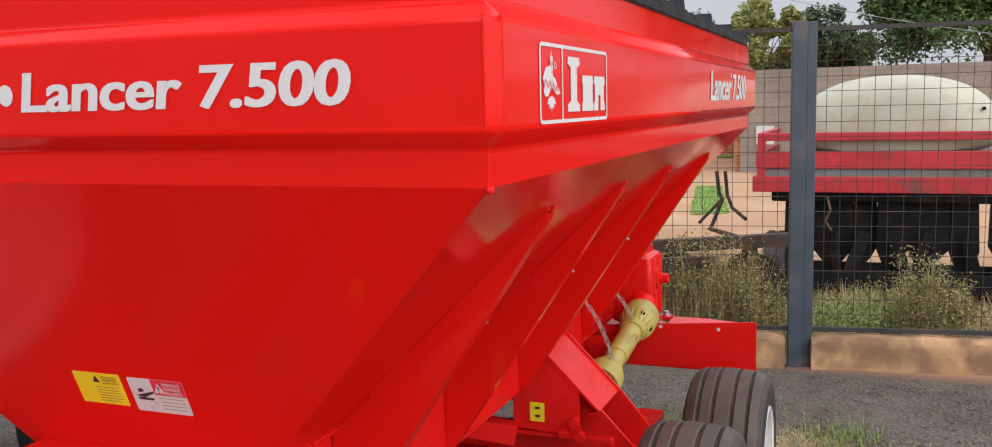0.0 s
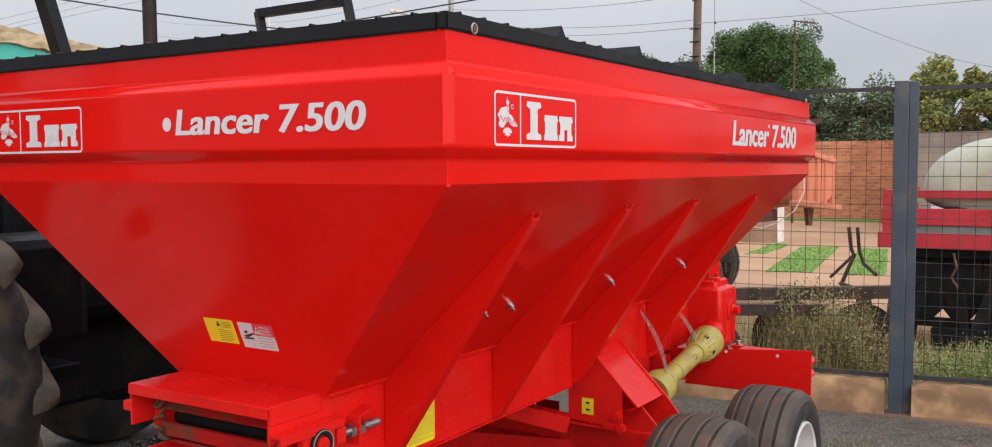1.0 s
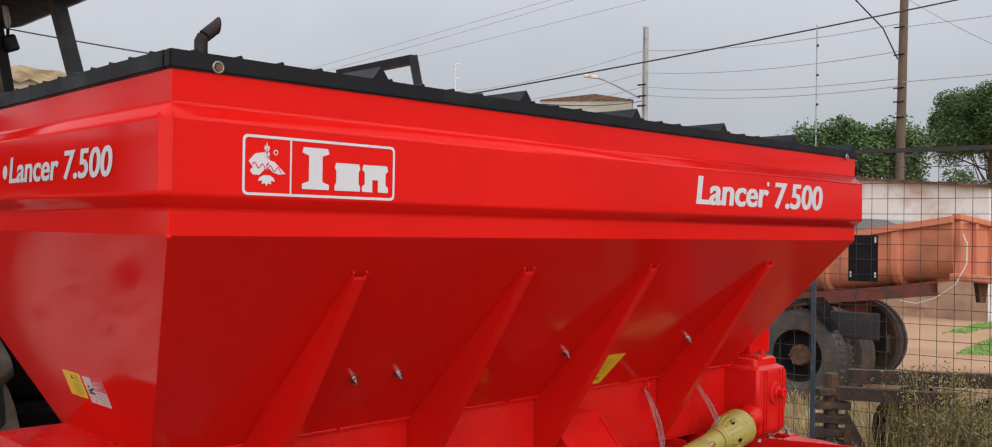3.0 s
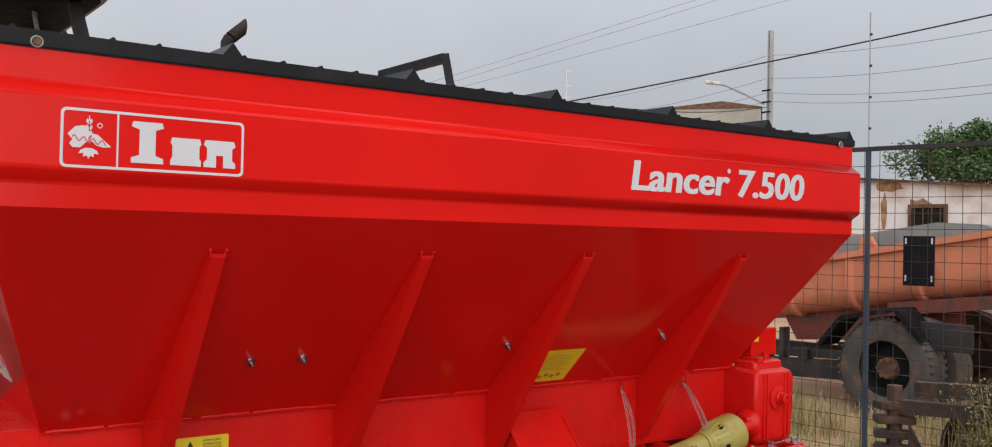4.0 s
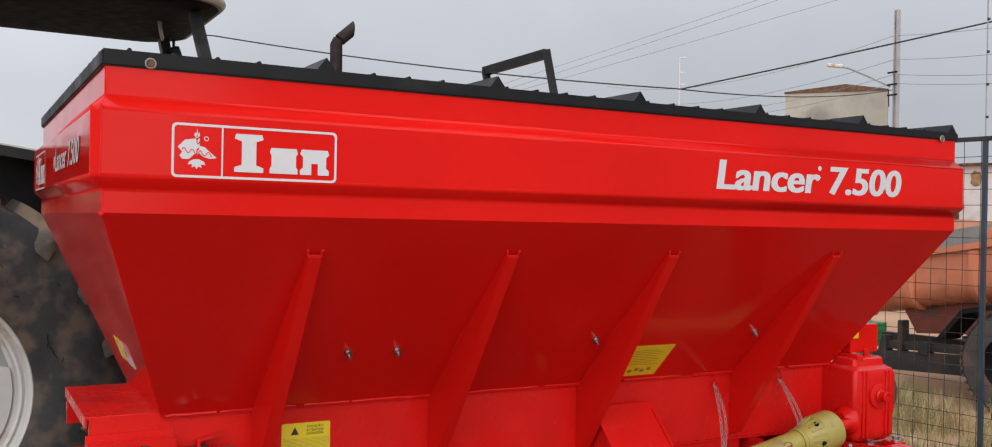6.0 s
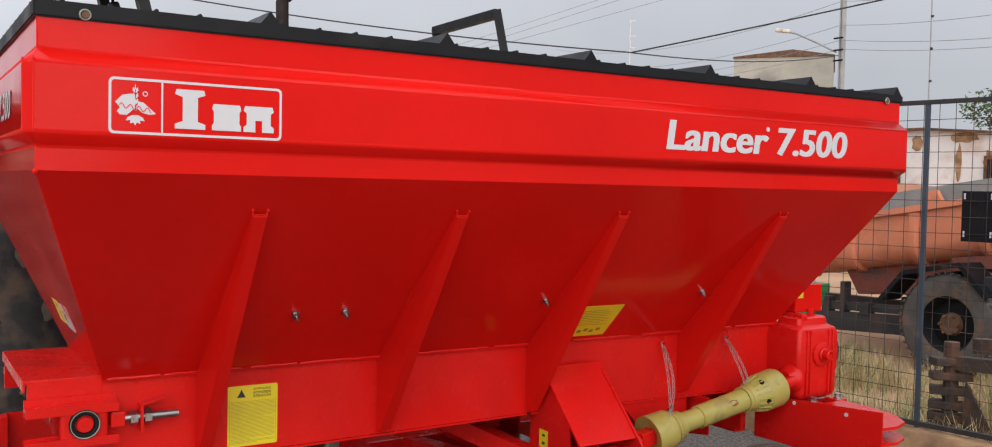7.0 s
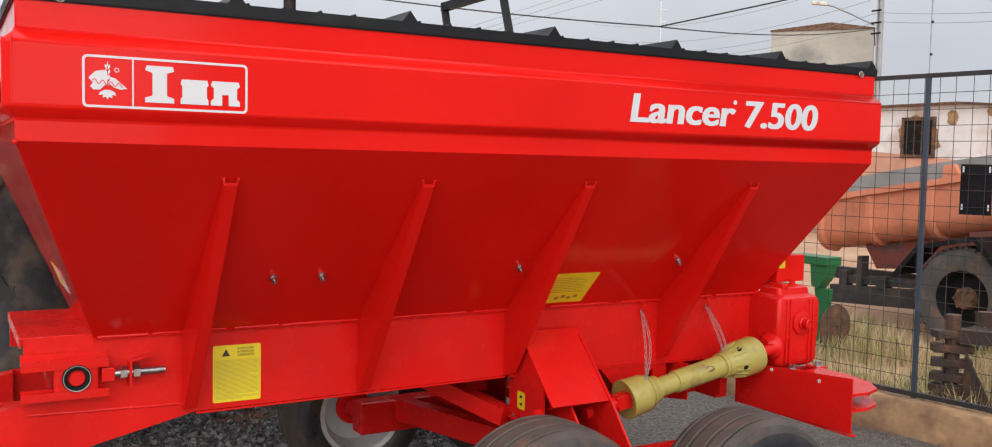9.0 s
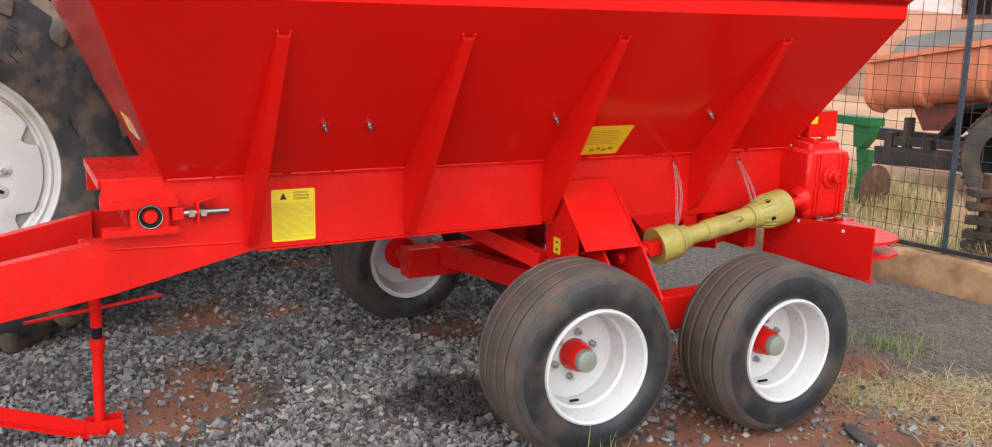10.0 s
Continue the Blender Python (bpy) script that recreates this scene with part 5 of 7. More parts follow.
def tractor():
    T = thing("tractor", (TX, 0.3, 0.0), "dusty open-station farm tractor with a cream-edged black canopy", "tractor")
    for s in (1, -1):
        xc, yc, zc = TX + s * 0.77, -0.445, 0.872
        bm = B()
        rod(bm, (TX + s * 0.2, yc, zc), (xc, yc, zc), 0.09, seg=16)
        w = part("rear_wheel", bm, DARK, T)
        bm = B()
        half = 0.285
        lathe(bm, [(-half + 0.03, 0.50), (-half - 0.005, 0.56), (-half - 0.015, 0.70), (-half + 0.015, 0.83), (-half + 0.06, 0.878), (0, 0.898), (half - 0.06, 0.878), (half - 0.015, 0.83), (half + 0.015, 0.70), (half + 0.005, 0.56), (half - 0.03, 0.50)], (xc, yc, zc), "x", 72)
        part("tyre", bm, TRACTOR_TYRE, w, "dusty cracked tractor tyre", True)
        rc = random.Random(5)
        for i in range(54 if s > 0 else 0):
            a, r = rc.uniform(0, 2 * math.pi), rc.uniform(0.58, 0.80)
            x = xc + s * (half + (0.0135 if r < 0.72 else 0.0135 - (r - 0.70) * 0.22))
            n, k = rc.randint(3, 6), rc.uniform(0.006, 0.013)
            turn = rc.uniform(-0.5, 0.5)
            pts = [(x, yc + (r + turn * k * i2 + rc.uniform(-0.003, 0.003)) * math.cos(a + k * i2 / r), zc + (r + turn * k * i2 + rc.uniform(-0.003, 0.003)) * math.sin(a + k * i2 / r)) for i2 in range(n)]
            bm = B()
            tube(bm, pts, rc.uniform(0.0014, 0.0028), 5)
            part("sidewall_crack", bm, DARK, w)
        # lugs: slanted bars from the middle to the shoulder
        for side in (1, -1):
            v = B()
            rows = []
            for u, adv, r_in, r_out, wid in ((0.0, 0.0, 0.80, 0.877, 0.055), (0.06, -0.05, 0.80, 0.877, 0.052), (0.12, -0.11, 0.80, 0.873, 0.05), (0.20, -0.19, 0.77, 0.862, 0.052), (0.232, -0.218, 0.76, 0.850, 0.060), (0.246, -0.232, 0.745, 0.815, 0.060), (0.250, -0.240, 0.735, 0.775, 0.046)):
                rows.append([v.verts.new((side * u * 1.2, rr * math.cos(adv + k * wid / rr * 0.5), rr * math.sin(adv + k * wid / rr * 0.5))) for rr, k in ((r_in * 1.075, -1.35), (r_out * 1.075, -0.85), (r_out * 1.075, 0.85), (r_in * 1.075, 1.35))])
            for a, b in zip(rows, rows[1:]):
                for k in range(3):
                    v.faces.new((a[k], a[k + 1], b[k + 1], b[k]))
            v.faces.new(rows[0])
            v.faces.new(rows[-1])
            bmesh.ops.recalc_face_normals(v, faces=v.faces)
            bmesh.ops.bevel(v, geom=[e for e in v.edges if e.is_manifold and e.calc_face_angle() > 0.4], offset=0.010, segments=2, affect="EDGES", clamp_overlap=True)
            for f in v.faces:
                f.smooth = True
            me = bpy.data.meshes.new("lug")
            v.to_mesh(me)
            v.free()
            me.materials.append(LUG)
            for i in range(20):
                ob = new("lug", me)
                ob.parent = w
                ob.matrix_basis = Matrix.Translation((xc, yc, zc)) @ Matrix.Rotation(2 * math.pi * (i + (0.5 if side > 0 else 0)) / 20, 4, "X")
        bm = B()
        f = lambda pts: [(s * a, r) for a, r in pts]
        lathe(bm, f([(0.215, 0.508), (0.222, 0.496), (0.214, 0.482), (0.190, 0.476), (0.178, 0.468), (0.188, 0.456), (0.182, 0.444), (0.140, 0.434), (0.125, 0.410), (0.050, 0.408),
                     (-0.20, 0.45), (-0.215, 0.505)]), (xc, yc, zc), "x", 72)
        part("rim", bm, GREY_RIM, w, "worn grey-white steel rim", True)
        # dished disc, scalloped at its edge
        bm = B()
        edge, face = [], []
        for i in range(96):
            a = 2 * math.pi * i / 96
            near = min(abs((a - radians(22 + 60 * k) + math.pi) % (2 * math.pi) - math.pi) for k in range(6))
            edge.append((0.420 - (0.058 * math.sqrt(max(0.0, 1 - (near / 0.09) ** 2)) if near < 0.09 else 0.0), a))
        rings = [[bm.verts.new((xc + s * u, yc + (r if r else e) * math.cos(a), zc + (r if r else e) * math.sin(a))) for e, a in edge] for u, r in ((0.138, 0), (0.150, 0), (0.156, 0.330), (0.145, 0.24), (0.120, 0.20), (0.120, 0.05), (0.110, 0.05), (0.110, 0.20), (0.134, 0.33))]
        for p, q in zip(rings, rings[1:] + rings[:1]):
            for i in range(96):
                j = (i + 1) % 96
                bm.faces.new((p[i], p[j], q[j], q[i]))
        # Grey ring closing the scallops, coloured like the hollow's shade.
        nb = B()
        lathe(nb, f([(0.127, 0.33), (0.127, 0.419), (0.133, 0.419), (0.133, 0.33)]), (xc, yc, zc), "x", 48)
        part("disc_back", nb, HUB_GREY, w, "grey ring for the shaded hollow behind the disc")
        disc = part("wheel_disc", bm, GREY_RIM, w, "worn grey-white dished wheel disc", True)
        bm = B()
        lathe(bm, f([(0.10, 0.001), (0.10, 0.165), (0.138, 0.158), (0.142, 0.075), (0.132, 0.070), (0.128, 0.001)]), (xc, yc, zc), "x", 32, False)
        hb = part("hub", bm, GREY_RIM, w, "grey hub plate", True)
        bm = B()
        rod(bm, (xc + s * 0.12, yc, zc), (xc + s * 0.138, yc, zc), 0.068, seg=20)
        part("axle_end", bm, DARK, hb, "black axle end")
        for i in range(8):
            a = 2 * math.pi * i / 8 + 0.2
            p = Vector((xc + s * 0.138, yc + 0.115 * math.cos(a), zc + 0.115 * math.sin(a)))
            bm = B()
            rod(bm, p, p + Vector((s * 0.006, 0, 0)), 0.021, seg=14)
            rod(bm, p, p + Vector((s * 0.024, 0, 0)), 0.013, seg=6)
            part("wheel_nut", bm, GREY_RIM, w)
        for i in range(12):
            a = 2 * math.pi * i / 12 + (0.10 if i % 2 else -0.02)
            p = Vector((xc + s * 0.1445, yc + 0.243 * math.cos(a), zc + 0.243 * math.sin(a)))
            m4 = Matrix.Translation(p) @ Matrix.Rotation(a, 4, "X")
            bm = B()
            loft(bm, [[m4 @ Vector((s * u, y, z)) for y, z in rounded(-0.040 - e, -0.024 - e, 0.040 + e, 0.024 + e, 0.0235 + e, 5)] for u, e in ((0.0, 0.008), (0.010, 0.004), (0.012, 0.0))])
            boss = part("slot_boss", bm, GREY_RIM, disc, smooth=True)
            bm = B()
            if i % 2:
                # A black block, not an opening: the slot's shade is its colour.
                loft(bm, [[m4 @ Vector((s * u, y, z)) for y, z in rounded(-0.026, -0.009, 0.026, 0.009, 0.0088, 4)] for u in (0.004, 0.0135)])
                part("slot", bm, DARK, disc, "dark block for a shaded slot")
            else:
                rod(bm, m4 @ Vector((s * 0.012, 0.008, 0)), m4 @ Vector((s * 0.028, 0.008, 0)), 0.015, seg=6)
                part("slot_nut", bm, STEEL, disc)
        # mudguard: flat top with a folded lip, and a wall on the wheel's inner side
        top = lambda y: 1.987 - 0.143 * (y + 0.349)
        bm = B()
        prism(bm, [(-1.2, top(-1.2)), (0.50, top(0.50)), (0.62, 1.62), (0.605, 1.62), (0.49, top(0.49) - 0.012), (-1.2, top(-1.2) - 0.012)], "x", TX + s * 0.40, TX + s * 0.90)
        prism(bm, [(-1.2, top(-1.2) - 0.001), (0.50, top(0.50) - 0.001), (0.50, top(0.50) - 0.045), (-1.2, top(-1.2) - 0.045)], "x", TX + s * 0.888, TX + s * 0.903)
        prism(bm, [(-1.2, top(-1.2) - 0.006), (0.49, top(0.49) - 0.006), (0.60, 1.62), (0.60, 1.20), (-1.2, 1.20)], "x", TX + s * 0.40, TX + s * 0.408)
        guard = part("mudguard", bm, BLACK_PAINT, T, "black sheet-steel mudguard with a folded lip")
        bm = B()
        prism(bm, [(-1.2, top(-1.2) + 0.001), (0.50, top(0.50) + 0.001), (0.50, top(0.50) + 0.008), (-1.2, top(-1.2) + 0.008)], "x", TX + s * 0.875, TX + s * 0.901)
        part("edge_strip", bm, CANOPY_EDGE, guard, "dusty pale edge of the mudguard")
        bm = B()
        prism(bm, [(-0.46, top(-0.46) + 0.001), (-0.46, 2.09), (-0.44, 2.125), (-0.40, 2.138), (-0.355, 2.132), (-0.325, 2.11), (-0.295, 2.065), (-0.24, top(-0.24) + 0.001)], "x", TX + s * 0.60, TX + s * 0.72)
        bmesh.ops.bevel(bm, geom=list(bm.edges), offset=0.012, segments=2, affect="EDGES")
        part("lever_console", bm, BLACK_PAINT, guard, "rounded black lever console")
    for s in (1, -1):
        xc, yc, zc = TX + s * 0.75, 1.95, 0.60
        bm = B()
        lathe(bm, [(-0.14, 0.32), (-0.17, 0.42), (-0.13, 0.56), (0, 0.59), (0.13, 0.56), (0.17, 0.42), (0.14, 0.32)], (xc, yc, zc), "x", 48)
        fw = part("front_wheel", bm, RUBBER_OLD, T, smooth=True)
        bm = B()
        lathe(bm, [(0.12 * s, 0.34), (0.10 * s, 0.31), (0.02 * s, 0.29), (0.03 * s, 0.05), (-0.1 * s, 0.05), (-0.12 * s, 0.34)], (xc, yc, zc), "x", 40)
        part("rim", bm, DARK, fw, smooth=True)
    bm = B()
    box(bm, TX - 0.25, TX + 0.25, -0.75, 0.55, 0.55, 1.15, 0.04)
    part("transmission", bm, DARK, T, "black greasy tractor body")
    bm = B()
    box(bm, TX - 0.24, TX + 0.24, 0.56, 2.3, 0.55, 0.95, 0.03)
    part("engine_block", bm, DARK, T)
    bm = B()
    box(bm, TX - 0.5, TX + 0.5, 1.88, 2.02, 0.5, 0.54, 0.02)
    part("front_axle", bm, DARK, T)
    bm = B()
    box(bm, TX - 0.33, TX + 0.33, 0.85, 2.75, 0.95, 1.58, 0.08)
    part("bonnet", bm, BLACK_PAINT, T)
    bm = B()
    box(bm, TX - 0.60, TX + 0.62, -0.2, 0.85, 0.78, 0.84, 0.01)
    box(bm, TX - 0.3, TX + 0.3, 0.7, 0.9, 0.84, 1.65, 0.03)
    part("platform", bm, BLACK_PAINT, T)
    bm = B()
    box(bm, TX - 0.25, TX + 0.25, -0.45, 0.02, 1.15, 1.27, 0.04)
    box(bm, TX - 0.25, TX + 0.25, -0.55, -0.43, 1.2, 1.65, 0.04)
    part("seat", bm, BLACK_PAINT, T)
    # fuel tank beside the platform with a pale sticker
    bm = B()
    box(bm, TX + 0.40, TX + 0.78, 0.35, 0.80, 0.95, 1.42, 0.05)
    ft = part("side_tank", bm, BLACK_PAINT, T)
    bm = B()
    decal(bm, (TX + 0.46, 0.349, 1.30), (1, 0, 0), (0, 0, 1), rounded(0, 0, 0.16, 0.10, 0.005))
    pl = part("sticker", bm, WHITE_VINYL, ft, "small white sticker")
    bm = B()
    for z, x1 in ((0.02, 0.10), (0.045, 0.14), (0.065, 0.12)):
        decal(bm, (TX + 0.46, 0.3475, 1.30), (1, 0, 0), (0, 0, 1), [(0.02, z), (x1, z), (x1, z + 0.008), (0.02, z + 0.008)])
    part("print_lines", bm, BLACK_PRINT, pl)
    # exhaust
    bm = B()
    r = 0.038
    low, knee, d = Vector((-3.25, 1.785, 1.52)), Vector((-3.235, 1.765, 2.745)), Vector((0, 0.74, 0.67)).normalized()
    a1 = (knee - low).normalized()
    mid = (a1 + d).normalized()

    def stack_ring(c, ax, tip=None):
        sx = Vector((0, 1, 0)).cross(ax).normalized() if abs(ax.y) < 0.5 else Vector((1, 0, 0))
        ux = ax.cross(sx).normalized()
        if ux.z < 0:
            sx, ux = -sx, -ux
        pts = [c + sx * (r * math.cos(k * math.pi / 8)) + ux * (r * math.sin(k * math.pi / 8)) for k in range(16)]
        return [p + d * ((tip - p.y) / d.y) for p in pts] if tip else pts

    elbow = stack_ring(knee + d * 0.03, d)
    mouth = stack_ring(knee + d * 0.03, d, 1.868)
    tube(bm, [low, knee - a1 * 0.01, knee + d * 0.02], r, 16)
    loft(bm, [elbow, mouth])
    ex = part("exhaust_pipe", bm, EXHAUST, T, "rusty brown exhaust stack", True)
    # Dark cap over the pipe end; the unlit inside is painted on it.
    bm = B()
    loft(bm, [[Vector(p) + Vector((0, e, 0)) for p in mouth] for e in (0.0005, 0.003)])
    part("pipe_mouth", bm, DARK, ex, "dark cap for the shade inside the pipe")
    # canopy
    zc, y0, y1, xa, xb = 2.80, -1.35, 1.0, -4.08, -2.62
    def roof(rows, name, material, label):
        bm = B()
        loft(bm, [[(x, y, z) for x, y in rounded(xa - o, y0 - o, xb + o, y1 + o, 0.30 + o, 8)] for o, z in rows])
        return part(name, bm, material, T, label, True)
    roof([(-0.030, zc - 0.030), (-0.010, zc - 0.027), (0.004, zc - 0.012), (0.007, zc + 0.005), (0.0, zc + 0.022), (-0.018, zc + 0.032), (-0.05, zc + 0.036)], "canopy_edge", CANOPY_EDGE, "cream rounded canopy rim")
    roof([(-0.030, zc + 0.034), (-0.026, zc + 0.052), (-0.05, zc + 0.070), (-0.16, zc + 0.092)], "canopy_top", BLACK_PAINT, "black canopy top")
    roof([(-0.22, zc - 0.050), (-0.10, zc - 0.046), (-0.030, zc - 0.031)], "canopy_lining", DARK, "black canopy underside")
    for sx in (1, -1):
        for yy, lean in ((0.84, 0.26), (-1.05, -0.05)):
            bm = B()
            px_ = -3.33 + sx * 0.44
            bar(bm, (px_ + sx * 0.14, yy + lean, 1.6), (px_, yy, zc - 0.05), 0.055, 0.075, (1, 0, 0))
            part("canopy_post", bm, BLACK_PAINT, T)
    # a pale round lamp seen edge on, and a black square one, under the canopy
    p, n = Vector((-3.24, 0.73, 2.70)), Vector((-0.2, -0.95, -0.2)).normalized()
    bm = B()
    lathe(bm, [(-0.012, 0.001), (-0.012, 0.036), (-0.004, 0.050), (0.004, 0.052), (0.008, 0.046), (0.010, 0.001)], (0, 0, 0), "x", 24)
    turn_ = Vector((1, 0, 0)).rotation_difference(n).to_matrix().to_4x4()
    bm.transform(Matrix.Translation(p) @ turn_ @ Matrix.Diagonal((1.0, 1.0, 1.15, 1.0)))
    rod(bm, p, (p.x, p.y, zc - 0.05), 0.008, seg=8)
    part("work_lamp", bm, CANOPY_EDGE, T, "pale round work lamp", True)
    p = Vector((-3.76, 0.90, 2.655))
    bm = B()
    box(bm, -0.055, 0.055, -0.035, 0.035, -0.045, 0.045, 0.014)
    bm.transform(Matrix.Translation(p) @ Matrix.Rotation(0.35, 4, "X") @ Matrix.Rotation(0.2, 4, "Z"))
    lamp = part("work_lamp", bm, BLACK_PAINT, T, "black square work lamp")
    bm = B()
    rod(bm, p, (p.x, p.y, zc - 0.05), 0.009, seg=8)
    part("lamp_bracket", bm, BLACK_PAINT, lamp)
    bm = B()
    tube(bm, [p + Vector(q) for q in ((-0.05, -0.04, 0.16), (-0.05, -0.07, 0.08), (-0.05, -0.06, 0.02), (-0.05, -0.02, 0.0))], 0.004, 6)
    part("lamp_cable", bm, DARK, lamp, "loose lamp cable", True)
    # guard bar over the bonnet
    bm = B()
    bar(bm, (-3.82, 3.13, 2.775), (-3.03, 3.17, 2.795), 0.05, 0.06)
    bar(bm, (-3.04, 3.17, 2.82), (-2.88, 3.40, 1.4), 0.055, 0.055)
    bar(bm, (-3.81, 3.13, 2.79), (-3.72, 3.33, 1.4), 0.055, 0.055)
    bar(bm, (-3.72, 3.33, 1.42), (-2.88, 3.40, 1.42), 0.05, 0.05)
    bar(bm, (TX - 0.2, 2.6, 1.4), (TX - 0.2, 3.36, 1.42), 0.05, 0.05)
    bar(bm, (TX + 0.2, 2.6, 1.4), (TX + 0.2, 3.38, 1.42), 0.05, 0.05)
    part("guard_frame", bm, BLACK_PAINT, T, "black square-tube guard frame")


tractor()


# ---- fence on its low wall ----
def on_fence(s, z, d=0.0):
    return FPOS + FDIR * s + FNOR * d + Vector((0, 0, z))


FROT = Matrix.Rotation(math.atan2(FDIR.y, FDIR.x), 4, "Z")


def fence():
    F = thing("mesh_fence", tuple(FPOS), "steel fence of welded wire mesh in dark blue frames", "fence")
    # thick double post
    bm = B()
    m = Matrix.Translation(FPOS) @ FROT
    box(bm, -0.075, 0.02, -0.04, 0.04, -0.10, 2.28, 0.004, m)
    box(bm, 0.021, 0.085, -0.02, 0.03, -0.10, 2.275, 0.004, m)
    part("post", bm, POST_BLUE, F, "thick blue-grey steel post")
    for s in (-4.1, -2.72, -1.32, 1.45, 2.9, 4.3):
        bm = B()
        bar(bm, on_fence(s, 0.17), on_fence(s, 2.24), 0.026, 0.026, tuple(FDIR))
        part("post", bm, POST_BLUE, F)
        if s == -1.32:
            bm = B()
            rod(bm, on_fence(s, 2.24), on_fence(s, 3.1), 0.0042, seg=8)
            w = part("wire_stay", bm, CONC_POLE, F, "thin steel stay with insulators")
            for k in range(4):
                bm = B()
                lathe(bm, [(-0.008, 0.004), (-0.005, 0.009), (0.005, 0.009), (0.008, 0.004)], on_fence(s + 0.006, 2.36 + 0.2 * k), "z", 10)
                part("insulator", bm, RAIL_DARK, w)
    for a, b in ((-5.5, -0.075), (0.085, 5.6)):
        for z, h in ((2.228, 0.027), (0.215, 0.03)):
            bm = B()
            bar(bm, on_fence(a, z), on_fence(b, z), 0.03, h)
            part("rail", bm, RAIL_DARK, F)
    rnd = random.Random(11)
    n = int(11.0 / 0.10)
    v = B()
    rod(v, (0, 0, 0.22), (0, 0, 2.22), 0.0021, seg=5)
    vm = bpy.data.meshes.new("upright_wire")
    v.to_mesh(vm)
    v.free()
    vm.materials.append(WIRE)
    for i in range(n):
        s = -5.45 + i * 0.10
        if -0.09 < s < 0.10:
            continue
        ob = new("upright_wire", vm)
        ob.parent = F
        ob.location = FDIR * s + FNOR * 0.006
        ob.rotation_euler = (rnd.uniform(-0.002, 0.002), rnd.uniform(-0.002, 0.002), 0)
    hzs = [0.22 + 0.10 * k for k in range(1, 20)]
    for a, b in ((-5.5, -0.075), (0.085, 5.6)):
        for z in hzs:
            bm = B()
            pts = [on_fence(a + (b - a) * i / 8, z + rnd.uniform(-0.003, 0.003), rnd.uniform(-0.003, 0.003)) for i in range(9)]
            tube(bm, pts, 0.0021, 5)
            part("cross_wire", bm, WIRE, F)
    # low wall, broken at the thick post
    for name, a, b in (("low_wall", -6.0, -0.10), ("low_wall", 0.075, 6.0)):
        bm = B()
        nn = 130
        rows = []
        for i in range(nn + 1):
            s = a + (b - a) * i / nn
            j = lambda: rnd.uniform(-0.005, 0.005) + 0.010 * noise.noise(Vector((s * 6.0, rnd.random() * 0.3, 7.0)))
            e = 0.02 if i in (0, nn) else 0.0
            rows.append([bm.verts.new(on_fence(s, z + j() - e * (z > 0), d + j())) for d, z in ((-0.085, -0.25), (-0.087, -0.02), (-0.084, 0.05), (-0.086, 0.105), (-0.082, 0.150), (-0.066, 0.178), (0.0, 0.188), (0.07, 0.178), (0.085, 0.13), (0.085, -0.25))])
        for p, q in zip(rows, rows[1:]):
            for k in range(9):
                bm.faces.new((p[k], p[k + 1], q[k + 1], q[k]))
        bm.faces.new(rows[0])
        bm.faces.new(rows[-1])
        tagged(part(name, bm, LOW_WALL, None, smooth=True), "low rough plastered kerb wall under the fence", "wall", kind="structure")
    # black plate tied to the mesh
    bm = B()
    m = Matrix.Translation(on_fence(-1.005, 1.527, 0.014)) @ FROT
    box(bm, -0.094, 0.094, -0.003, 0.003, -0.153, 0.153, 0.0, m)
    box(bm, -0.003, 0.003, -0.006, -0.003, -0.153, 0.153, 0.0, m)
    pl = tagged(part("fence_plate", bm, BLACK_PAINT), "blank black plate tied to the wire mesh", "plate")
    for a in (-0.078, 0.078):
        for z in (-0.107, 0.122):
            bm = B()
            box(bm, a - 0.005, a + 0.005, -0.0055, -0.0032, z - 0.018, z + 0.018, 0.0, m)
            ob = part("tie_slot", bm, WHITE_VINYL, None, "pale tie slot")
            ob.parent = pl


fence()


# ---- machines behind the fence ----
def lug_wheel(T, name, c, r, w, rim_r, material=RUBBER_OLD, rim=RUSTY, axis="x", seg=40):
    bm = B()
    lathe(bm, [(-w * 0.42, rim_r), (-w * 0.52, r * 0.78), (-w * 0.48, r * 0.93), (-w * 0.35, r), (-w * 0.12, r), (-w * 0.10, r * 0.97), (w * 0.10, r * 0.97), (w * 0.12, r), (w * 0.35, r), (w * 0.48, r * 0.93), (w * 0.52, r * 0.78), (w * 0.42, rim_r)], c, axis, seg)
    ob = part(name, bm, material, T, smooth=True)
    bm = B()
    lathe(bm, [(w * 0.40, rim_r), (w * 0.36, rim_r * 0.93), (w * 0.05, rim_r * 0.86), (w * 0.02, rim_r * 0.3), (w * 0.18, rim_r * 0.28), (w * 0.18, 0.01), (-w * 0.18, 0.01), (-w * 0.02, rim_r * 0.8), (-w * 0.40, rim_r)], c, axis, seg)
    part("rim", bm, rim, ob, smooth=True)
    return ob


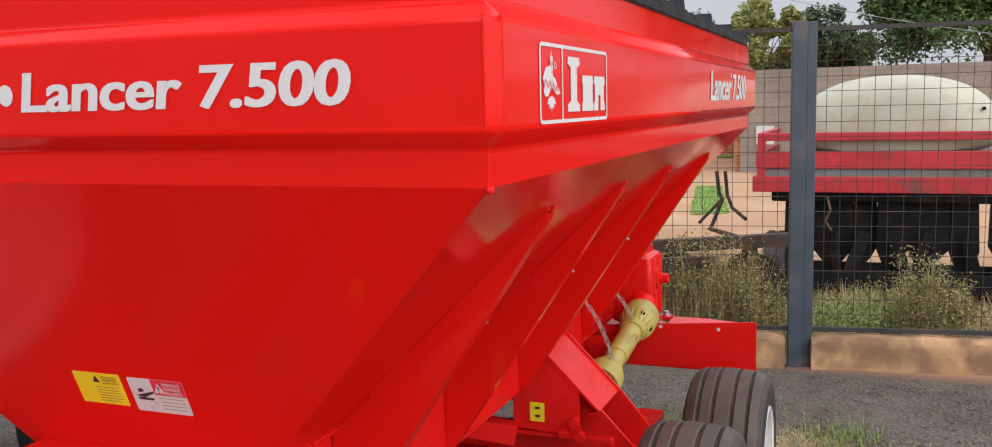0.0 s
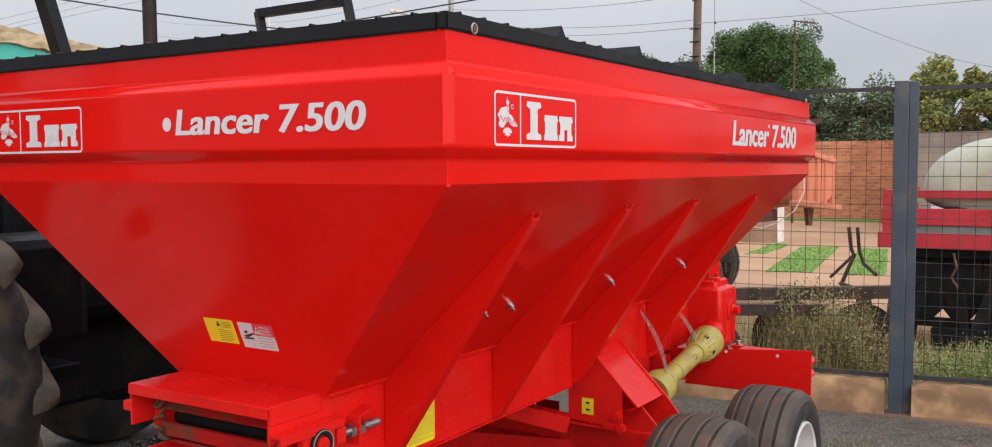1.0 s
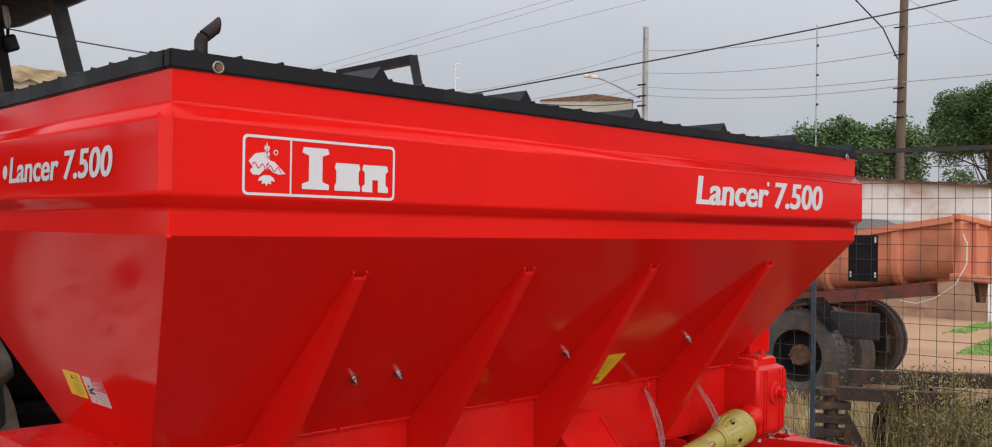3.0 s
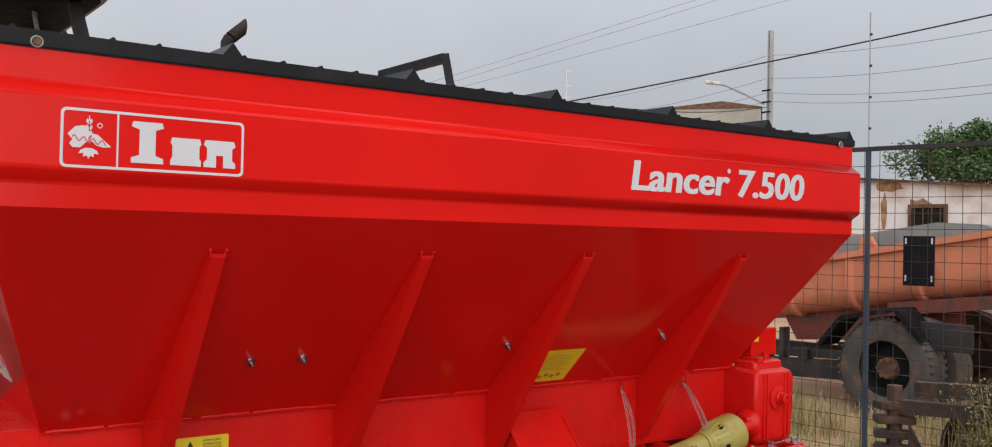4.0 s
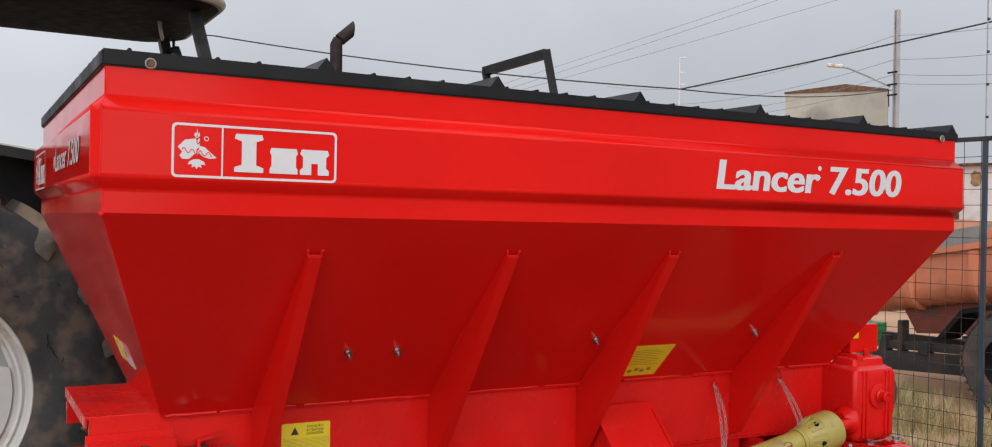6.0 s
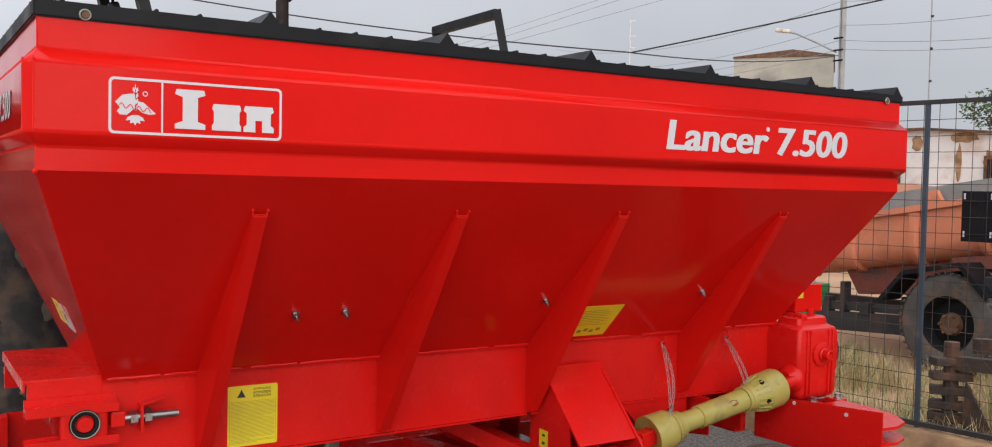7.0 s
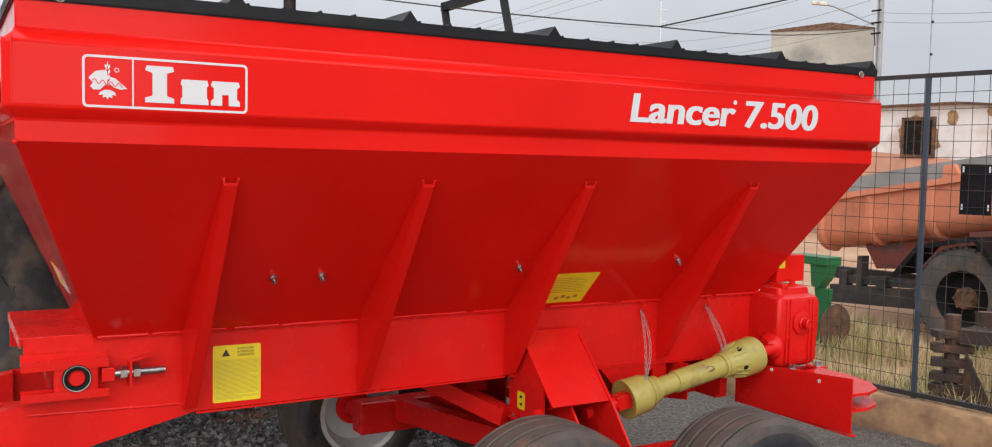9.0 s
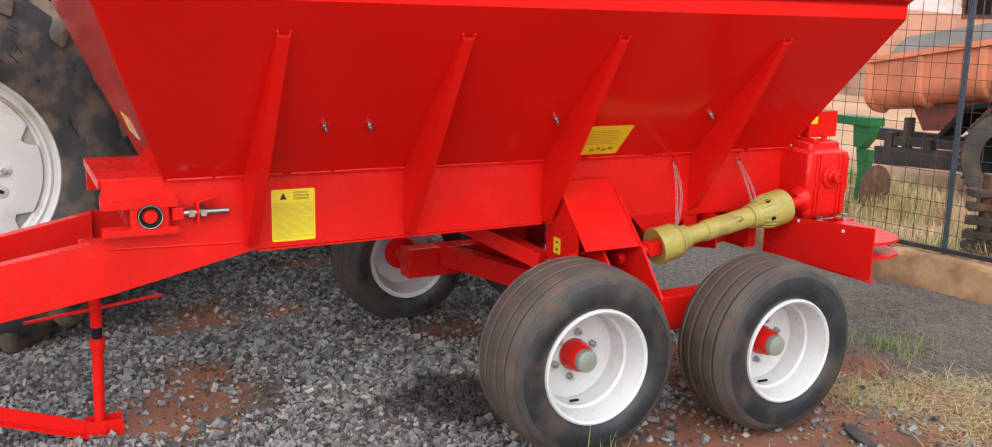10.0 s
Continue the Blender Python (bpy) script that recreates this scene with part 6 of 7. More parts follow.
def tank_machine():
    T = thing("tank_seeder", (0.9, 7.9, -0.05), "old red farm machine carrying an ivory plastic tank", "farm machine")
    y = 7.6
    for z0, z1, x0 in ((1.405, 1.475, -0.46), (1.16, 1.31, -0.47), (0.95, 1.09, -0.50)):
        bm = B()
        box(bm, x0, 3.6, y - 0.03, y + 0.03, z0, z1, 0.006)
        part("front_rail", bm, RED_OLD, T)
        bm = B()
        box(bm, x0, x0 + 0.06, y + 0.03, y + 1.7, z0, z1, 0.006)
        part("side_rail", bm, RED_OLD, T)
    for x in (-0.46, 2.9):
        bm = B()
        box(bm, x, x + 0.07, y - 0.028, y + 0.05, 0.95, 1.47, 0.004)
        part("upright", bm, RED_OLD, T)
    bm = B()
    for i in range(150):
        bar(bm, (-0.38 + i * 0.026, y - 0.012, 1.09), (-0.36 + i * 0.026, y - 0.012, 1.16), 0.007, 0.007)
    box(bm, -0.40, 3.5, y - 0.004, y + 0.004, 1.09, 1.16)
    ms = part("mesh_strip", bm, TARP_GREY, T, "grey steel mesh strip")
    tagged(ms, "grey steel mesh strip", kind="stuff")
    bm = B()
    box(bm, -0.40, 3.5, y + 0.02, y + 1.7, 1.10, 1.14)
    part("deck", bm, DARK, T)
    bm = B()
    ring = [(0.68 + 0.85 * math.copysign(abs(math.cos(a)) ** 0.85, math.cos(a)), 1.44 + (0.52 if math.sin(a) > 0 else 0.20) * math.copysign(abs(math.sin(a)) ** 0.9, math.sin(a))) for a in (2 * math.pi * i / 48 for i in range(48))]
    def end(k, yy):
        return [(0.68 + (u - 0.68) * k, yy, 1.44 + (v - 1.44) * k) for u, v in ring]
    loft(bm, [end(0.55, y + 0.05), end(0.80, y + 0.08), end(0.93, y + 0.14), end(1.0, y + 0.26), end(1.0, y + 1.5), end(0.8, y + 1.66)])
    tk = part("tank", bm, TANK, T, "ivory plastic tank", True)
    for u, v in ((0.74, 1.72), (1.36, 1.66)):
        bm = B()
        rod(bm, (u, y + 0.24, v), (u, y + 0.075, v), 0.014, seg=10)
        part("tank_plug", bm, DARK, tk)
    # Solid black block: the shade below the deck is put into its colour.
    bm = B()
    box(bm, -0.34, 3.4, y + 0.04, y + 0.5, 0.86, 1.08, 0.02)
    part("shade_block", bm, DARK, T, "black block for the shade under the deck")
    # black opener units, with ragged gaps between them
    ru = random.Random(12)
    x = -0.22
    while x < 2.9:
        w = ru.uniform(0.16, 0.34)
        lo = ru.uniform(0.20, 0.36)
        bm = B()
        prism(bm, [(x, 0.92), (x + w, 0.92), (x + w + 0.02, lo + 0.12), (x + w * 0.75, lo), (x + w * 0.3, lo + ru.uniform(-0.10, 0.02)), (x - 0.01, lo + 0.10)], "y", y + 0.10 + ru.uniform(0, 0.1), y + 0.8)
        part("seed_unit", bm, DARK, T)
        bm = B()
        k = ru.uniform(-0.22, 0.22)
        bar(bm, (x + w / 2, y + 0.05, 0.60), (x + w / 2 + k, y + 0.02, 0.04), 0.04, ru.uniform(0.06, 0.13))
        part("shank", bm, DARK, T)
        x += w + (0.16 if 1.25 < x + w < 1.6 else ru.uniform(0.0, 0.04))
    bm = B()
    bar(bm, (-0.02, y - 0.05, 0.17), (3.2, y - 0.05, 0.20), 0.10, 0.16)
    part("tool_bar", bm, DARK, T)
    lug_wheel(T, "wheel", (-0.30, y + 0.15, 0.27), 0.31, 0.19, 0.17)
    lug_wheel(T, "wheel", (2.7, y + 0.15, 0.27), 0.31, 0.19, 0.17)
    bm = B()
    bar(bm, (-0.3, y + 0.15, 0.27), (2.7, y + 0.15, 0.27), 0.08, 0.08)
    part("axle", bm, DARK, T)
    tube(bm := B(), [(0.14, y - 0.04, 0.92), (0.17, y - 0.06, 0.80), (0.13, y - 0.06, 0.70), (0.18, y - 0.05, 0.62)], 0.012, 6)
    part("chain_hank", bm, RUSTY, T)


tank_machine()


def disc_plough():
    T = thing("disc_plough", (-1.3, 6.3, -0.05), "rusty disc plough standing in dry weeds", "plough")
    bm = B()
    bar(bm, (-1.40, 6.10, 0.62), (0.0, 6.40, 0.70), 0.09, 0.10)
    part("beam", bm, PLOUGH_RUST, T)
    for x, y in ((-0.92, 6.22), (-0.36, 6.34)):
        bm = B()
        n, R = 24, 0.33
        rings = []
        for k in range(6):
            r = R * k / 5
            rings.append([bm.verts.new((r * math.cos(2 * math.pi * i / n), r * math.sin(2 * math.pi * i / n), -0.09 * (1 - (r / R) ** 2))) for i in range(n)] if k else [bm.verts.new((0, 0, -0.09))])
        for i in range(n):
            bm.faces.new((rings[0][0], rings[1][i], rings[1][(i + 1) % n]))
        for a, b in zip(rings[1:], rings[2:]):
            for i in range(n):
                bm.faces.new((a[i], b[i], b[(i + 1) % n], a[(i + 1) % n]))
        bmesh.ops.solidify(bm, geom=bm.faces[:], thickness=0.008)
        bmesh.ops.transform(bm, matrix=pose(x, y, 0.26, 78, 0, 38), verts=bm.verts)
        part("disc", bm, PLOUGH_RUST, T, "rusty concave disc", True)
        bm = B()
        bar(bm, (x - 0.03, y + 0.10, 0.62), (x, y + 0.05, 0.28), 0.09, 0.10)
        rod(bm, (x - 0.02, y + 0.12, 0.30), (x, y, 0.26), 0.07, seg=14)
        part("standard", bm, PLOUGH_RUST, T)
    bm = B()
    tube(bm, [(-0.97, 8.6, 1.06), (-0.945, 8.6, 0.84), (-0.91, 8.58, 0.77), (-1.02, 8.5, 0.46)], 0.020, 8)
    tube(bm, [(-0.885, 8.6, 1.06), (-0.86, 8.58, 0.82), (-0.80, 8.5, 0.70), (-0.64, 8.3, 0.61)], 0.018, 8)
    tube(bm, [(-0.90, 8.58, 0.79), (-1.14, 8.55, 0.53)], 0.016, 8)
    tube(bm, [(-1.02, 8.5, 0.48), (-0.30, 6.35, 0.66)], 0.022, 8)
    part("hitch_frame", bm, PLOUGH_RUST, T)
    # spring column and mouldboard at the far end
    bm = B()
    for z in (0.12, 0.20, 0.30, 0.40, 0.50):
        box(bm, -0.13, 0.13, -0.06, 0.06, z, z + 0.055, 0.008, pose(-1.42, 5.86, 0, 0, 0, 12 * z * 10))
    rod(bm, (-1.42, 5.86, 0.0), (-1.42, 5.86, 0.66), 0.05, seg=12)
    bar(bm, (-1.42, 5.86, 0.52), (-0.6, 6.05, 0.55), 0.08, 0.09)
    part("tail_column", bm, PLOUGH_RUST, T)
    bm = B()
    prism(bm, [(-1.28, 0.42), (-1.00, -0.05), (-1.30, -0.03)], "y", 5.80, 5.82)
    prism(bm, [(-1.60, 0.05), (-1.46, 0.14), (-1.20, 0.10), (-1.10, -0.05), (-1.62, -0.05)], "y", 5.74, 5.77)
    part("share", bm, PLOUGH_RUST, T)


disc_plough()


def dump_trailer():
    T = thing("dump_trailer", (-2.8, 8.6, -0.05), "faded orange tipping trailer loaded with grey gravel", "trailer")
    # body runs obliquely away to the rear
    m = pose(-2.0, 8.55, 0, 0, 0, 8)
    lean = Matrix(((1, 0, 0, 0), (0, 1, 0, 0), (0, -0.06, 1, 0), (0, 0, 0, 1)))
    mb = pose(-2.32, 8.63, 0, 0, 0, 1.5) @ lean
    def put(bm):
        bmesh.ops.transform(bm, matrix=m, verts=bm.verts)
        return bm
    def put_body(bm):
        bmesh.ops.transform(bm, matrix=mb, verts=bm.verts)
        return bm
    # a round-bottomed tub, tipped up towards its tailgate
    Y, LEN = 8.62, 3.52
    side = [(0.0, 0.0), (0.0, -0.33), (0.02, -0.40), (0.075, -0.47), (0.16, -0.515), (0.30, -0.54)]

    def tub(u, y, z):
        return (-5.09 + u, Y + y, 1.25 + 0.16 * u + z)

    bm = B()
    rings = []
    for u, inset, up in ((0.0, 0.07, 0.10), (0.03, 0.03, 0.05), (0.08, 0.008, 0.015), (0.16, 0.0, 0.0), (1.2, 0.0, 0.0), (2.4, 0.0, 0.0), (LEN, 0.0, 0.0)):
        half = [(y + inset, z + up * min(1.0, -z / 0.4)) for y, z in side]
        rings.append([tub(u, y, z) for y, z in half] + [tub(u, 1.9 - y, z) for y, z in reversed(half)])
    loft(bm, rings)
    body = part("body", bm, ORANGE_OLD, T, "round-bottomed orange tub", True)
    bm = B()
    prism(bm, [(-5.11, 1.245), (-1.56, 1.813), (-1.56, 1.875), (-5.11, 1.307)], "y", Y - 0.05, Y + 0.05)
    part("top_rail", bm, ORANGE_OLD, body)
    bm = B()
    prism(bm, [(-5.13, 1.25), (-5.09, 1.25), (-5.09, 1.31), (-5.13, 1.305)], "y", Y - 0.05, Y + 1.95)
    part("end_rail", bm, ORANGE_OLD, body)
    for u in (0.10, 0.76, 1.50, 2.24, 2.98):
        bm = B()
        rows = []
        for i, (y, z) in enumerate(side):
            p, q = side[max(0, i - 1)], side[min(len(side) - 1, i + 1)]
            d = Vector((q[0] - p[0], q[1] - p[1])).normalized()
            o = Vector((d.y, -d.x)) * 0.036
            if i == 0:
                z -= 0.012
            rows.append([tub(u - 0.055, y + 0.004, z), tub(u - 0.030, y + o.x, z + o.y), tub(u + 0.030, y + o.x, z + o.y), tub(u + 0.055, y + 0.004, z)])
        loft(bm, rows)
        part("side_rib", bm, ORANGE_OLD, body, smooth=True)
    bm = B()
    prism(bm, [(-3.46, 1.57), (-3.27, 1.60), (-3.34, 1.715), (-3.45, 1.70)], "y", Y - 0.03, Y + 0.03)
    part("rail_bracket", bm, ORANGE_OLD, body)
    for y in (0.06, 0.52, 0.98, 1.42, 1.84):
        bm = B()
        box(bm, 0.74, 0.815, y - 0.035, y + 0.035, 1.32, 1.84, 0.012)
        part("tailgate_rib", put_body(bm), ORANGE_OLD, body)
    bm = B()
    box(bm, 0.74, 0.825, -0.02, 1.92, 1.84, 1.90, 0.012)
    part("tailgate_beam", put_body(bm), ORANGE_OLD, body)
    bm = B()
    box(bm, 0.72, 0.90, -0.02, 1.92, 1.26, 1.33, 0.015)
    part("tailgate_flange", put_body(bm), ORANGE_OLD, body)
    for y in (0.75,):
        bm = B()
        prism(bm, [(y, 1.28), (y + 0.35, 1.28), (y + 0.27, 1.06), (y + 0.10, 1.06)], "x", 0.70, 0.74)
        part("hinge_plate", put_body(bm), RUSTY, body)
    bm = B()
    prism(bm, [(-4.87, 1.30), (-4.80, 1.37), (-4.62, 1.56), (-3.75, 1.70), (-2.7, 1.86), (-2.25, 1.84), (-2.0, 1.74)], "y", Y + 0.06, Y + 1.84)
    bmesh.ops.bevel(bm, geom=[e for e in bm.edges if e.calc_length() < 1.7], offset=0.03, segments=2, affect="EDGES")
    part("load", bm, TARP_GREY, T, "grey gravel load", True)
    for p, q, w, h in (((-4.78, 8.62, 0.245), (-2.75, 8.68, 0.36), 0.10, 0.20), ((-4.62, 8.66, 0.42), (-2.75, 8.72, 0.50), 0.10, 0.09), ((-4.6, 10.0, 0.35), (-2.75, 10.0, 0.45), 0.10, 0.20), ((-5.4, 9.3, 0.40), (-3.5, 9.3, 0.42), 0.12, 0.14)):
        bm = B()
        bar(bm, p, q, w, h)
        part("chassis_beam", bm, RAIL_DARK, T)
    for x, z0, z1, wd in ((-4.62, 0.34, 0.52, 0.10), (-4.40, 0.34, 0.70, 0.06), (-4.12, 0.36, 0.50, 0.12)):
        bm = B()
        box(bm, x - wd / 2, x + wd / 2, 8.58, 8.70, z0, z1, 0.008)
        part("chassis_post", bm, RAIL_DARK, T)
    for x in (-0.95,):
        lug_wheel(T, "wheel", m @ Vector((x, -0.10, 0.44)), 0.49, 0.28, 0.27, TRUCK_TYRE, DARK, "y", 48)
        lug_wheel(T, "wheel", m @ Vector((x + 0.12, 0.26, 0.44)), 0.49, 0.28, 0.28, TRUCK_TYRE, RUSTY, "y", 32)
        lug_wheel(T, "wheel", m @ Vector((x, 2.0, 0.44)), 0.49, 0.28, 0.28, TRUCK_TYRE, RUSTY, "y", 32)
        c = m @ Vector((x, -0.10, 0.44))
        for i in range(44):
            a = 2 * math.pi * i / 44
            for k in (-1, 1):
                bm = B()
                box(bm, -0.014, 0.014, -0.050, 0.050, 0.474, 0.497, 0.004, Matrix.Translation(c + Vector((0, k * 0.085, 0))) @ Matrix.Rotation(a + k * 0.05, 4, "Y"))
                part("tread_lug", bm, TRUCK_TYRE, T)
        bm = B()
        rod(bm, c + Vector((0, 0.05, 0)), c + Vector((0, -0.08, 0)), 0.13, 0.10, seg=16)
        for i in range(6):
            h = c + Vector((0.085 * math.cos(i * 1.047), -0.08, 0.085 * math.sin(i * 1.047)))
            rod(bm, h, h + Vector((0, -0.03, 0)), 0.016, seg=6)
        part("hub", bm, RUSTY, T, "rusty wheel hub")
        bm = B()
        bar(bm, (x, 0.0, 0.44), (x, 1.9, 0.44), 0.1, 0.1)
        part("axle", put(bm), DARK, T)
    bm = B()
    prism(bm, [(-4.56, 0.80), (-2.5, 1.12), (-2.5, 0.80), (-3.6, 0.62), (-4.40, 0.55)], "y", 8.86, 8.90)
    part("subframe", bm, SUBFRAME, T, "dull red subframe panel")
    bm = B()
    bar(bm, (-3.2, 8.80, 0.98), (-1.80, 8.80, 1.16), 0.20, 0.13)
    part("hinge_beam", bm, SUBFRAME, T, "dull red hinge beam")
    bm = B()
    box(bm, -2.62, -2.12, 8.28, 8.32, 0.66, 0.92, 0.01)
    part("mud_flap", bm, RAIL_DARK, T, "dull grey sheet-steel mud flap")
    for p, q in (((-3.635, 0.60), (-3.37, 0.91)), ((-3.37, 0.91), (-2.79, 1.03)), ((-2.79, 1.03), (-2.52, 0.74))):
        bm = B()
        bar(bm, (p[0], 8.32, p[1]), (q[0], 8.32, q[1]), 0.34, 0.014)
        bar(bm, (p[0], 8.145, p[1] - 0.012), (q[0], 8.145, q[1] - 0.012), 0.014, 0.045)
        part("mudguard", bm, BLACK_TARP, T, "bent black mudguard")
    bm = B()
    tube(bm, [(0.76, 0.1, 1.80), (0.86, 0.05, 1.62), (0.88, -0.02, 1.42), (0.80, -0.08, 1.22), (0.62, -0.1, 1.08), (0.45, -0.1, 1.02), (0.30, -0.1, 1.04)], 0.006, 6)
    part("loose_hose", put_body(bm), CREAM, T, "pale loose hose")


dump_trailer()


def green_machine():
    T = thing("green_implement", (-3.2, 6.9, -0.05), "green-painted implement frame end", "implement")
    bm = B()
    box(bm, -3.68, -3.24, 6.7, 6.9, 0.77, 0.85, 0.01)
    part("top_box", bm, GREEN_PAINT, T)
    bm = B()
    prism(bm, [(-3.44, 0.77), (-3.24, 0.77), (-3.27, 0.66), (-3.35, 0.56), (-3.42, 0.58)], "y", 6.72, 6.84)
    prism(bm, [(-3.40, 0.56), (-3.24, 0.56), (-3.26, 0.30), (-3.32, 0.06), (-3.38, 0.10), (-3.36, 0.34)], "y", 6.74, 6.80)
    part("leg_plate", bm, GREEN_PAINT, T)
    bm = B()
    lathe(bm, [(-0.012, 0.01), (-0.004, 0.20), (0.004, 0.20), (0.020, 0.01)], (-3.25, 6.86, 0.22), "x", 28)
    part("disc", bm, RUSTY, T, "thin worn disc blade")


green_machine()


# ---- far walls and buildings ----
def wall_of(name, p, q, h, thick, material, label, z0=-0.2):
    bm = B()
    p, q = Vector((*p, 0)), Vector((*q, 0))
    d = (q - p).normalized()
    s = Vector((-d.y, d.x, 0)) * thick / 2
    prism(bm, [tuple((p + s)[:2]), tuple((q + s)[:2]), tuple((q - s)[:2]), tuple((p - s)[:2])], "z", z0, h)
    return tagged(part(name, bm, material), label, "wall", kind="structure")


wall_of("wall_brick", (-22, 29.2), (-3.1, 31.0), 2.5, 0.14, BRICK_WALL, "long orange brick boundary wall")
wall_of("wall_block", (-2.6, 23.6), (16, 20.5), 2.5, 0.16, BLOCK_WALL, "grey block boundary wall with soil stains")
wall_of("wall_brick_return", (-2.7, 23.7), (-3.1, 30.9), 2.4, 0.14, BRICK_WALL, "brick wall running back to the boundary wall")


bm = B()
box(bm, -2.20, -1.68, 23.38, 23.45, 0.66, 1.12)
tagged(part("wall_plate", bm, WHITE_VINYL), "blank white plate on the block wall", "plate")


def far_house():
    T = thing("white_house", (-9.5, 20.0, 0.0), "low whitewashed house with stained walls", "house")
    bm = B()
    prism(bm, [(-16.0, -0.2), (-4.95, -0.2), (-4.95, 2.70), (-6.2, 2.80), (-11.0, 3.20), (-16.0, 3.20)], "y", 20.0, 20.6)
    part("wall", bm, WHITEWASH, T)
    bm = B()
    prism(bm, [(-16.2, 3.20), (-11.0, 3.20), (-6.2, 2.80), (-4.85, 2.69), (-4.85, 2.745), (-6.2, 2.855), (-11.0, 3.255), (-16.2, 3.255)], "y", 19.85, 20.9)
    part("roof", bm, RUSTY, T)
    bm = B()
    box(bm, -16.0, -4.94, 19.97, 20.0, -0.2, 0.75)
    part("plinth", bm, SAND_WALL, T, "soil-stained lower wall")
    bm = B()
    prism(bm, [(-16.0, 0.76), (-4.94, 0.76), (-4.94, 1.30), (-9.0, 1.75), (-12.3, 2.04), (-14.0, 2.18), (-16.0, 2.30)], "y", 19.975, 20.0)
    part("wall_band", bm, SALMON, T, "salmon-painted lower wall")
    rp = random.Random(3)
    for cx_, cz_, rx_, rz_ in ((-10.03, 3.00, 0.36, 0.14), (-10.17, 2.45, 0.08, 0.42), (-9.3, 2.45, 0.35, 0.30), (-12.06, 2.45, 0.60, 0.55), (-11.2, 2.9, 0.16, 0.22)):
        bm = B()
        prism(bm, [(cx_ + rx_ * rp.uniform(0.7, 1.1) * math.cos(i * 0.4488), cz_ + rz_ * rp.uniform(0.7, 1.1) * math.sin(i * 0.4488)) for i in range(14)], "y", 19.992, 20.004)
        part("bare_patch", bm, LOW_WALL, T, "brown patch of fallen plaster")
    for x, z0, z1 in ((-12.06, 2.05, 2.86), (-9.10, 1.9, 2.5)):
        bm = B()
        for a, b, c, d in ((x - 0.45, x + 0.45, z1, z1 + 0.08), (x - 0.45, x + 0.45, z0 - 0.08, z0), (x - 0.45, x - 0.38, z0, z1), (x + 0.38, x + 0.45, z0, z1)):
            box(bm, a, b, 19.94, 20.05, c, d)
        w = part("window_frame", bm, RUSTY, T)
        bm = B()
        box(bm, x - 0.38, x + 0.38, 19.972, 19.986, z0, z1)
        part("pane", bm, DARK, w)
        for k in range(4):
            bm = B()
            box(bm, x - 0.3 + 0.2 * k - 0.01, x - 0.3 + 0.2 * k + 0.01, 19.952, 19.970, z0, z1)
            part("window_bar", bm, RUSTY, w)


far_house()


def far_block():
    T = thing("water_tower_building", (-27, 34, 0.0), "square weathered concrete building", "building")
    bm = B()
    m = Matrix.Translation((-27.2, 33.8, 0)) @ Matrix.Rotation(radians(38), 4, "Z")
    box(bm, -2.2, 2.1, 0.0, 6.0, -0.2, 7.85, 0.0, m)
    part("wall", bm, CONCRETE_FAR, T)
    bm = B()
    prism(bm, [(-2.25, 7.85), (2.15, 7.85), (2.15, 7.90), (0.35, 8.18), (-2.25, 7.91)], "y", -0.05, 6.05)
    bmesh.ops.transform(bm, matrix=m, verts=bm.verts)
    part("roof", bm, RUSTY, T)


far_block()


def left_house():
    T = thing("cream_building", (-12.5, 5.0, 0.0), "cream rendered building with a crumbling parapet", "building")
    bm = B()
    box(bm, -16, -12.0, 2.2, 8.6, -0.2, 3.25)
    part("wall", bm, CREAM_WALL, T)
    rnd = random.Random(6)
    bm = B()
    pts = [(2.2, 3.25)] + [(2.2 + 6.4 * i / 50, 3.80 - 0.016 * (6.4 * i / 50 - 1.5) ** 2 + rnd.uniform(-0.03, 0.03)) for i in range(51)] + [(8.6, 3.25)]
    prism(bm, pts[::-1], "x", -12.6, -12.02)
    part("parapet", bm, CREAM_WALL, T, "cream wall top")
    bm = B()
    low = [(y, z - 0.16 - rnd.uniform(0.0, 0.10)) for y, z in pts[1:-1]]
    prism(bm, (pts[1:-1] + low[::-1])[::-1], "x", -12.1, -11.9)
    part("thatch_edge", bm, STRAW, T, "frayed straw-coloured roof edge")
    bm = B()
    prism(bm, [(5.9, 2.2), (5.75, 2.9), (6.05, 3.5), (7.1, 3.35), (7.1, 2.2)], "x", -12.01, -11.96)
    part("painted_panel", bm, TURQUOISE, T, "turquoise painted panel")


left_house()


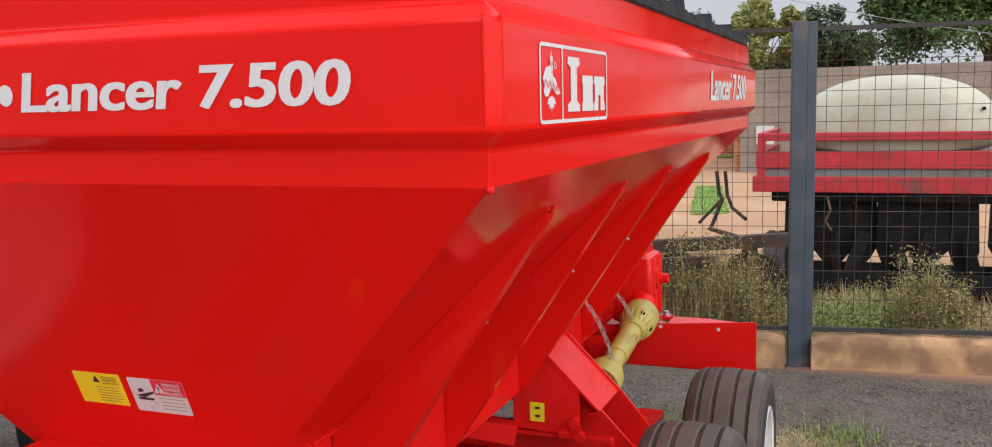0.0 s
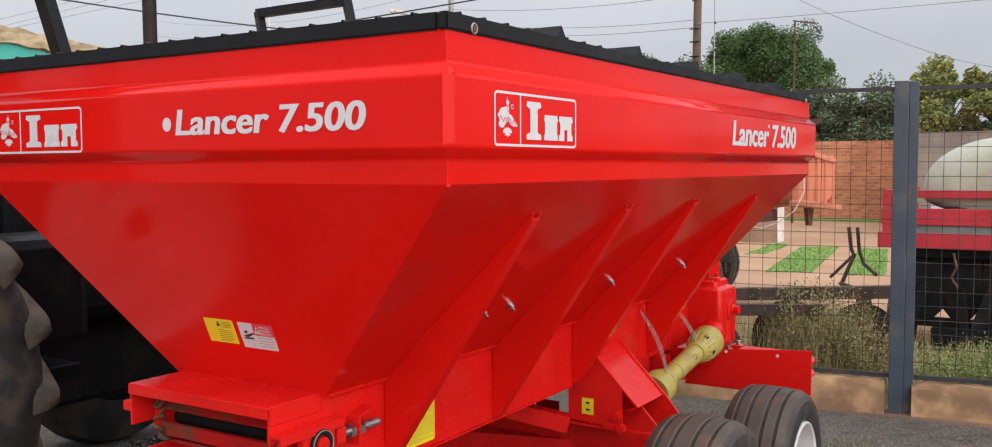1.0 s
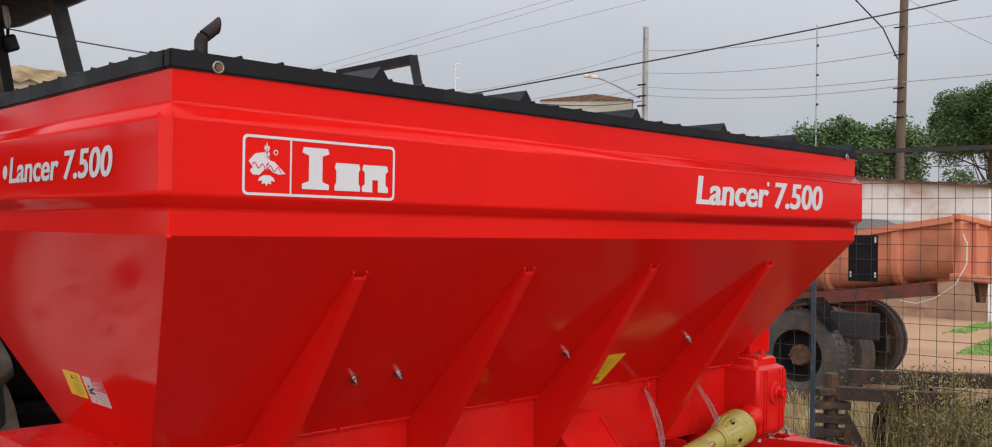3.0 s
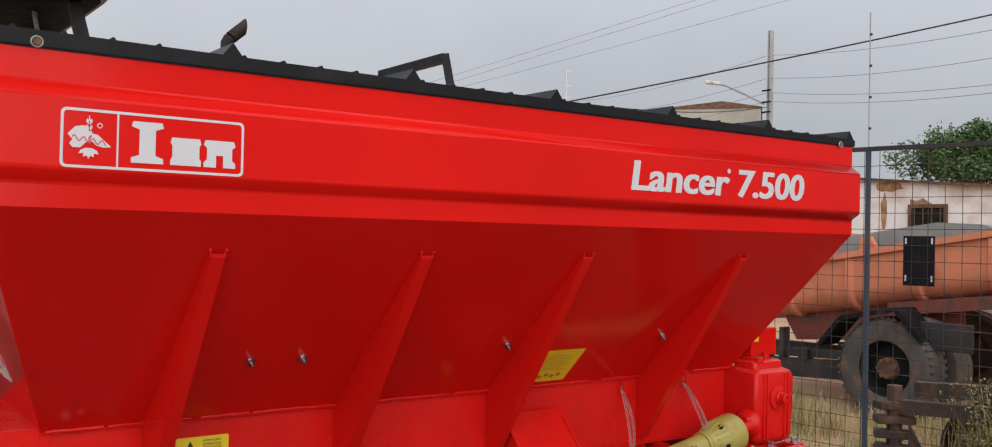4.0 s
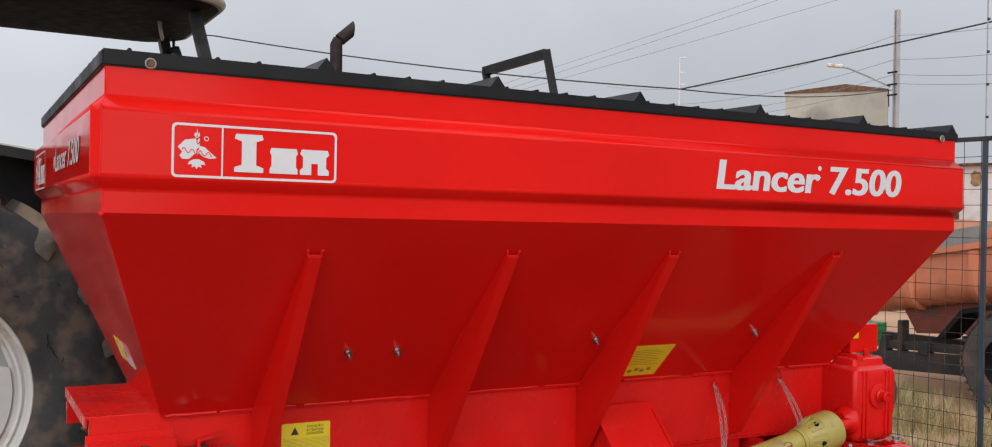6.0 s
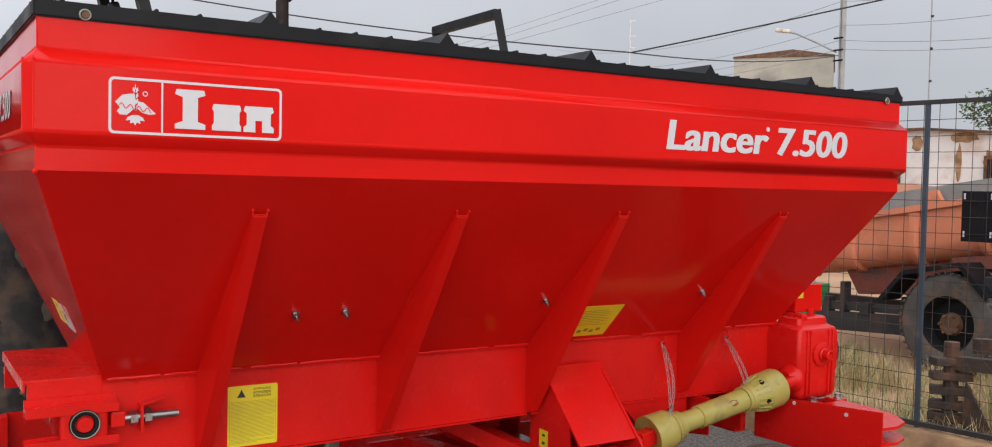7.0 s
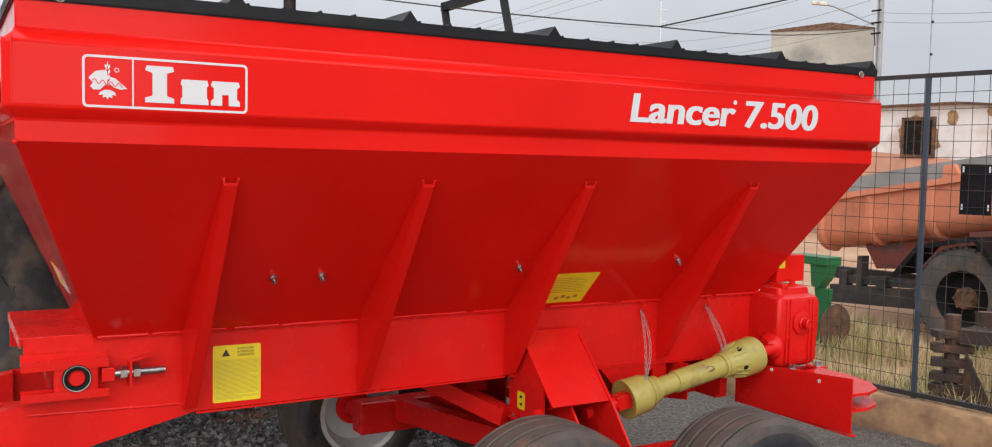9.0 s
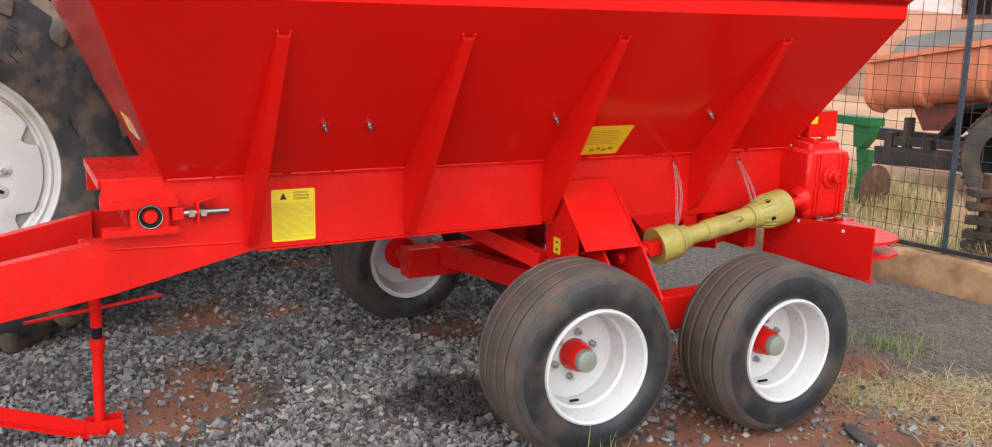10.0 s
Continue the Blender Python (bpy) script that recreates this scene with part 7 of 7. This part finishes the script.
# ---- poles, cables, mast ----
def poles():
    T = thing("utility_pole", (-8.3, 23.6, 0.0), "weathered timber utility pole with lamp arm", "utility pole")
    bm = B()
    rod(bm, (-8.3, 23.6, -0.2), (-8.15, 23.6, 10.5), 0.135, 0.09, seg=14)
    part("pole", bm, WOOD_POLE, T, smooth=True)
    bm = B()
    tube(bm, [(-8.3, 23.5, 6.2), (-8.6, 23.3, 7.0), (-9.2, 22.9, 7.8), (-9.9, 22.5, 8.4)], 0.018, 8)
    part("lamp_arm", bm, DARK, T)
    for z in (4.7, 5.1, 5.45, 6.3, 7.0):
        bm = B()
        rod(bm, (-8.38, 23.45, z), (-8.10, 23.45, z), 0.018, seg=6)
        part("bracket", bm, DARK, T)
    C = thing("concrete_pole", (-18.9, 26.9, 0.0), "square concrete utility pole with a street lamp", "utility pole")
    bm = B()
    for k in (-1, 1):
        prism(bm, [(-18.75 + k * 0.065 - 0.03, -0.2), (-18.75 + k * 0.065 + 0.03, -0.2), (-18.75 + k * 0.040 + 0.02, 9.05), (-18.75 + k * 0.040 - 0.02, 9.05)], "y", 26.81, 26.99)
    prism(bm, [(-18.83, -0.2), (-18.67, -0.2), (-18.71, 9.04), (-18.79, 9.04)], "y", 26.86, 26.94)
    part("pole", bm, CONC_POLE, C)
    for z in (6.2, 6.55, 6.95):
        bm = B()
        rod(bm, (-18.93, 26.7, z), (-18.57, 26.7, z), 0.03, seg=8)
        part("insulator", bm, DARK, C)
    bm = B()
    tube(bm, [(-18.9, 26.80, 6.50), (-19.5, 26.45, 6.88), (-20.0, 26.10, 7.18), (-20.25, 25.95, 7.27)], 0.032, 8)
    part("lamp_arm", bm, CABLE_FAR, C)
    bm = B()
    box(bm, -0.26, 0.26, -0.10, 0.10, -0.06, 0.06, 0.035, pose(-20.40, 25.85, 7.31, 0, 8, 35))
    part("lamp_head", bm, CREAM, C)
    M = thing("old_post", (-6.7, 28.0, 0.0), "thin rusty lamp post before the trees", "post")
    bm = B()
    rod(bm, (-6.75, 28.0, -0.2), (-6.75, 28.0, 6.10), 0.040, 0.026, seg=10)
    bar(bm, (-6.80, 28.0, 6.12), (-6.10, 27.9, 5.98), 0.04, 0.04)
    bar(bm, (-7.6, 28.1, 3.0), (-5.9, 27.9, 3.05), 0.08, 0.12)
    part("pole", bm, RUSTY, M)
    A = thing("antenna_mast", (-16.5, 15.7, 0.0), "thin white antenna mast", "mast")
    bm = B()
    rod(bm, (-16.5, 15.7, -0.1), (-16.5, 15.7, 6.0), 0.022, seg=8)
    for z in (5.98, 5.6, 5.3):
        bar(bm, (-16.5, 15.7, z), (-16.38, 15.8, z), 0.03, 0.03)
    part("mast", bm, WHITE_VINYL, A)


poles()


def cable(p, q, sag, r, material, n=24):
    p, q = Vector(p), Vector(q)
    bm = B()
    r *= 0.75 if material is CABLE_FAR else 1.0
    tube(bm, [p.lerp(q, i / n) - Vector((0, 0, sag * 4 * (i / n) * (1 - i / n))) for i in range(n + 1)], r, 5)
    tagged(part("overhead_cable", bm, material), "thin overhead power cable", "cable", "overhead cables")


# ---- trees ----
def tree(name, at, height, crown_r, seed, leaf, leaf_size, clumps, per, label, trunk=0.16, low=0.35):
    rnd = random.Random(seed)
    T = thing(name, at, label, "tree")
    x, y, z = at
    bm = B()
    top = Vector((x + rnd.uniform(-0.2, 0.2), y, z + height * 0.6))
    rod(bm, (x, y, z - 0.2), tuple(top), trunk, trunk * 0.5, seg=9)
    centres = []
    for i in range(clumps):
        a, e, k = rnd.uniform(0, 2 * math.pi), rnd.uniform(-0.5, 1.2), rnd.uniform(0.35, 1.0)
        c = Vector((x + crown_r * k * math.cos(a) * math.cos(e * 0.8), y + crown_r * k * math.sin(a) * math.cos(e * 0.8), z + height * (low + (1 - low) * 0.48) + (height * (1 - low) * 0.45) * math.sin(e) * k))
        centres.append(c)
        if i % 4 == 0:
            rod(bm, tuple(Vector((x, y, z)).lerp(top, rnd.uniform(0.5, 1.0))), tuple(c), trunk * 0.25, trunk * 0.06, seg=5)
    part("trunk", bm, BARK, T)
    vs, fs = [], []
    for c in centres:
        cr = crown_r * rnd.uniform(0.16, 0.32)
        for _ in range(per):
            d = Vector((rnd.gauss(0, 1), rnd.gauss(0, 1), rnd.gauss(0, 0.75)))
            d = d.normalized() * cr * rnd.random() ** 0.4
            p = c + d
            u = Vector((rnd.gauss(0, 1), rnd.gauss(0, 1), rnd.gauss(0, 0.6))).normalized()
            w = u.cross(Vector((rnd.gauss(0, 1), rnd.gauss(0, 1), rnd.gauss(0, 1)))).normalized()
            s = leaf_size * rnd.uniform(0.6, 1.4)
            k = len(vs)
            vs += [p - u * s, p + w * s * 0.45, p + u * s, p - w * s * 0.45]
            fs.append((k, k + 1, k + 2, k + 3))
    me = bpy.data.meshes.new("crown")
    me.from_pydata([tuple(v) for v in vs], [], fs)
    me.materials.append(leaf)
    ob = new("crown", me)
    ob.parent = T
    ob.matrix_parent_inverse = Matrix.Translation(-T.location)


tree("round_tree", (-11.75, 41.4, 0), 8.15, 2.85, 1, LEAF, 0.052, 120, 1300, "broad dense green tree beyond the wall", low=0.48)
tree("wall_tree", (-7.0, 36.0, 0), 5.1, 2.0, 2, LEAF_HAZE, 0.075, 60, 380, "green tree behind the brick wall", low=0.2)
tree("papaya_tree", (-2.3, 27.8, 0), 5.0, 1.1, 3, LEAF_PALE, 0.075, 40, 200, "slender tree with yellowing leaves behind the wall", 0.09, 0.3)
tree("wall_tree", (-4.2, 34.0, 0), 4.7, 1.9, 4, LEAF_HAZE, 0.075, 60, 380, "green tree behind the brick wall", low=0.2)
tree("shade_tree", (3.2, 26.5, 0), 7.6, 3.2, 5, LEAF, 0.075, 140, 450, "large dark-leaved shade tree behind the block wall", low=0.15)
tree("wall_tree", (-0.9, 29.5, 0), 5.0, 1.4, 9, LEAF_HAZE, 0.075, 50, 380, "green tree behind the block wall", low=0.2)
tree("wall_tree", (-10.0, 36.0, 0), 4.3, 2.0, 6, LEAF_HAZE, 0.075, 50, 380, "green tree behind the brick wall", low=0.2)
tree("house_tree", (-9.9, 24.0, 0), 4.8, 1.9, 7, LEAF, 0.055, 70, 420, "leafy tree rising behind the white house", 0.10, 0.58)


# ---- lawns, path, weeds and stones ----
def blades(name, label, count, region, hmin, hmax, wid, material, seed, lean=0.5, keep=None, clump=None):
    """Thin grass blades scattered over a stretch of the plan."""
    rnd = random.Random(seed)
    vs, fs = [], []
    x0, x1, y0, y1 = region
    hubs = [(rnd.uniform(x0, x1), rnd.uniform(y0, y1)) for _ in range(clump)] if clump else None
    made = 0
    while made < count:
        if hubs:
            hx, hy = hubs[rnd.randrange(len(hubs))]
            x, y = rnd.gauss(hx, 0.10), rnd.gauss(hy, 0.10)
        else:
            x, y = rnd.uniform(x0, x1), rnd.uniform(y0, y1)
        made += 1
        if keep and not keep(x, y):
            continue
        z = ground_z(x, y) - 0.01
        h, a = rnd.uniform(hmin, hmax), rnd.uniform(0, 2 * math.pi)
        b = rnd.uniform(0.1, lean) * h
        s = Vector((-math.sin(a), math.cos(a), 0)) * wid * rnd.uniform(0.6, 1.3)
        p, f = Vector((x, y, z)), Vector((math.cos(a), math.sin(a), 0))
        m = p + f * b * 0.35 + Vector((0, 0, h * 0.6))
        t = p + f * b + Vector((0, 0, h))
        k = len(vs)
        vs += [p - s, p + s, m + s * 0.8, m - s * 0.8, t]
        fs += [(k, k + 1, k + 2, k + 3), (k + 3, k + 2, k + 4)]
    me = bpy.data.meshes.new(name)
    me.from_pydata([tuple(v) for v in vs], [], fs)
    me.materials.append(material)
    tagged(new(name, me), label, "grass", kind="stuff")


def beyond_fence(x, y):
    return (Vector((x, y, 0)) - FPOS).dot(FNOR) > 0.12


def in_yard(x, y):
    return (Vector((x, y, 0)) - FPOS).dot(FNOR) < -0.12


blades("dry_weeds", "dry weeds along the fence", 26000, (-5.0, 4.0, 5.0, 8.0), 0.06, 0.30, 0.0026, GRASS_DRY, 21, 1.0, beyond_fence, 300)
blades("green_weeds", "green weeds along the fence", 7500, (-5.0, 4.0, 5.0, 8.4), 0.05, 0.26, 0.003, GRASS, 22, 0.9, beyond_fence, 150)
blades("tall_weeds", "feathery tall weeds behind the fence", 1100, (-1.15, -0.45, 5.85, 6.35), 0.25, 0.75, 0.0026, GRASS_DRY, 27, 0.6, beyond_fence, 16)
blades("yard_grass", "thin grass tufts in the yard", 420, (0.24, 0.48, 3.85, 4.10), 0.03, 0.10, 0.0024, GRASS, 23, 0.9, in_yard, 6)
blades("side_grass", "thin grass tufts in the yard", 300, (-0.2, 1.3, 3.0, 4.4), 0.03, 0.08, 0.0022, GRASS, 28, 0.9, in_yard, 12)
blades("wheel_grass", "grass blades at the wheel", 110, (0.15, 0.45, 1.35, 1.75), 0.08, 0.20, 0.0022, GRASS, 26, 0.8, in_yard, 4)
blades("yard_straw", "dry straw lying in the yard", 3200, (-0.9, 1.1, 2.0, 3.7), 0.004, 0.014, 0.0014, GRASS_DRY, 24, 9.0, in_yard, 50)
blades("straw_heap", "heap of pale dry straw on the ground", 4600, (-0.15, 0.75, 3.10, 3.85), 0.008, 0.035, 0.0017, GRASS_DRY, 31, 9.0, in_yard, 16)
blades("wall_tuft", "grass tuft in the grit", 160, (-0.55, -0.40, 3.80, 3.90), 0.04, 0.13, 0.0022, GRASS, 32, 0.9, in_yard, 3)
LAWNS = (((-3.38, 13.86), (-2.73, 14.24), (-3.45, 19.35), (-4.13, 18.96)), ((-2.21, 14.12), (-1.63, 14.45), (-2.45, 19.29), (-2.97, 19.26)), ((-4.66, 17.11), (-4.39, 17.27), (-4.55, 19.6), (-4.9, 19.5)))


def on_lawn(x, y):
    for q in LAWNS:
        if all((b[0] - a[0]) * (y - a[1]) - (b[1] - a[1]) * (x - a[0]) > -0.15 * abs(noise.noise(Vector((x * 3, y * 3, 0)))) for a, b in zip(q, q[1:] + q[:1])):
            return True
    return False


blades("lawn_blades", "grass of the lawn strips", 52000, (-5.0, -1.5, 13.7, 19.7), 0.02, 0.06, 0.009, LAWN_LEAF, 29, 0.9, on_lawn, None)
for q in LAWNS:
    patch("lawn_strip", "mown lawn strip between the sandy wheel tracks", list(q), -0.042, LAWN, "lawn")
patch("lawn_foot", "grass along the brick wall", [(-14, 28.2), (-3.4, 29.6), (-3.4, 30.6), (-14, 29.6)], 0.006, LAWN, "lawn")


def weed_bush(at, height, spread, seed, material):
    """A loose weed: thin stems with many small leaves."""
    rnd = random.Random(seed)
    T = thing("weed_bush", at, "loose yellow-green weed bush behind the fence", "weed", "weeds behind the fence")
    bm = B()
    vs, fs = [], []
    for _ in range(34):
        a, k = rnd.uniform(0, 2 * math.pi), rnd.uniform(0.3, 1.0)
        tip = Vector((at[0] + spread * k * math.cos(a), at[1] + spread * k * math.sin(a), at[2] + height * rnd.uniform(0.55, 1.05)))
        base = Vector(at) + Vector((0.1 * math.cos(a), 0.1 * math.sin(a), 0))
        rod(bm, tuple(base), tuple(tip), 0.004, 0.0015, seg=4)
        for _ in range(190):
            t = rnd.uniform(0.15, 1.05)
            p = base.lerp(tip, t) + Vector((rnd.gauss(0, 1), rnd.gauss(0, 1), rnd.gauss(0, 1))) * 0.035
            u = Vector((rnd.gauss(0, 1), rnd.gauss(0, 1), rnd.gauss(0, 1))).normalized()
            w = u.cross(Vector((rnd.gauss(0, 1), rnd.gauss(0, 1), rnd.gauss(0, 1)))).normalized()
            sz = rnd.uniform(0.007, 0.017)
            k0 = len(vs)
            vs += [p - u * sz, p + w * sz * 0.35, p + u * sz, p - w * sz * 0.35]
            fs.append((k0, k0 + 1, k0 + 2, k0 + 3))
    part("stem", bm, GRASS_DRY, T)
    me = bpy.data.meshes.new("leaves")
    me.from_pydata([tuple(v) for v in vs], [], fs)
    me.materials.append(material)
    ob = new("leaves", me)
    ob.parent = T
    ob.matrix_parent_inverse = Matrix.Translation(-T.location)


for k, (x, y, h, sp) in enumerate(((-0.66, 5.95, 0.80, 0.26), (-0.48, 6.05, 0.74, 0.30), (-0.84, 6.1, 0.66, 0.3), (-0.28, 5.95, 0.50, 0.28), (0.35, 6.0, 0.34, 0.35), (0.85, 6.15, 0.68, 0.22), (0.98, 6.1, 0.50, 0.25), (1.6, 6.3, 0.4, 0.35), (0.5, 6.4, 0.36, 0.4))):
    weed_bush((x, y, -0.06), h, sp, 40 + k, GRASS if k in (4, 8) else WEED)


def stones(name, label, n, region, mean, biggest, material, seed, keep, flat=0.30):
    """Broken stone: jittered blocks scattered over a stretch of the plan."""
    rnd = np.random.RandomState(seed)
    x, y = rnd.uniform(region[0], region[1], n), rnd.uniform(region[2], region[3], n)
    roll = rnd.rand(n)
    ok = np.array([keep(a, b, c) for a, b, c in zip(x, y, roll)])
    x, y = x[ok], y[ok]
    n = len(x)
    size = rnd.gamma(6.0, mean / 6.0, n).clip(mean * 0.4, biggest)
    base = np.array([(a, b, c) for a in (-1, 1) for b in (-1, 1) for c in (-1, 1)], float)
    quads = np.array([(0, 1, 3, 2), (4, 6, 7, 5), (0, 4, 5, 1), (2, 3, 7, 6), (0, 2, 6, 4), (1, 5, 7, 3)])
    p = base[None] * rnd.uniform(0.40, 1.45, (n, 1, 3)) * np.array((1.0, 1.0, 0.72)) * size[:, None, None]
    p = p * (1 - 0.42 * rnd.rand(n, 8, 1)) + rnd.uniform(-0.22, 0.22, (n, 8, 3)) * size[:, None, None]
    q = rnd.normal(size=(n, 4))
    q[:, 1:3] *= 0.55
    q /= np.linalg.norm(q, axis=1)[:, None]
    w, a, b, c = q.T
    rot = np.stack([1 - 2 * (b * b + c * c), 2 * (a * b - c * w), 2 * (a * c + b * w), 2 * (a * b + c * w), 1 - 2 * (a * a + c * c), 2 * (b * c - a * w), 2 * (a * c - b * w), 2 * (b * c + a * w), 1 - 2 * (a * a + b * b)], 1).reshape(n, 3, 3)
    p = np.einsum("nij,nkj->nki", rot, p)
    z = np.array([ground_z(u, v) for u, v in zip(x, y)])
    p += np.stack([x, y, z + size * flat], 1)[:, None]
    f = (quads[None] + 8 * np.arange(n)[:, None, None]).reshape(-1, 4)
    me = bpy.data.meshes.new(name)
    me.from_pydata(p.reshape(-1, 3).tolist(), [], f.tolist())
    me.materials.append(material)
    tagged(new(name, me), label, "gravel", kind="stuff")


def bareness(x, y):
    """Above zero where the red soil lies open, with ragged edges."""
    v = Vector((x, y, 0.0))
    return max(r - math.hypot(x - u, y - w) for u, w, r in BARE) + 0.20 * noise.noise(v * 3.5) + 0.10 * noise.noise(v * 11.0)


def stony(x, y, roll):
    b = bareness(x, y)
    if y > 2.7 and roll < (y - 2.7) * 1.3:
        return False
    return not (b > -0.08 and roll < (0.90 if b > 0.05 else 0.55))


stones("gravel", "dark crushed basalt gravel over red soil", 120000, (-3.7, 1.2, -1.7, 3.3), 0.0088, 0.021, STONE, 5, stony, 0.42)
stones("soil_crumbs", "small clods of red soil between the stones", 16000, (-3.4, 1.3, 0.2, 3.8), 0.0042, 0.011, CRUMB, 6, lambda x, y, roll: bareness(x, y) > -0.05)
stones("fine_grit", "fine brown-grey grit in the yard", 42000, (-1.6, 1.6, 3.3, 5.3), 0.0034, 0.008, GRIT, 7, lambda x, y, roll: in_yard(x, y) and bareness(x, y) < 0.1)


def scrap_plate():
    """A bent dark plate lying in the soil."""
    bm = B()
    z = ground_z(0.3, 2.8)
    outline = [(0.20, 2.84), (0.24, 2.835), (0.31, 2.815), (0.40, 2.775), (0.47, 2.72), (0.40, 2.735), (0.30, 2.755), (0.225, 2.775)]
    lo = [bm.verts.new((x, y, z + 0.012 + 0.05 * (0.45 - x) * (1 if y > 2.76 else 0.2))) for x, y in outline]
    hi = [bm.verts.new(v.co + Vector((0, 0, 0.006))) for v in lo]
    bm.faces.new(lo[::-1])
    bm.faces.new(hi)
    for i in range(len(lo)):
        j = (i + 1) % len(lo)
        bm.faces.new((lo[i], lo[j], hi[j], hi[i]))
    tagged(part("scrap_plate", bm, RUBBER_OLD), "dark curved scrap plate lying on red soil", "scrap")


scrap_plate()

cable((-12.3, 12.2, 4.40), (-4.2, 19.1, 6.5), 0.05, 0.016, CABLE)
cable((-4.2, 19.1, 6.5), (8.0, 30.0, 9.0), 0.2, 0.016, CABLE)
cable((-12.38, 12.1, 4.41), (-18.3, 4.45, 5.55), 0.12, 0.015, CABLE)
cable((-18.3, 4.45, 5.55), (-22.0, -3.0, 6.4), 0.1, 0.015, CABLE)
cable((-12.38, 12.1, 4.41), (-18.9, 26.9, 6.4), 0.2, 0.014, CABLE)
for p, q in (((-35.2, 23.2, 9.57), (-28.8, 30.4, 12.55)), ((-35.2, 23.4, 9.34), (-28.2, 31.0, 12.5)), ((-35.1, 23.5, 9.08), (-26.7, 32.5, 12.3))):
    p, q = Vector(p), Vector(q)
    cable(p - (q - p) * 4, q + (q - p) * 3, 0.8, 0.016, CABLE_FAR, 60)
cable((-8.2, 23.6, 7.8), (-1.2, 18.1, 3.7), 0.25, 0.010, CABLE_FAR)
cable((-1.2, 18.1, 3.7), (6.0, 12.5, 2.0), 0.2, 0.008, CABLE_FAR)
cable((-8.2, 23.5, 5.6), (14, 29, 6.9), 0.2, 0.014, CABLE_FAR)
cable((-8.2, 23.5, 7.0), (14, 29, 8.6), 0.2, 0.012, CABLE_FAR)
for z0, z1 in ((5.5, 6.6), (5.7, 6.9), (6.4, 7.4), (7.1, 8.2)):
    cable((-8.2, 23.5, z0), (-18.75, 26.9, z1), 0.2, 0.012, CABLE_FAR)
    cable((-18.9, 26.9, z1), (-45, 34, z1 + 2), 0.8, 0.012, CABLE_FAR)
